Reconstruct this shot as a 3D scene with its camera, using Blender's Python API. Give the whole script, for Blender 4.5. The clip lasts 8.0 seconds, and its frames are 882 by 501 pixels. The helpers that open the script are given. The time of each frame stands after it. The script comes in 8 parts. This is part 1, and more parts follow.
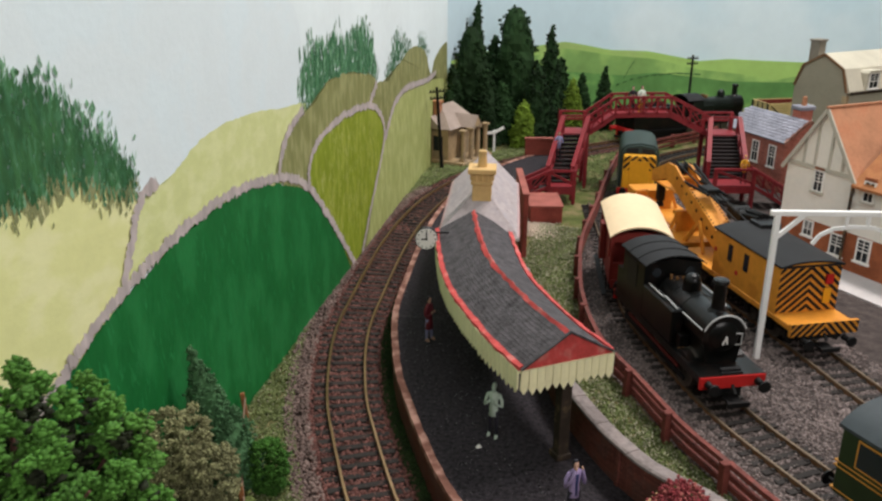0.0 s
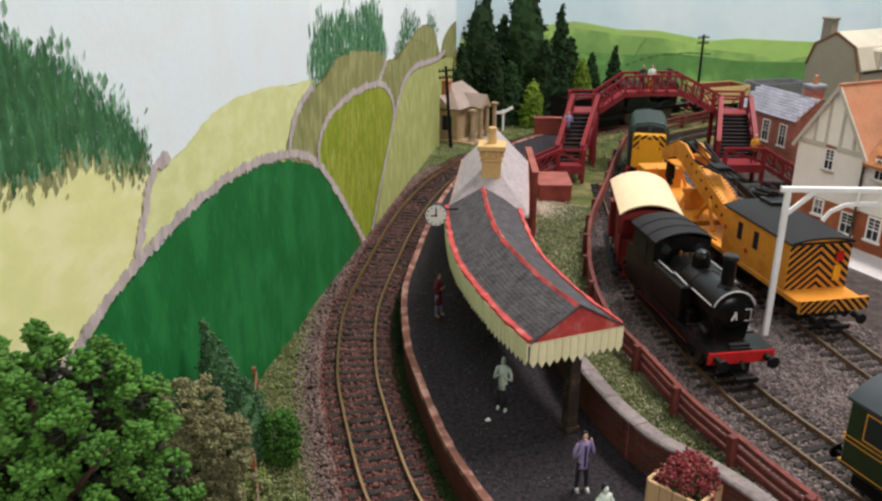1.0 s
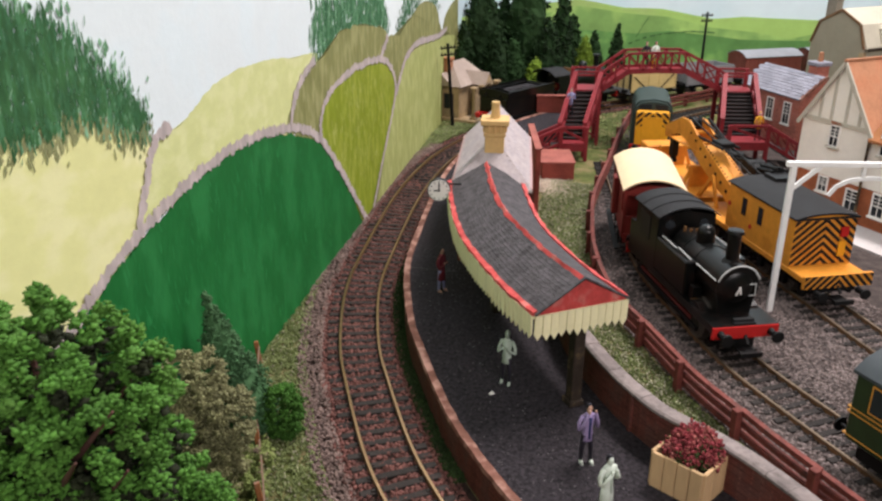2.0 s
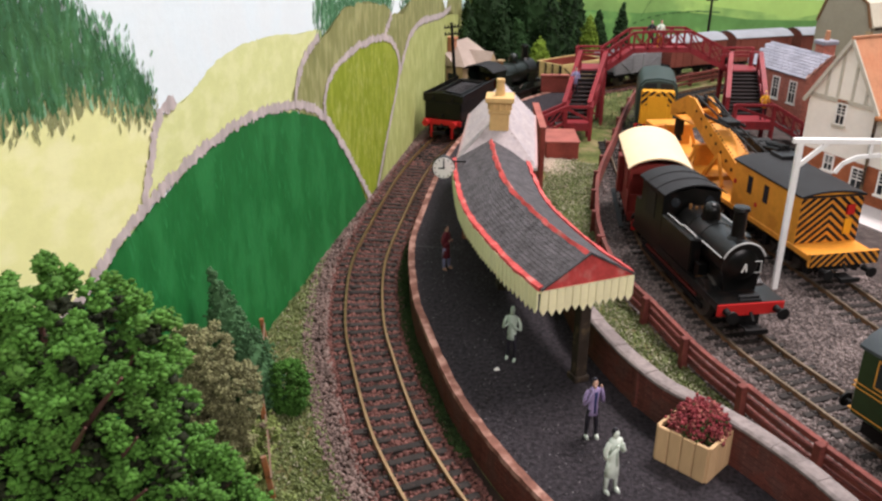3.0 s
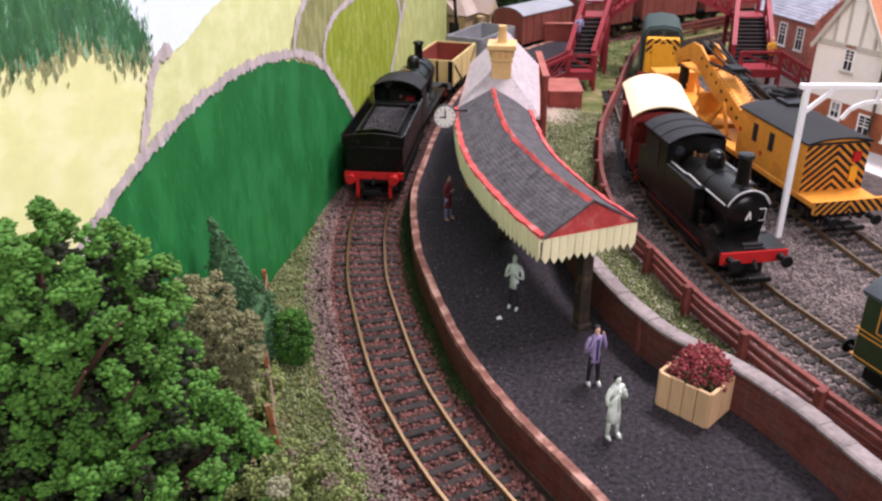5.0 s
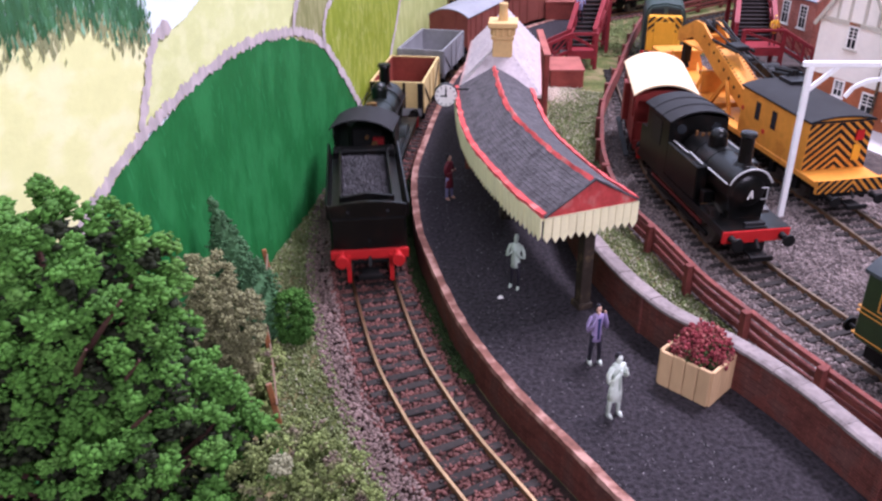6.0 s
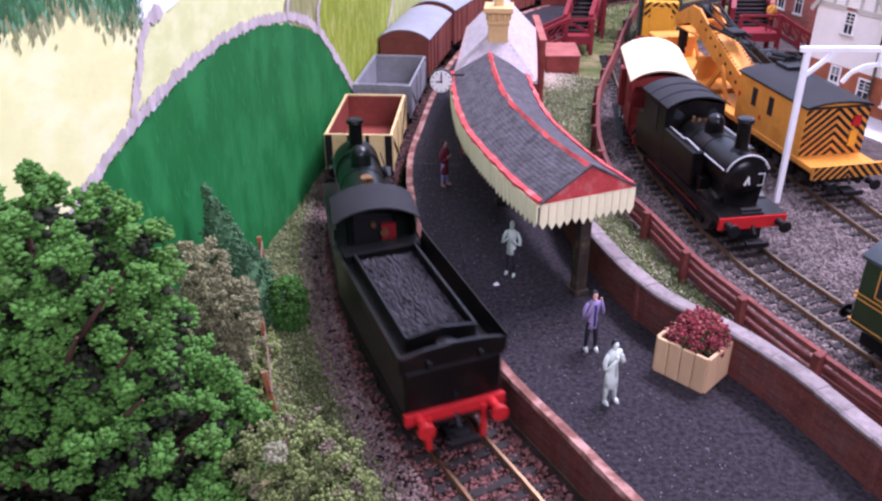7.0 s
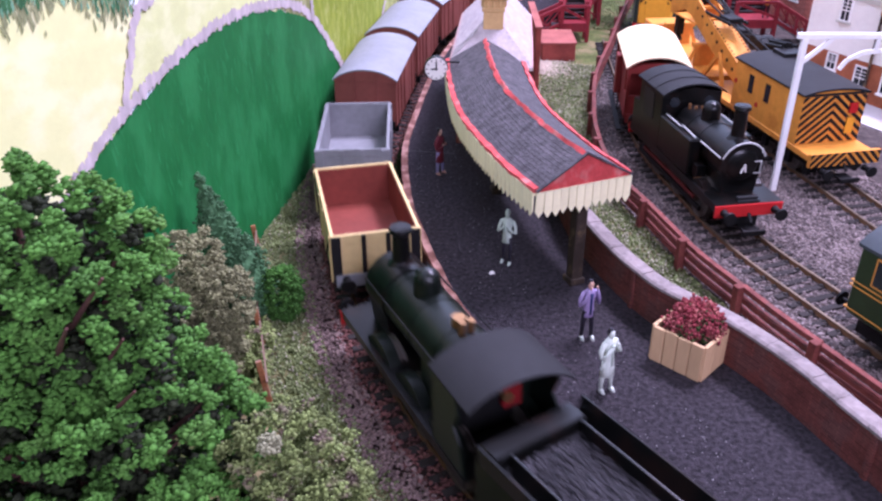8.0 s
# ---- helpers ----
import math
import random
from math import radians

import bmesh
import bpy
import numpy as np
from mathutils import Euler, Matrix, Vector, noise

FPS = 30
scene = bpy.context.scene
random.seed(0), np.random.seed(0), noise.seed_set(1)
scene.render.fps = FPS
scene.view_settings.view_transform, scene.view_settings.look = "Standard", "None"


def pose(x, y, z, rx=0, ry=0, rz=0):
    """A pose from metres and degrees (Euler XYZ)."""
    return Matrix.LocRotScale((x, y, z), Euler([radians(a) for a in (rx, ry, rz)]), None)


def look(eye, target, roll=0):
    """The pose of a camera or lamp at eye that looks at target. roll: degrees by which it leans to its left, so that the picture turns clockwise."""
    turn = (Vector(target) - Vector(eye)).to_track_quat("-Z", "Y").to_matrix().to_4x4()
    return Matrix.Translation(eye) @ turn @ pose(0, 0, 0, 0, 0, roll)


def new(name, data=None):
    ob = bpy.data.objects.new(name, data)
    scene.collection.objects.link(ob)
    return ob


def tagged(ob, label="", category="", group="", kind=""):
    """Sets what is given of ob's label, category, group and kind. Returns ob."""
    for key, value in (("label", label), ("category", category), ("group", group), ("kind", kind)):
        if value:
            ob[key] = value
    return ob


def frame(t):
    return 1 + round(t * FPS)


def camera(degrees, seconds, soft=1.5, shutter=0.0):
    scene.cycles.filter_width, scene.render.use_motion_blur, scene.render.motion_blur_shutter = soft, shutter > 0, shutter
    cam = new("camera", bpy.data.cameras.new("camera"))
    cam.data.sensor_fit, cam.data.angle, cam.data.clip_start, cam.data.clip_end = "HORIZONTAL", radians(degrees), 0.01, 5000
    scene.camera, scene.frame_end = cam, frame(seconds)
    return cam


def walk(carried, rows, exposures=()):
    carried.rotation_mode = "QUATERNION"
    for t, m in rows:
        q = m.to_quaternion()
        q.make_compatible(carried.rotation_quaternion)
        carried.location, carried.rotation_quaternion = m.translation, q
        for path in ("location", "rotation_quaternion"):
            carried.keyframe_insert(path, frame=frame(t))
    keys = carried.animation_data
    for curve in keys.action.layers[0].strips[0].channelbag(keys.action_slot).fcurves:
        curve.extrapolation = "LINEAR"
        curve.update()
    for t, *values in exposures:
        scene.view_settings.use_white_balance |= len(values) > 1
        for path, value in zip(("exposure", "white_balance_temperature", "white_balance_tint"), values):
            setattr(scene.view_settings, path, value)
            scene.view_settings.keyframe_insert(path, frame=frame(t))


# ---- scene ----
cam = camera(56.61, 8.0, soft=2.4, shutter=0.7)
PATH = [
    (0, (0.04266, 0.02751, 0.18842), (0.02839, 0.96793, -0.15130), 0.44),
    (0.5, (0.04243, 0.02660, 0.18661), (0.02239, 0.96352, -0.16235), 0.34),
    (1, (0.04202, 0.02517, 0.18574), (0.01813, 0.95822, -0.17321), 0.30),
    (1.5, (0.04141, 0.02589, 0.18372), (0.01844, 0.95526, -0.18471), 0.36),
    (3, (0.03985, 0.02505, 0.17880), (0.01285, 0.94243, -0.21830), 0.23),
    (3.5, (0.03980, 0.02484, 0.17804), (0.01332, 0.93919, -0.22601), 0.04),
    (4, (0.04024, 0.02492, 0.17713), (0.01097, 0.93369, -0.23915), -0.16),
    (4.5, (0.04055, 0.02528, 0.17674), (0.01037, 0.92686, -0.25480), -0.22),
    (6, (0.04027, 0.02619, 0.17540), (0.00930, 0.90929, -0.29277), -0.37),
    (6.5, (0.04084, 0.02617, 0.17507), (0.01397, 0.90781, -0.29608), -0.34),
    (7, (0.04024, 0.02745, 0.17449), (0.01477, 0.90340, -0.30724), -0.31),
    (7.5, (0.04090, 0.02858, 0.17422), (0.01793, 0.89976, -0.31622), -0.40),
    (8, (0.04042, 0.02889, 0.17387), (0.02004, 0.89794, -0.32044), -0.28),
]
# the camera brightens and turns pinker as it tilts down
EXPOSURES = [(0, -0.20, 6300, 13), (1.5, 0.05, 6350, 17), (3.5, 0.36, 6350, 21), (4.5, 0.46, 6250, 24), (6.0, 0.62, 5500, 40), (7.0, 0.68, 5300, 46), (8.0, 0.72, 5200, 48)]
walk(cam, [(t, look(eye, aim, roll)) for t, eye, aim, roll in PATH], EXPOSURES)

# ---- exposure and light ----
world = bpy.data.worlds.new("room_air")
scene.world = world
world.use_nodes = True
world.node_tree.nodes["Background"].inputs[0].default_value = (0.8, 0.9, 1.0, 1)
world.node_tree.nodes["Background"].inputs[1].default_value = 0.0


def area_lamp(name, x, y, z, sx, sy, watts, colour, aim):
    data = bpy.data.lights.new(name, "AREA")
    data.shape, data.size, data.size_y, data.energy, data.color = "RECTANGLE", sx, sy, watts, colour
    ob = new(name, data)
    ob.matrix_world = look((x, y, z), aim)
    return ob


# second entry is an unseen low fill, added to brighten south-facing sides
LAMPS = [(0.52, 0.68, 1.15, 0.6, 0.18, 19.0), (0.50, -0.85, 0.80, 0.7, 0.30, 9.3)]
for lx, ly, lz, sx, sy, watts in LAMPS:
    area_lamp("room_light", lx, ly, lz - 0.03, sx, sy, watts, (1.0, 0.95, 0.88), (0.0, 0.35, 0.1))

# ---- materials ----


def material(name, colour, rough=0.6, spread=0.25, scale=300.0, bump=0.3, depth=0.0004, metal=0.0, second=None, mix=0.4, coarse=None, spec=0.22, island=0.0, stretch=(1, 1, 1), glow=None, courses=False):
    """A procedural surface: base colour varied at a fine and a coarse scale, an optional second colour in patches, and relief."""
    m = bpy.data.materials.new(name)
    m.use_nodes = True
    nt = m.node_tree
    bsdf = nt.nodes["Principled BSDF"]
    bsdf.inputs["Roughness"].default_value, bsdf.inputs["Metallic"].default_value = rough, metal
    bsdf.inputs["Specular IOR Level"].default_value = spec

    def node(kind, **sockets):
        n = nt.nodes.new(kind)
        for k, v in sockets.items():
            n.inputs[k.replace("_", " ")].default_value = v
        return n

    coord = node("ShaderNodeTexCoord")
    mapping = node("ShaderNodeMapping", Scale=stretch)
    nt.links.new(coord.outputs["Object"], mapping.inputs["Vector"])
    fine = node("ShaderNodeTexNoise", Scale=scale, Detail=4.0, Roughness=0.65)
    wide = node("ShaderNodeTexNoise", Scale=coarse or scale / 9.0, Detail=3.0)
    for n in (fine, wide):
        nt.links.new(mapping.outputs["Vector"], n.inputs["Vector"])
    both = nt.nodes.new("ShaderNodeMath")
    both.operation = "MULTIPLY_ADD"
    both.inputs[1].default_value = 0.6
    nt.links.new(fine.outputs["Fac"], both.inputs[0])
    nt.links.new(wide.outputs["Fac"], both.inputs[2])
    ramp = nt.nodes.new("ShaderNodeMapRange")
    ramp.inputs["From Min"].default_value, ramp.inputs["From Max"].default_value = 0.55, 1.05
    ramp.inputs["To Min"].default_value, ramp.inputs["To Max"].default_value = 1 - spread, 1 + spread
    nt.links.new(both.outputs[0], ramp.inputs["Value"])
    base = node("ShaderNodeRGB")
    base.outputs[0].default_value = (*colour, 1)
    out = base.outputs[0]
    if second:
        other = node("ShaderNodeRGB")
        other.outputs[0].default_value = (*second, 1)
        edge = nt.nodes.new("ShaderNodeMapRange")
        edge.inputs["From Min"].default_value, edge.inputs["From Max"].default_value = 0.62 - 0.3 * mix, 0.74 - 0.3 * mix
        nt.links.new(wide.outputs["Fac"], edge.inputs["Value"])
        blend = nt.nodes.new("ShaderNodeMix")
        blend.data_type = "RGBA"
        nt.links.new(edge.outputs["Result"], blend.inputs["Factor"])
        nt.links.new(out, blend.inputs["A"])
        nt.links.new(other.outputs[0], blend.inputs["B"])
        out = blend.outputs["Result"]
    value = ramp.outputs["Result"]
    if courses:
        # fine brickwork with paler joints, laid along the wall
        split, join = node("ShaderNodeSeparateXYZ"), node("ShaderNodeCombineXYZ")
        nt.links.new(coord.outputs["Object"], split.inputs[0])
        run = nt.nodes.new("ShaderNodeMath")
        nt.links.new(split.outputs["X"], run.inputs[0])
        nt.links.new(split.outputs["Y"], run.inputs[1])
        nt.links.new(run.outputs[0], join.inputs["X"])
        nt.links.new(split.outputs["Z"], join.inputs["Y"])
        bricks = node("ShaderNodeTexBrick", Color1=(0.75, 0.75, 0.75, 1), Color2=(1.2, 1.2, 1.2, 1), Mortar=(1.45, 1.45, 1.45, 1), Scale=1.0, Mortar_Size=0.00012, Brick_Width=0.0030, Row_Height=0.0010)
        nt.links.new(join.outputs[0], bricks.inputs["Vector"])
        laid = nt.nodes.new("ShaderNodeMath")
        laid.operation = "MULTIPLY"
        nt.links.new(value, laid.inputs[0])
        nt.links.new(bricks.outputs["Color"], laid.inputs[1])
        value = laid.outputs[0]
    if island:
        geo, info = nt.nodes.new("ShaderNodeNewGeometry"), nt.nodes.new("ShaderNodeObjectInfo")
        add = nt.nodes.new("ShaderNodeMath")
        nt.links.new(geo.outputs["Random Per Island"], add.inputs[0])
        nt.links.new(info.outputs["Random"], add.inputs[1])
        vary = nt.nodes.new("ShaderNodeMapRange")
        vary.inputs["From Max"].default_value = 2.0
        vary.inputs["To Min"].default_value, vary.inputs["To Max"].default_value = 1 - island, 1 + island
        nt.links.new(add.outputs[0], vary.inputs["Value"])
        times = nt.nodes.new("ShaderNodeMath")
        times.operation = "MULTIPLY"
        nt.links.new(value, times.inputs[0])
        nt.links.new(vary.outputs["Result"], times.inputs[1])
        value = times.outputs[0]
    scaled = nt.nodes.new("ShaderNodeVectorMath")
    scaled.operation = "SCALE"
    nt.links.new(out, scaled.inputs[0])
    nt.links.new(value, scaled.inputs["Scale"])
    nt.links.new(scaled.outputs[0], bsdf.inputs["Base Color"])
    if bump:
        relief = nt.nodes.new("ShaderNodeBump")
        relief.inputs["Strength"].default_value, relief.inputs["Distance"].default_value = bump, depth
        nt.links.new(fine.outputs["Fac"], relief.inputs["Height"])
        nt.links.new(relief.outputs[0], bsdf.inputs["Normal"])
    if glow:
        bsdf.inputs["Emission Color"].default_value, bsdf.inputs["Emission Strength"].default_value = (*glow[:3], 1), glow[3]
    return m


# ---- mesh helpers ----


def box(bm, x0, x1, y0, y1, z0, z1, m=None):
    """A box between the given limits, moved by m."""
    t = pose((x0 + x1) / 2, (y0 + y1) / 2, (z0 + z1) / 2) @ Matrix.Diagonal((x1 - x0, y1 - y0, z1 - z0, 1))
    return bmesh.ops.create_cube(bm, size=1, matrix=(m @ t) if m else t)["verts"]


def chamfer(bm, width):
    """Rounds every sharp edge a little."""
    bmesh.ops.bevel(bm, geom=[e for e in bm.edges if len(e.link_faces) == 2 and e.calc_face_angle(0) > 0.6], offset=width, segments=1, affect="EDGES", clamp_overlap=True)


def tube(bm, p0, p1, r0, r1=None, n=12, caps=True):
    """A round bar from p0 to p1."""
    p0, p1 = Vector(p0), Vector(p1)
    d = p1 - p0
    m = Matrix.Translation((p0 + p1) / 2) @ d.to_track_quat("Z", "Y").to_matrix().to_4x4()
    return bmesh.ops.create_cone(bm, cap_ends=caps, segments=n, radius1=r0, radius2=r0 if r1 is None else r1, depth=d.length, matrix=m)["verts"]


def bar(bm, p0, p1, w, h):
    """A square bar from p0 to p1, w wide and h high."""
    p0, p1 = Vector(p0), Vector(p1)
    d = p1 - p0
    m = Matrix.Translation((p0 + p1) / 2) @ d.to_track_quat("Y", "Z").to_matrix().to_4x4()
    return bmesh.ops.create_cube(bm, size=1, matrix=m @ Matrix.Diagonal((w, d.length, h, 1)))["verts"]


def prism(bm, outline, a, b, m=None, axis="y"):
    """An outline of (u, z) pairs drawn out from a to b along y (u is x) or along x (u is y)."""
    def at(u, z, v):
        p = Vector((u, v, z)) if axis == "y" else Vector((v, u, z))
        return bm.verts.new(m @ p if m else p)
    f, g = [at(u, z, a) for u, z in outline], [at(u, z, b) for u, z in outline]
    n = len(outline)
    faces = [bm.faces.new(f), bm.faces.new(g[::-1])] + [bm.faces.new((f[i], g[i], g[(i + 1) % n], f[(i + 1) % n])) for i in range(n)]
    bmesh.ops.recalc_face_normals(bm, faces=faces)
    return f + g


def part(name, bm, mat, parent=None, label="", smooth=False, at=None):
    """Links a bmesh as one mesh object, under a thing or part if one is given."""
    me = bpy.data.meshes.new(name)
    bmesh.ops.recalc_face_normals(bm, faces=bm.faces)
    bm.to_mesh(me)
    bm.free()
    me.materials.append(mat)
    if smooth:
        for p in me.polygons:
            p.use_smooth = True
        me.set_sharp_from_angle(angle=0.7)
    ob = new(name, me)
    if parent:
        ob.parent = parent
    if at:
        ob.matrix_basis = at
    if label:
        ob["label"] = label
    return ob


def shared(name, me, parent, m):
    """Another piece on the same mesh."""
    ob = new(name, me)
    ob.parent, ob.matrix_basis = parent, m
    return ob


def root(name, m, label, category, group="", kind=""):
    ob = new(name)
    ob.empty_display_size = 0.01
    ob.matrix_world = m
    return tagged(ob, label, category, group, kind)


class Line:
    """A smooth line through plan points, measured along its length."""

    def __init__(self, pts, step=0.002):
        p = [Vector((x, y)) for x, y in pts]
        p = [p[0] * 2 - p[1]] + p + [p[-1] * 2 - p[-2]]
        raw = []
        for a, b, c, d in zip(p, p[1:], p[2:], p[3:]):
            n = max(4, int((c - b).length / 0.001))
            for i in range(n):
                u = i / n
                raw.append(0.5 * (2 * b + (c - a) * u + (2 * a - 5 * b + 4 * c - d) * u * u + (3 * b - a - 3 * c + d) * u ** 3))
        raw.append(p[-2])
        raw = np.array([(v.x, v.y) for v in raw])
        for _ in range(10):
            raw[1:-1] = (raw[:-2] + 2 * raw[1:-1] + raw[2:]) / 4
        s = np.r_[0, np.cumsum(np.hypot(*np.diff(raw, axis=0).T))]
        self.length = float(s[-1])
        k = max(2, int(self.length / step) + 1)
        self.s = np.linspace(0, self.length, k)
        self.xy = np.c_[np.interp(self.s, s, raw[:, 0]), np.interp(self.s, s, raw[:, 1])]

    def at(self, s):
        return Vector((float(np.interp(s, self.s, self.xy[:, 0])), float(np.interp(s, self.s, self.xy[:, 1]))))

    def way(self, s):
        return (self.at(min(s + 0.002, self.length)) - self.at(max(s - 0.002, 0))).normalized()

    def side(self, s, off):
        """The point off metres to the left of the line."""
        p, w = self.at(s), self.way(s)
        return Vector((p.x - w.y * off, p.y + w.x * off))

    def turn(self, s):
        w = self.way(s)
        return math.degrees(math.atan2(w.y, w.x))

    def near(self, y, x=None):
        d = np.abs(self.xy[:, 1] - y) if x is None else np.hypot(self.xy[:, 0] - x, self.xy[:, 1] - y)
        return float(self.s[int(np.argmin(d))])

    def place(self, s, off=0.0, z=0.0):
        """A pose on the line whose y points along it."""
        p = self.side(s, off)
        return pose(p.x, p.y, z, 0, 0, self.turn(s) - 90)


def sweep(bm, line, profile, s0=None, s1=None, step=0.004, rough=0.0, seed=0):
    """A profile of (offset to the left, z) pairs drawn along a line; rough makes its sides waver."""
    s0, s1 = s0 or 0.0, s1 or line.length
    k = max(2, int((s1 - s0) / step) + 1)
    rings = []
    for s in np.linspace(s0, s1, k):
        ring = []
        for i, (off, z) in enumerate(profile):
            w = noise.noise(Vector((s * 190, i * 7.3, seed))) * rough if rough else 0.0
            p = line.side(s, off + w)
            ring.append(bm.verts.new((p.x, p.y, z + 0.35 * abs(w))))
        rings.append(ring)
    n = len(profile)
    for a, b in zip(rings, rings[1:]):
        for i in range(n):
            bm.faces.new((a[i], a[(i + 1) % n], b[(i + 1) % n], b[i]))
    bm.faces.new(rings[0][::-1])
    bm.faces.new(rings[-1])


# ---- plan ----
MAIN = Line([(1.25, 0.86), (1.05, 0.9), (0.9, 0.94), (0.75, 0.975), (0.62, 0.99), (0.5, 0.987), (0.40, 0.968), (0.31, 0.935), (0.23, 0.893), (0.16, 0.845), (0.105, 0.795), (0.065, 0.745), (0.036, 0.69),
             (0.017, 0.63), (0.003, 0.557), (-0.0065, 0.464), (-0.0095, 0.41), (-0.0045, 0.353), (0.0035, 0.316), (0.0155, 0.2725), (0.0265, 0.2445), (0.0375, 0.222), (0.0505, 0.2),
             (0.068, 0.17), (0.089, 0.14), (0.114, 0.11), (0.145, 0.08), (0.2, 0.04), (0.3, -0.02)])
YARD = Line([(0.160, 0.66), (0.155, 0.58), (0.1515, 0.515), (0.1480, 0.48), (0.1468, 0.45), (0.1490, 0.42), (0.1545, 0.388), (0.1588, 0.362), (0.1636, 0.3415), (0.170, 0.322), (0.1805, 0.296), (0.187, 0.28), (0.205, 0.238), (0.23, 0.18), (0.26, 0.11), (0.3, 0.0)])
SIDING = Line([(0.6, 0.93), (0.45, 0.92), (0.35, 0.89), (0.27, 0.84), (0.225, 0.79), (0.2, 0.73), (0.187, 0.66), (0.1875, 0.60), (0.195, 0.54), (0.2065, 0.48), (0.2172, 0.43), (0.2255, 0.393), (0.2325, 0.36), (0.2465, 0.31), (0.28, 0.24), (0.33, 0.16)])
FENCE = Line([(0.33, 0.925), (0.26, 0.868), (0.206, 0.81), (0.178, 0.733), (0.15, 0.63), (0.127, 0.547), (0.118, 0.494), (0.1125, 0.445), (0.1135, 0.394), (0.1225, 0.357), (0.133, 0.315), (0.1425, 0.29), (0.1515, 0.267), (0.162, 0.244), (0.172, 0.222), (0.189, 0.185), (0.207, 0.15)])
PARAPET = Line([(0.0825, 0.44), (0.084, 0.38), (0.0875, 0.335), (0.091, 0.313), (0.0985, 0.287), (0.106, 0.2685), (0.113, 0.257), (0.127, 0.2415), (0.139, 0.2205), (0.148, 0.199), (0.158, 0.175), (0.17, 0.15), (0.185, 0.12)])
RAIL_Z, PLATFORM_Z = 0.003, 0.0144

M_WALL = material("sky_paint", (0.79, 0.88, 0.90), 0.85, 0.05, 120, 0.2, 0.0005)
M_GRASS = material("grass_mat", (0.10, 0.12, 0.032), 0.95, 0.5, 900, 0.8, 0.001, second=(0.16, 0.13, 0.06), mix=0.5, coarse=60)
M_RAIL = material("rail_steel", (0.34, 0.215, 0.115), 0.36, 0.2, 300, 0.1, 0.0001, metal=1.0)
M_RAILDULL = material("rail_dull", (0.17, 0.125, 0.085), 0.5, 0.3, 300, 0.2, 0.0001, metal=0.6)
M_RAILSIDE = material("rail_rust", (0.16, 0.085, 0.04), 0.7, 0.3, 500, 0.4, 0.0002)
M_SLEEPER = material("sleeper_black", (0.022, 0.018, 0.016), 0.75, 0.35, 700, 0.5, 0.0003, island=0.35)
M_ASPHALT = material("asphalt", (0.028, 0.0235, 0.0275), 0.9, 0.8, 1300, 1.0, 0.0008, coarse=620, spec=0.2)
M_BRICK = material("platform_brick", (0.120, 0.036, 0.027), 0.85, 0.35, 900, 0.5, 0.0003, second=(0.085, 0.034, 0.028), mix=0.5, coarse=120, courses=True)
M_EDGE = material("edge_brick", (0.20, 0.088, 0.064), 0.85, 0.4, 700, 0.6, 0.0004, second=(0.34, 0.19, 0.15), mix=0.5, coarse=130)

# ---- room ----
WALL_A, WALL_B = (-0.0595 - 0.15 * 1.265, -1.0), (0.0345, 0.892)


def wall_sheet(name, pts, z0, z1, mat, thick=0.02):
    bm = bmesh.new()
    low = [bm.verts.new((x, y, z0)) for x, y in pts]
    top = [bm.verts.new((x, y, z1)) for x, y in pts]
    back = []
    for i, (x, y) in enumerate(pts):
        a, b = pts[max(i - 1, 0)], pts[min(i + 1, len(pts) - 1)]
        d = Vector((b[0] - a[0], b[1] - a[1])).normalized()
        back.append((x - d.y * thick, y + d.x * thick))
    lb, tb = [bm.verts.new((x, y, z0)) for x, y in back], [bm.verts.new((x, y, z1)) for x, y in back]
    for i in range(len(pts) - 1):
        for q in ((low[i], low[i + 1], top[i + 1], top[i]), (lb[i], tb[i], tb[i + 1], lb[i + 1]), (top[i], top[i + 1], tb[i + 1], tb[i]), (low[i], lb[i], lb[i + 1], low[i + 1])):
            bm.faces.new(q)
    for i in (0, -1):
        bm.faces.new((low[i], top[i], tb[i], lb[i]))
    return tagged(part(name, bm, mat, smooth=len(pts) > 3), kind="structure")


wall_left = wall_sheet("wall_west", [WALL_A, WALL_B], -1.0, 1.3, M_WALL)
BACK = Line([WALL_B, (0.07, 0.975), (0.13, 1.05), (0.24, 1.1), (0.4, 1.125), (0.8, 1.12), (1.8, 1.1)], 0.01)
wall_back = wall_sheet("backdrop", [(float(x), float(y)) for x, y in BACK.xy], -1.0, 1.3, material("blue_sky_paint", (0.58, 0.73, 0.80), 0.85, 0.05, 60, 0.1, 0.0003, second=(0.66, 0.77, 0.82), mix=0.5, coarse=6))
M_PLAIN = material("room_plaster", (0.16, 0.15, 0.14), 0.9, 0.06, 40, 0.2, 0.001)
wall_sheet("wall_east", [(1.8, 1.1), (1.8, -1.0)], -1.0, 1.3, M_PLAIN)
wall_sheet("wall_south", [(1.8, -1.0), WALL_A], -1.0, 1.3, M_PLAIN)
for nm, z in (("ceiling", 1.3), ("floor", -1.02)):
    bm = bmesh.new()
    box(bm, -0.35, 1.9, -1.1, 1.25, z, z + 0.02)
    tagged(part(nm, bm, M_PLAIN), kind="structure")

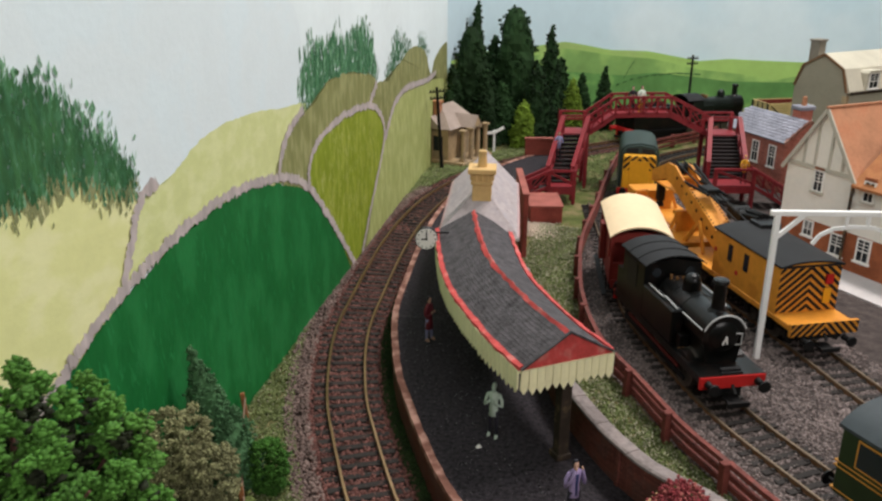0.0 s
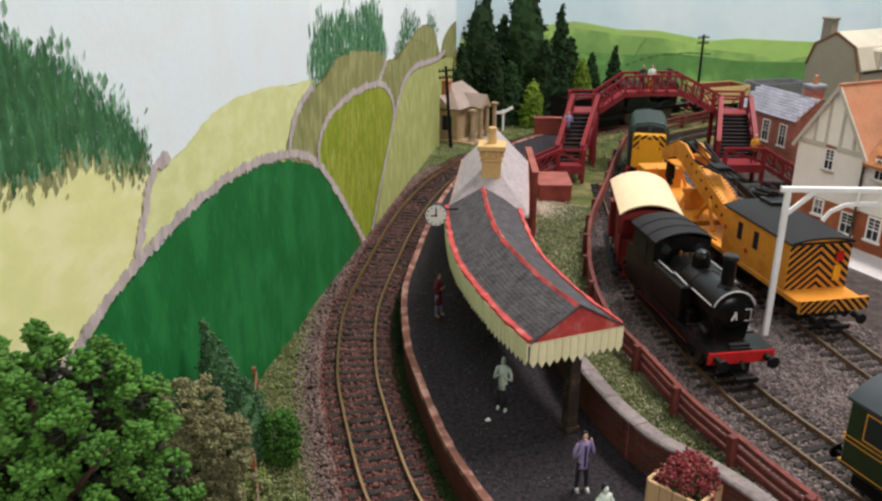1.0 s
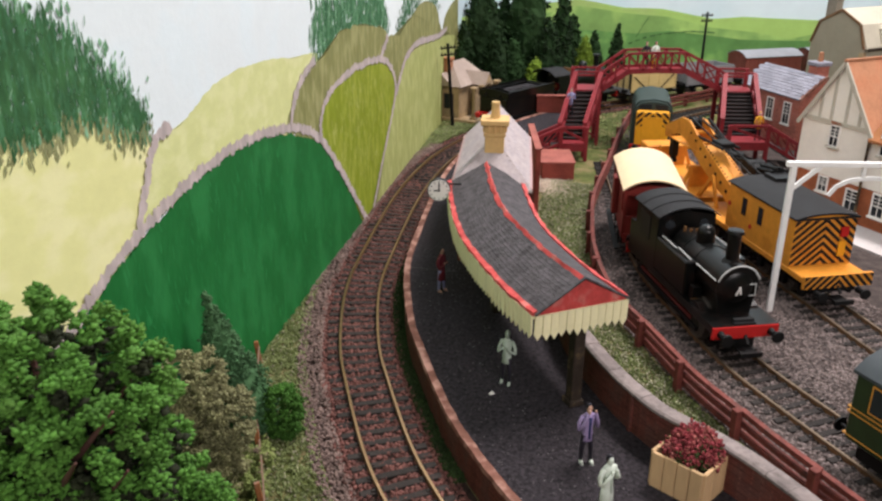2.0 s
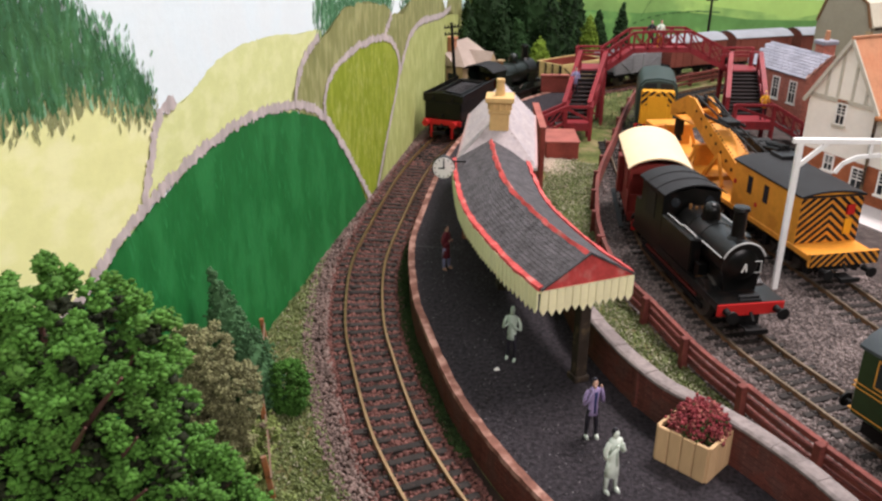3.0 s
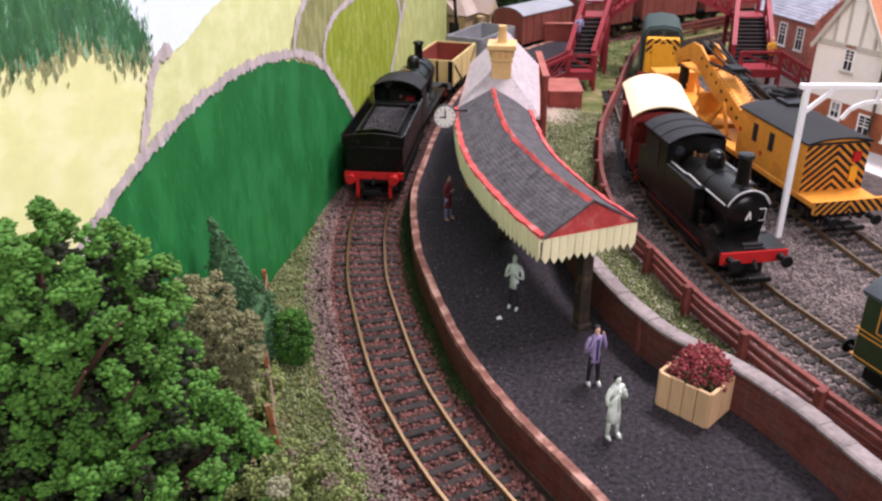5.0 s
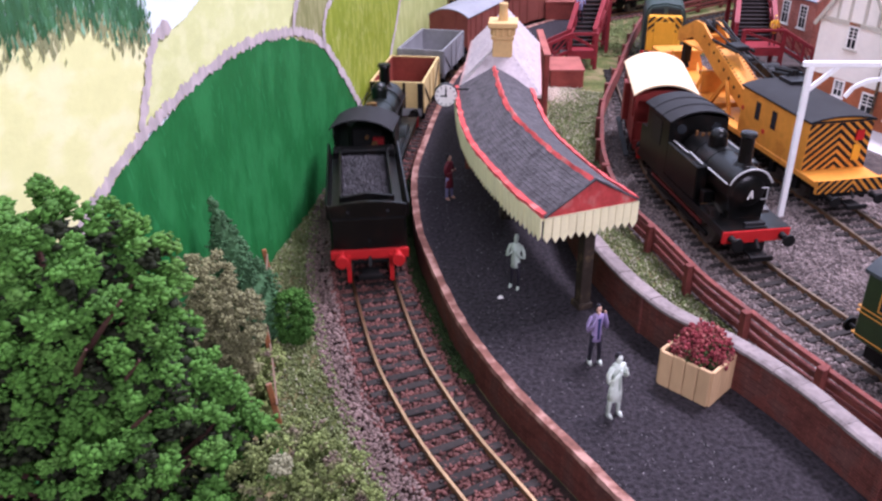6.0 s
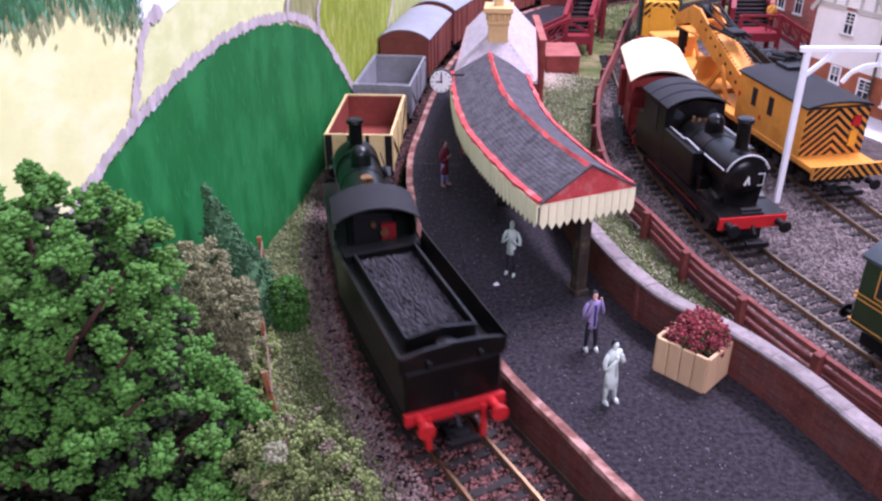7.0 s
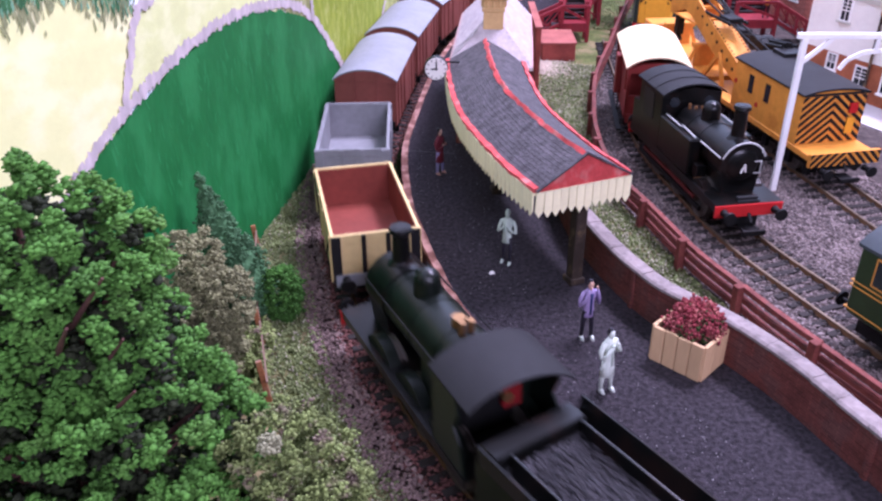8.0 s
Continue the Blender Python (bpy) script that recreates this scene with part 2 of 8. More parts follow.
# baseboard, the ground of the model
bm = bmesh.new()
outline = [(-0.0595 + 0.15 * (-0.5 - 0.265), -0.5), (1.6, -0.5), (1.6, 1.098), (0.8, 1.116), (0.4, 1.121), (0.24, 1.096), (0.13, 1.046), (0.072, 0.972), (0.036, 0.89)]
prism_pts = [bm.verts.new((x, y, -0.0005)) for x, y in outline]
low_pts = [bm.verts.new((x, y, -0.03)) for x, y in outline]
bm.faces.new(prism_pts)
bm.faces.new(low_pts[::-1])
for i in range(len(outline)):
    j = (i + 1) % len(outline)
    bm.faces.new((prism_pts[i], low_pts[i], low_pts[j], prism_pts[j]))
ground = tagged(part("ground", bm, M_GRASS), kind="structure")


def track(name, line, s0, s1, label, head=M_RAIL):
    """Two rails on a row of sleepers."""
    top = root(name, Matrix.Identity(4), label, "railway track")
    for off in (0.00865, -0.00865):
        bm = bmesh.new()
        sweep(bm, line, [(off - 0.0006, 0.0008), (off + 0.0006, 0.0008), (off + 0.0005, RAIL_Z - 0.0003), (off - 0.0005, RAIL_Z - 0.0003)], s0, s1, 0.004)
        web = part("rail", bm, M_RAILSIDE, top)
        bm = bmesh.new()
        sweep(bm, line, [(off - 0.0006, RAIL_Z - 0.0004), (off + 0.0006, RAIL_Z - 0.0004), (off + 0.0005, RAIL_Z), (off - 0.0005, RAIL_Z)], s0, s1, 0.004)
        part("rail_head", bm, head, web, "worn shiny rail head")
    bm = bmesh.new()
    box(bm, -0.0148, 0.0148, -0.0015, 0.0015, -0.001, 0.0012)
    chamfer(bm, 0.0002)
    for off in (0.00865, -0.00865):
        box(bm, off - 0.002, off + 0.002, -0.0007, 0.0007, 0.0012, 0.0017)
    first = part("sleeper", bm, M_SLEEPER, top)
    rnd = random.Random(5)
    n = int((s1 - s0) / 0.0066)
    for i in range(n):
        m = line.place(s0 + (i + 0.5) * (s1 - s0) / n, rnd.uniform(-0.0004, 0.0004), rnd.uniform(-0.0002, 0.0001)) @ pose(0, 0, 0, 0, 0, rnd.uniform(-1.5, 1.5))
        if i == 0:
            first.matrix_basis = m
        else:
            shared("sleeper", first.data, top, m)
    return top


track("railway_track", MAIN, 0.0, MAIN.length, "single curved railway track with rusty rails on dark sleepers")
track("railway_track", YARD, 0.0, YARD.length, "yard track with dull rails on dark sleepers", M_RAILDULL)
track("railway_track", SIDING, 0.0, SIDING.length, "siding track with dull rails in grey ballast", M_RAILDULL)

# platform: surface between the track edge and the parapet
S0, S1 = MAIN.near(0.80, 0.105), MAIN.near(0.15, 0.082)
bm = bmesh.new()
left = [MAIN.side(s, 0.023) for s in np.linspace(S0, S1, 120)]
right = []
for i, p in enumerate(left):
    if p.y > 0.44:
        w = MAIN.way(np.linspace(S0, S1, 120)[i])
        right.append(Vector((max(p.x + 0.03, min(p.x + 0.05, 0.0825)), p.y)) if p.y < 0.62 else Vector((p.x - w.y * 0.035, p.y + w.x * 0.035)))
    else:
        q = PARAPET.at(PARAPET.near(p.y))
        right.append(Vector((q.x, q.y)))
top_a = [bm.verts.new((p.x, p.y, PLATFORM_Z)) for p in left]
top_b = [bm.verts.new((p.x, p.y, PLATFORM_Z)) for p in right]
bot_a = [bm.verts.new((p.x, p.y, -0.001)) for p in left]
bot_b = [bm.verts.new((p.x, p.y, -0.001)) for p in right]
for i in range(len(left) - 1):
    for a, b in ((top_a, top_b), (bot_a, top_a), (top_b, bot_b)):
        bm.faces.new((a[i], a[i + 1], b[i + 1], b[i]))
for i in (0, -1):
    bm.faces.new((top_a[i], top_b[i], bot_b[i], bot_a[i]))
platform = tagged(part("platform", bm, M_ASPHALT), "dark asphalt station platform with brick edge", "platform", kind="structure")
bm = bmesh.new()
sweep(bm, MAIN, [(0.0218, -0.001), (0.0232, -0.001), (0.0232, PLATFORM_Z - 0.0004), (0.0218, PLATFORM_Z - 0.0004)], S0, S1)
part("platform_face", bm, M_BRICK, platform, "dark red brick face")
bm = bmesh.new()
sweep(bm, MAIN, [(0.0214, PLATFORM_Z - 0.0012), (0.0250, PLATFORM_Z - 0.0006), (0.0246, PLATFORM_Z + 0.0004), (0.0217, PLATFORM_Z + 0.0005)], S0, S1, 0.002, 0.0004, 3)
part("platform_edge", bm, M_EDGE, platform, "weathered pinkish brick edging")
# a joint across the platform surface
joint_a, joint_b = Vector((0.0155, 0.4103)), Vector((0.0385, 0.4065))
bm = bmesh.new()
bar(bm, (joint_a.x, joint_a.y, PLATFORM_Z), (joint_b.x, joint_b.y, PLATFORM_Z), 0.0007, 0.0004)
part("surface_joint", bm, material("joint_filler", (0.075, 0.068, 0.072), 0.9, 0.4, 900, 0.3, 0.0002), platform, "pale joint across the asphalt")
bm = bmesh.new()
sweep(bm, PARAPET, [(-0.0037, 0.0), (-0.0037, 0.0290), (0.0010, 0.0290), (0.0010, 0.0)])
wall = tagged(part("parapet_wall", bm, M_BRICK), kind="structure")


# ---- painted wall ----


def on_wall(v, z, out=0.0):
    """A point of the west wall at plan y = v, a little off its face."""
    return Vector((-0.0595 + 0.15 * (v - 0.265) + out * 0.9889, v - out * 0.1483, z))


def ragged(pts, step, jitter, seed, closed=True):
    """A rounded outline through pts whose edge wavers like brush work."""
    n, out = len(pts), []
    rnd = random.Random(seed)
    for i in range(n if closed else n - 1):
        a, b, c, d = (Vector(pts[k % n] if closed else pts[min(max(k, 0), n - 1)]) for k in (i - 1, i, i + 1, i + 2))
        k = max(2, int((c - b).length / step))
        for j in range(k):
            u = j / k
            p = 0.5 * (2 * b + (c - a) * u + (2 * a - 5 * b + 4 * c - d) * u * u + (3 * b - a - 3 * c + d) * u ** 3)
            w = noise.noise(Vector((p.x * 160, p.y * 160, seed)))
            out.append(Vector((p.x + rnd.uniform(-1, 1) * jitter * 0.5, p.y + (w + rnd.uniform(-0.7, 0.7)) * jitter)))
    return out


def mural(name, pts, mat, layer, label, jitter=0.0006, step=0.0015):
    bm = bmesh.new()
    vs = [bm.verts.new(on_wall(p.x, p.y, 0.00003 * layer)) for p in ragged(pts, step, jitter, layer)]
    f = bm.faces.new(vs)
    bmesh.ops.triangulate(bm, faces=[f])
    ob = part(name, bm, mat, wall_left, label)
    return ob


def mural_dabs(name, pts, mat, layer, label, count, length, width, seed):
    """Many short upright brush dabs inside an outline, thinner towards its edge."""
    g = random.Random(seed)
    bm = bmesh.new()
    ys, zs = [p[0] for p in pts], [p[1] for p in pts]
    done = 0
    while done < count:
        y, z = g.uniform(min(ys), max(ys)), g.uniform(min(zs), max(zs))
        inside = False
        for (ya, za), (yb, zb) in zip(pts, pts[1:] + pts[:1]):
            if (za > z) != (zb > z) and y < (yb - ya) * (z - za) / (zb - za) + ya:
                inside = not inside
        if not inside:
            continue
        done += 1
        y, z = y + g.gauss(0, width * 2.2), z + g.gauss(0, length * 0.6)
        w, h, lean = width * g.uniform(0.3, 1.0), length * g.uniform(0.4, 1.1), g.uniform(-0.25, 0.25) * length
        o = 0.00003 * layer + g.uniform(0, 0.00004)
        bm.faces.new([bm.verts.new(on_wall(y + a, z + b, o)) for a, b in ((-w / 2, -h / 2), (w / 2, -h / 2 + w), (w * 0.35 + lean, h / 2), (-w * 0.35 + lean, h / 2 - w))])
    tagged(part(name, bm, mat, wall_left, label), kind="stuff")


def mural_path(pts, width, mat, layer):
    bm = bmesh.new()
    line = ragged(pts, 0.0010, 0.0006, layer + 40, closed=False)
    rnd = random.Random(layer)
    rows = []
    for i, p in enumerate(line):
        d = (line[min(i + 1, len(line) - 1)] - line[max(i - 1, 0)]).normalized()
        w0, w1 = (width * rnd.uniform(0.26, 0.74) for _ in range(2))
        rows.append((bm.verts.new(on_wall(p.x - d.y * w0, p.y + d.x * w0, 0.00003 * layer)), bm.verts.new(on_wall(p.x + d.y * w1, p.y - d.x * w1, 0.00003 * layer))))
    for a, b in zip(rows, rows[1:]):
        bm.faces.new((a[0], a[1], b[1], b[0]))
    part("painted_lane", bm, mat, wall_left, "painted pale mauve-grey lane")


def paint(name, colour, second, spread=0.15, stretch=(1.3, 1.3, 0.45), coarse=150):
    second = tuple(0.5 * (a + b) for a, b in zip(colour, second))
    return material(name, colour, 0.6, spread, 330, 0.45, 0.0003, second=second, mix=0.5, coarse=coarse, stretch=stretch)


P_DARK = paint("paint_dark_green", (0.010, 0.150, 0.032), (0.024, 0.200, 0.055), 0.16, (1.0, 1.0, 0.55), 70)
P_DARK2 = paint("paint_leaf_green", (0.014, 0.178, 0.042), (0.026, 0.205, 0.060), 0.2)
P_LIMEDAB = paint("paint_lime_dab", (0.34, 0.39, 0.07), (0.42, 0.45, 0.14), 0.2)
P_DEEP = paint("paint_deep_green", (0.036, 0.122, 0.044), (0.045, 0.15, 0.05), 0.3)
P_FRINGE = paint("paint_fringe", (0.24, 0.26, 0.12), (0.32, 0.33, 0.16), 0.2)
P_PALE = paint("paint_pale_yellow", (0.76, 0.77, 0.36), (0.82, 0.81, 0.50), 0.05, (0.4, 0.4, 0.7))
P_YELLOW = paint("paint_yellow_green", (0.66, 0.70, 0.32), (0.72, 0.74, 0.42), 0.06, (0.6, 0.6, 0.9))
P_OLIVE = paint("paint_olive", (0.25, 0.26, 0.095), (0.36, 0.35, 0.17), 0.2)
P_OVAL = paint("paint_bright_olive", (0.24, 0.31, 0.02), (0.34, 0.37, 0.06))
P_RIGHT = paint("paint_moss", (0.40, 0.44, 0.15), (0.47, 0.50, 0.22))
P_TREE = paint("paint_tree_green", (0.045, 0.155, 0.066), (0.08, 0.21, 0.10), 0.35)
P_TREE2 = paint("paint_tree_light", (0.14, 0.31, 0.17), (0.24, 0.42, 0.27), 0.35)
P_LANE = paint("paint_mauve", (0.48, 0.42, 0.41), (0.57, 0.49, 0.48), 0.15)
P_CLOUD = paint("paint_white", (0.77, 0.86, 0.89), (0.72, 0.84, 0.89), 0.03, (1, 1, 1), 40)

mural("painted_cloud", [(0.14, 0.1), (0.14, 0.2), (0.2, 0.215), (0.3, 0.19), (0.42, 0.17), (0.44, 0.14), (0.43, 0.112), (0.3, 0.1)], P_CLOUD, 1, "painted white cloud")
mural("painted_field", [(0.05, 0.02), (0.05, 0.155), (0.12, 0.146), (0.1902, 0.1371), (0.2156, 0.1330), (0.2448, 0.1296), (0.2630, 0.1220), (0.2762, 0.1162), (0.2730, 0.1098), (0.2680, 0.1030), (0.2628, 0.0900), (0.24, 0.03)], P_PALE, 2, "painted pale yellow field")
mural("painted_field", [(0.2650, 0.0900), (0.2715, 0.1028), (0.2755, 0.1110), (0.2848, 0.1148), (0.2973, 0.1157), (0.3107, 0.1199), (0.3241, 0.1236), (0.3428, 0.1253), (0.3742, 0.1245), (0.4076, 0.1201), (0.4438, 0.1166), (0.4207, 0.1052), (0.4026, 0.0860), (0.33, 0.0930)], P_YELLOW, 3, "painted yellow-green hill field")
mural("painted_underlay", [(0.41, -0.003), (0.41, 0.080), (0.44, 0.100), (0.5, 0.105), (0.58, 0.098), (0.62, 0.095), (0.72, 0.098), (0.80, 0.075), (0.885, 0.070), (0.885, -0.003)], P_OLIVE, 4, "painted olive ground coat")
mural("painted_hill", [(0.3978, 0.0886), (0.4043, 0.1005), (0.4212, 0.1084), (0.4433, 0.1135), (0.4574, 0.1160), (0.4727, 0.1205), (0.4886, 0.1228), (0.5109, 0.1220), (0.5483, 0.1180), (0.5883, 0.1081), (0.5977, 0.0843), (0.5422, 0.0578), (0.4503, 0.0669)], P_OLIVE, 6, "painted olive hill", 0.0012)
mural("painted_hill", [(0.5669, 0.0898), (0.5881, 0.1051), (0.6247, 0.1026), (0.6433, 0.1074), (0.6730, 0.1121), (0.6943, 0.1163), (0.7167, 0.1166), (0.7482, 0.1129), (0.7717, 0.1056), (0.7943, 0.0853), (0.8405, 0.0737), (0.8099, 0.0460), (0.6217, 0.0550)], P_OLIVE, 7, "painted olive hill", 0.0012)
mural("painted_hill", [(0.80, 0.075), (0.81, 0.093), (0.84, 0.101), (0.87, 0.104), (0.888, 0.104), (0.8885, 0.09), (0.888, 0.06), (0.84, 0.06)], P_OLIVE, 7, "painted olive patch in the wall corner")
mural("painted_field", [(0.5500, -0.003), (0.5672, 0.0174), (0.5763, 0.0310), (0.6121, 0.0612), (0.6418, 0.0806), (0.6719, 0.0850), (0.7161, 0.0841), (0.7944, 0.0791), (0.885, 0.0648), (0.886, 0.03), (0.885, -0.003), (0.87, -0.003), (0.72, -0.003), (0.57, -0.003)], P_RIGHT, 8, "painted moss-green field")
mural("painted_field", [(0.4406, 0.0712), (0.4421, 0.0814), (0.4488, 0.0888), (0.4610, 0.0937), (0.4831, 0.0970), (0.5104, 0.0977), (0.5461, 0.0964), (0.5702, 0.0937), (0.5960, 0.0830), (0.6068, 0.0697), (0.5952, 0.0507), (0.5723, 0.0303), (0.5447, 0.0080), (0.5330, -0.003), (0.5200, -0.003), (0.4880, 0.0301), (0.4635, 0.0534)], P_OVAL, 9, "painted bright olive oval field")
DARK = [(0.05, -0.003), (0.05, 0.05), (0.15, 0.06), (0.2141, 0.0700), (0.2312, 0.0772), (0.2415, 0.0805), (0.2496, 0.0831), (0.2598, 0.0861), (0.2705, 0.0883), (0.2921, 0.0922), (0.3029, 0.0939), (0.3166, 0.0943), (0.3394, 0.0948), (0.3563, 0.0943), (0.3745, 0.0914), (0.3947, 0.0875), (0.4168, 0.0804), (0.4370, 0.0716), (0.4543, 0.0604), (0.4729, 0.0448), (0.4915, 0.0265), (0.5080, 0.0071), (0.5150, -0.001), (0.5150, -0.003), (0.5120, -0.003), (0.48, -0.003), (0.30, -0.003)]
mural("painted_hill", DARK, P_DARK, 10, "painted dark green round hill", 0.0012)
INNER = [(0.2, 0.002), (0.2, 0.058), (0.26, 0.082), (0.30, 0.090), (0.35, 0.091), (0.40, 0.080), (0.45, 0.056), (0.50, 0.010), (0.49, 0.002)]
mural_dabs("painted_strokes", INNER, P_DARK2, 11, "lighter green upright brush strokes", 1500, 0.0065, 0.0012, 21)
mural_dabs("painted_strokes", [(0.452, 0.072), (0.470, 0.090), (0.53, 0.093), (0.585, 0.082), (0.59, 0.06), (0.54, 0.012), (0.50, 0.03)], P_LIMEDAB, 11, "lime brush strokes in the oval field", 420, 0.0050, 0.0016, 22)
BIG = [(0.1, 0.185), (0.16, 0.180), (0.2004, 0.1722), (0.2137, 0.1667), (0.2241, 0.1634), (0.2315, 0.1603), (0.2441, 0.1554), (0.2512, 0.1482), (0.2623, 0.1422), (0.2710, 0.1337), (0.2781, 0.1258), (0.2756, 0.1182), (0.2676, 0.1196), (0.2577, 0.1232), (0.2501, 0.1274), (0.2418, 0.1312), (0.2344, 0.1312), (0.2302, 0.1288), (0.2215, 0.1296), (0.2081, 0.1321), (0.1, 0.150)]
CORE = [(0.1, 0.178), (0.1992, 0.1678), (0.2228, 0.1585), (0.2345, 0.1547), (0.2425, 0.1490), (0.2531, 0.1395), (0.2654, 0.1301), (0.2759, 0.1224), (0.2713, 0.1212), (0.2583, 0.1259), (0.2410, 0.1333), (0.2285, 0.1312), (0.2160, 0.1326), (0.1, 0.150)]
FRINGE = [(0.1, 0.149), (0.2081, 0.1325), (0.2302, 0.1298), (0.2418, 0.1322), (0.2577, 0.1242), (0.2756, 0.1190), (0.2740, 0.1160), (0.2577, 0.1210), (0.2418, 0.1290), (0.2302, 0.1270), (0.2081, 0.1300), (0.1, 0.145)]
mural_dabs("painted_leaves", FRINGE, P_FRINGE, 10, "dull olive fringe of the painted tree", 1300, 0.0040, 0.0016, 4)
mural_dabs("painted_leaves", BIG, P_TREE2, 12, "light green leaf dabs of the painted tree", 3000, 0.0042, 0.0014, 6)
mural_dabs("painted_leaves", CORE, P_TREE, 14, "mid green leaf dabs of the painted tree", 5200, 0.0046, 0.0015, 5)
mural_dabs("painted_leaves", CORE, P_DEEP, 15, "deep green leaf dabs of the painted tree", 2600, 0.0048, 0.0013, 11)
WOOD = [(0.4405, 0.1126), (0.4392, 0.1269), (0.4442, 0.1368), (0.4548, 0.1423), (0.4704, 0.1395), (0.4869, 0.1419), (0.4959, 0.1465), (0.5060, 0.1388), (0.5245, 0.1363), (0.5428, 0.1418), (0.5618, 0.1429), (0.5755, 0.1361), (0.5833, 0.1226), (0.5916, 0.1092), (0.5482, 0.1166), (0.5108, 0.1213), (0.4864, 0.1225), (0.4675, 0.1192), (0.4496, 0.1133)]
mural_dabs("painted_leaves", WOOD, P_TREE2, 3, "light upright brush strokes of a painted wood", 900, 0.008, 0.0026, 8)
mural_dabs("painted_leaves", WOOD, P_TREE, 4, "upright brush strokes of a painted wood", 900, 0.008, 0.0026, 7)
COPSE = [(0.6143, 0.1037), (0.6254, 0.1137), (0.6368, 0.1224), (0.6502, 0.1299), (0.6658, 0.1318), (0.6818, 0.1244), (0.7054, 0.1195), (0.6964, 0.1152), (0.6669, 0.1116), (0.6432, 0.1062)]
mural_dabs("painted_leaves", COPSE, P_TREE, 5, "upright brush strokes of a painted copse", 420, 0.006, 0.0026, 9)
mural_dabs("painted_leaves", [(0.7382, 0.1135), (0.7432, 0.1213), (0.7559, 0.1239), (0.7717, 0.1148), (0.7855, 0.1016), (0.7585, 0.1085)], P_TREE, 5, "upright strokes of a small painted tree", 160, 0.005, 0.0026, 10)
for k, (pts, w) in enumerate([
        ([(0.15, 0.062), (0.2141, 0.0735), (0.2318, 0.0800), (0.2393, 0.0829), (0.2488, 0.0862), (0.2604, 0.0890), (0.2712, 0.0912), (0.2928, 0.0948), (0.3103, 0.0964), (0.3235, 0.0970), (0.3373, 0.0972), (0.3538, 0.0963), (0.3751, 0.0940), (0.4024, 0.0890), (0.4253, 0.0813), (0.4400, 0.0732)], 0.0036),
        ([(0.2620, 0.0912), (0.2677, 0.1003), (0.2713, 0.1056), (0.2738, 0.1104), (0.2783, 0.1147), (0.2830, 0.1164), (0.2893, 0.1170)], 0.0034), ([(0.3983, 0.0900), (0.4015, 0.0971), (0.4079, 0.1038), (0.4199, 0.1103), (0.4374, 0.1154)], 0.0040),
        ([(0.4400, 0.0732), (0.4412, 0.0816), (0.4470, 0.0893), (0.4591, 0.0941), (0.4799, 0.0976), (0.5081, 0.0987), (0.5462, 0.0968), (0.5688, 0.0943), (0.5883, 0.0887), (0.6040, 0.0783), (0.6099, 0.0658), (0.5987, 0.0527), (0.5826, 0.0388), (0.5672, 0.0257), (0.5400, 0.0000)], 0.0036),
        ([(0.5673, 0.0942), (0.5768, 0.1001), (0.5898, 0.1064)], 0.0044),
        ([(0.6115, 0.0634), (0.6246, 0.0732), (0.6419, 0.0826), (0.6658, 0.0873), (0.7000, 0.0879), (0.7404, 0.0843), (0.7801, 0.0821), (0.8212, 0.0828)], 0.0042), ([(0.4384, 0.0748), (0.4546, 0.0622), (0.4732, 0.0464), (0.4936, 0.0275), (0.5151, 0.0073), (0.524, -0.002)], 0.0038)]):
    mural_path(pts, w * 1.15, P_LANE, 17 + k)

# hills on the curved back scene


def back_hill(tops, z0, mat, layer, label):
    bm = bmesh.new()
    rows = []
    xs, zs = zip(*tops)
    for s in BACK.s:
        p = BACK.side(s, -0.0012 * layer - 0.003)
        if xs[0] <= p.x <= xs[-1]:
            z = float(np.interp(p.x, xs, zs)) + 0.0008 * noise.noise(Vector((p.x * 9, layer, 0)))
            rows.append((bm.verts.new((p.x, p.y, z0)), bm.verts.new((p.x, p.y, z))))
    for a, b in zip(rows, rows[1:]):
        bm.faces.new((a[0], b[0], b[1], a[1]))
    part("painted_hill", bm, mat, wall_back, label, smooth=True)


P_FAR = material("paint_far_hill", (0.37, 0.52, 0.17), 0.7, 0.14, 60, 0.1, 0.0002, second=(0.33, 0.51, 0.14), mix=0.5, coarse=14)
P_MID = material("paint_mid_hill", (0.22, 0.39, 0.115), 0.7, 0.2, 60, 0.1, 0.0002, second=(0.34, 0.53, 0.15), mix=0.5, coarse=16)
P_NEAR = material("paint_near_hill", (0.12, 0.28, 0.08), 0.7, 0.25, 60, 0.1, 0.0002, second=(0.22, 0.41, 0.11), mix=0.4, coarse=20)
back_hill([(0.034, 0.085), (0.1, 0.085), (0.14, 0.085), (0.18, 0.0885), (0.24, 0.076), (0.29, 0.0735), (0.36, 0.061), (0.4, 0.0635), (0.43, 0.062), (0.5, 0.060), (0.7, 0.07), (1.0, 0.05), (1.7, 0.06)], -0.001, P_FAR, 1, "painted light green hills")
back_hill([(0.034, 0.075), (0.14, 0.073), (0.18, 0.08), (0.24, 0.07), (0.30, 0.064), (0.36, 0.050), (0.43, 0.043), (0.46, 0.036), (0.52, 0.048), (0.8, 0.05), (1.7, 0.05)], -0.001, P_MID, 2, "painted mid green hills")
back_hill([(0.034, 0.05), (0.18, 0.052), (0.26, 0.044), (0.30, 0.047), (0.40, 0.035), (0.48, 0.034), (0.6, 0.04), (1.7, 0.04)], -0.001, P_NEAR, 3, "painted dark green hedge slopes")



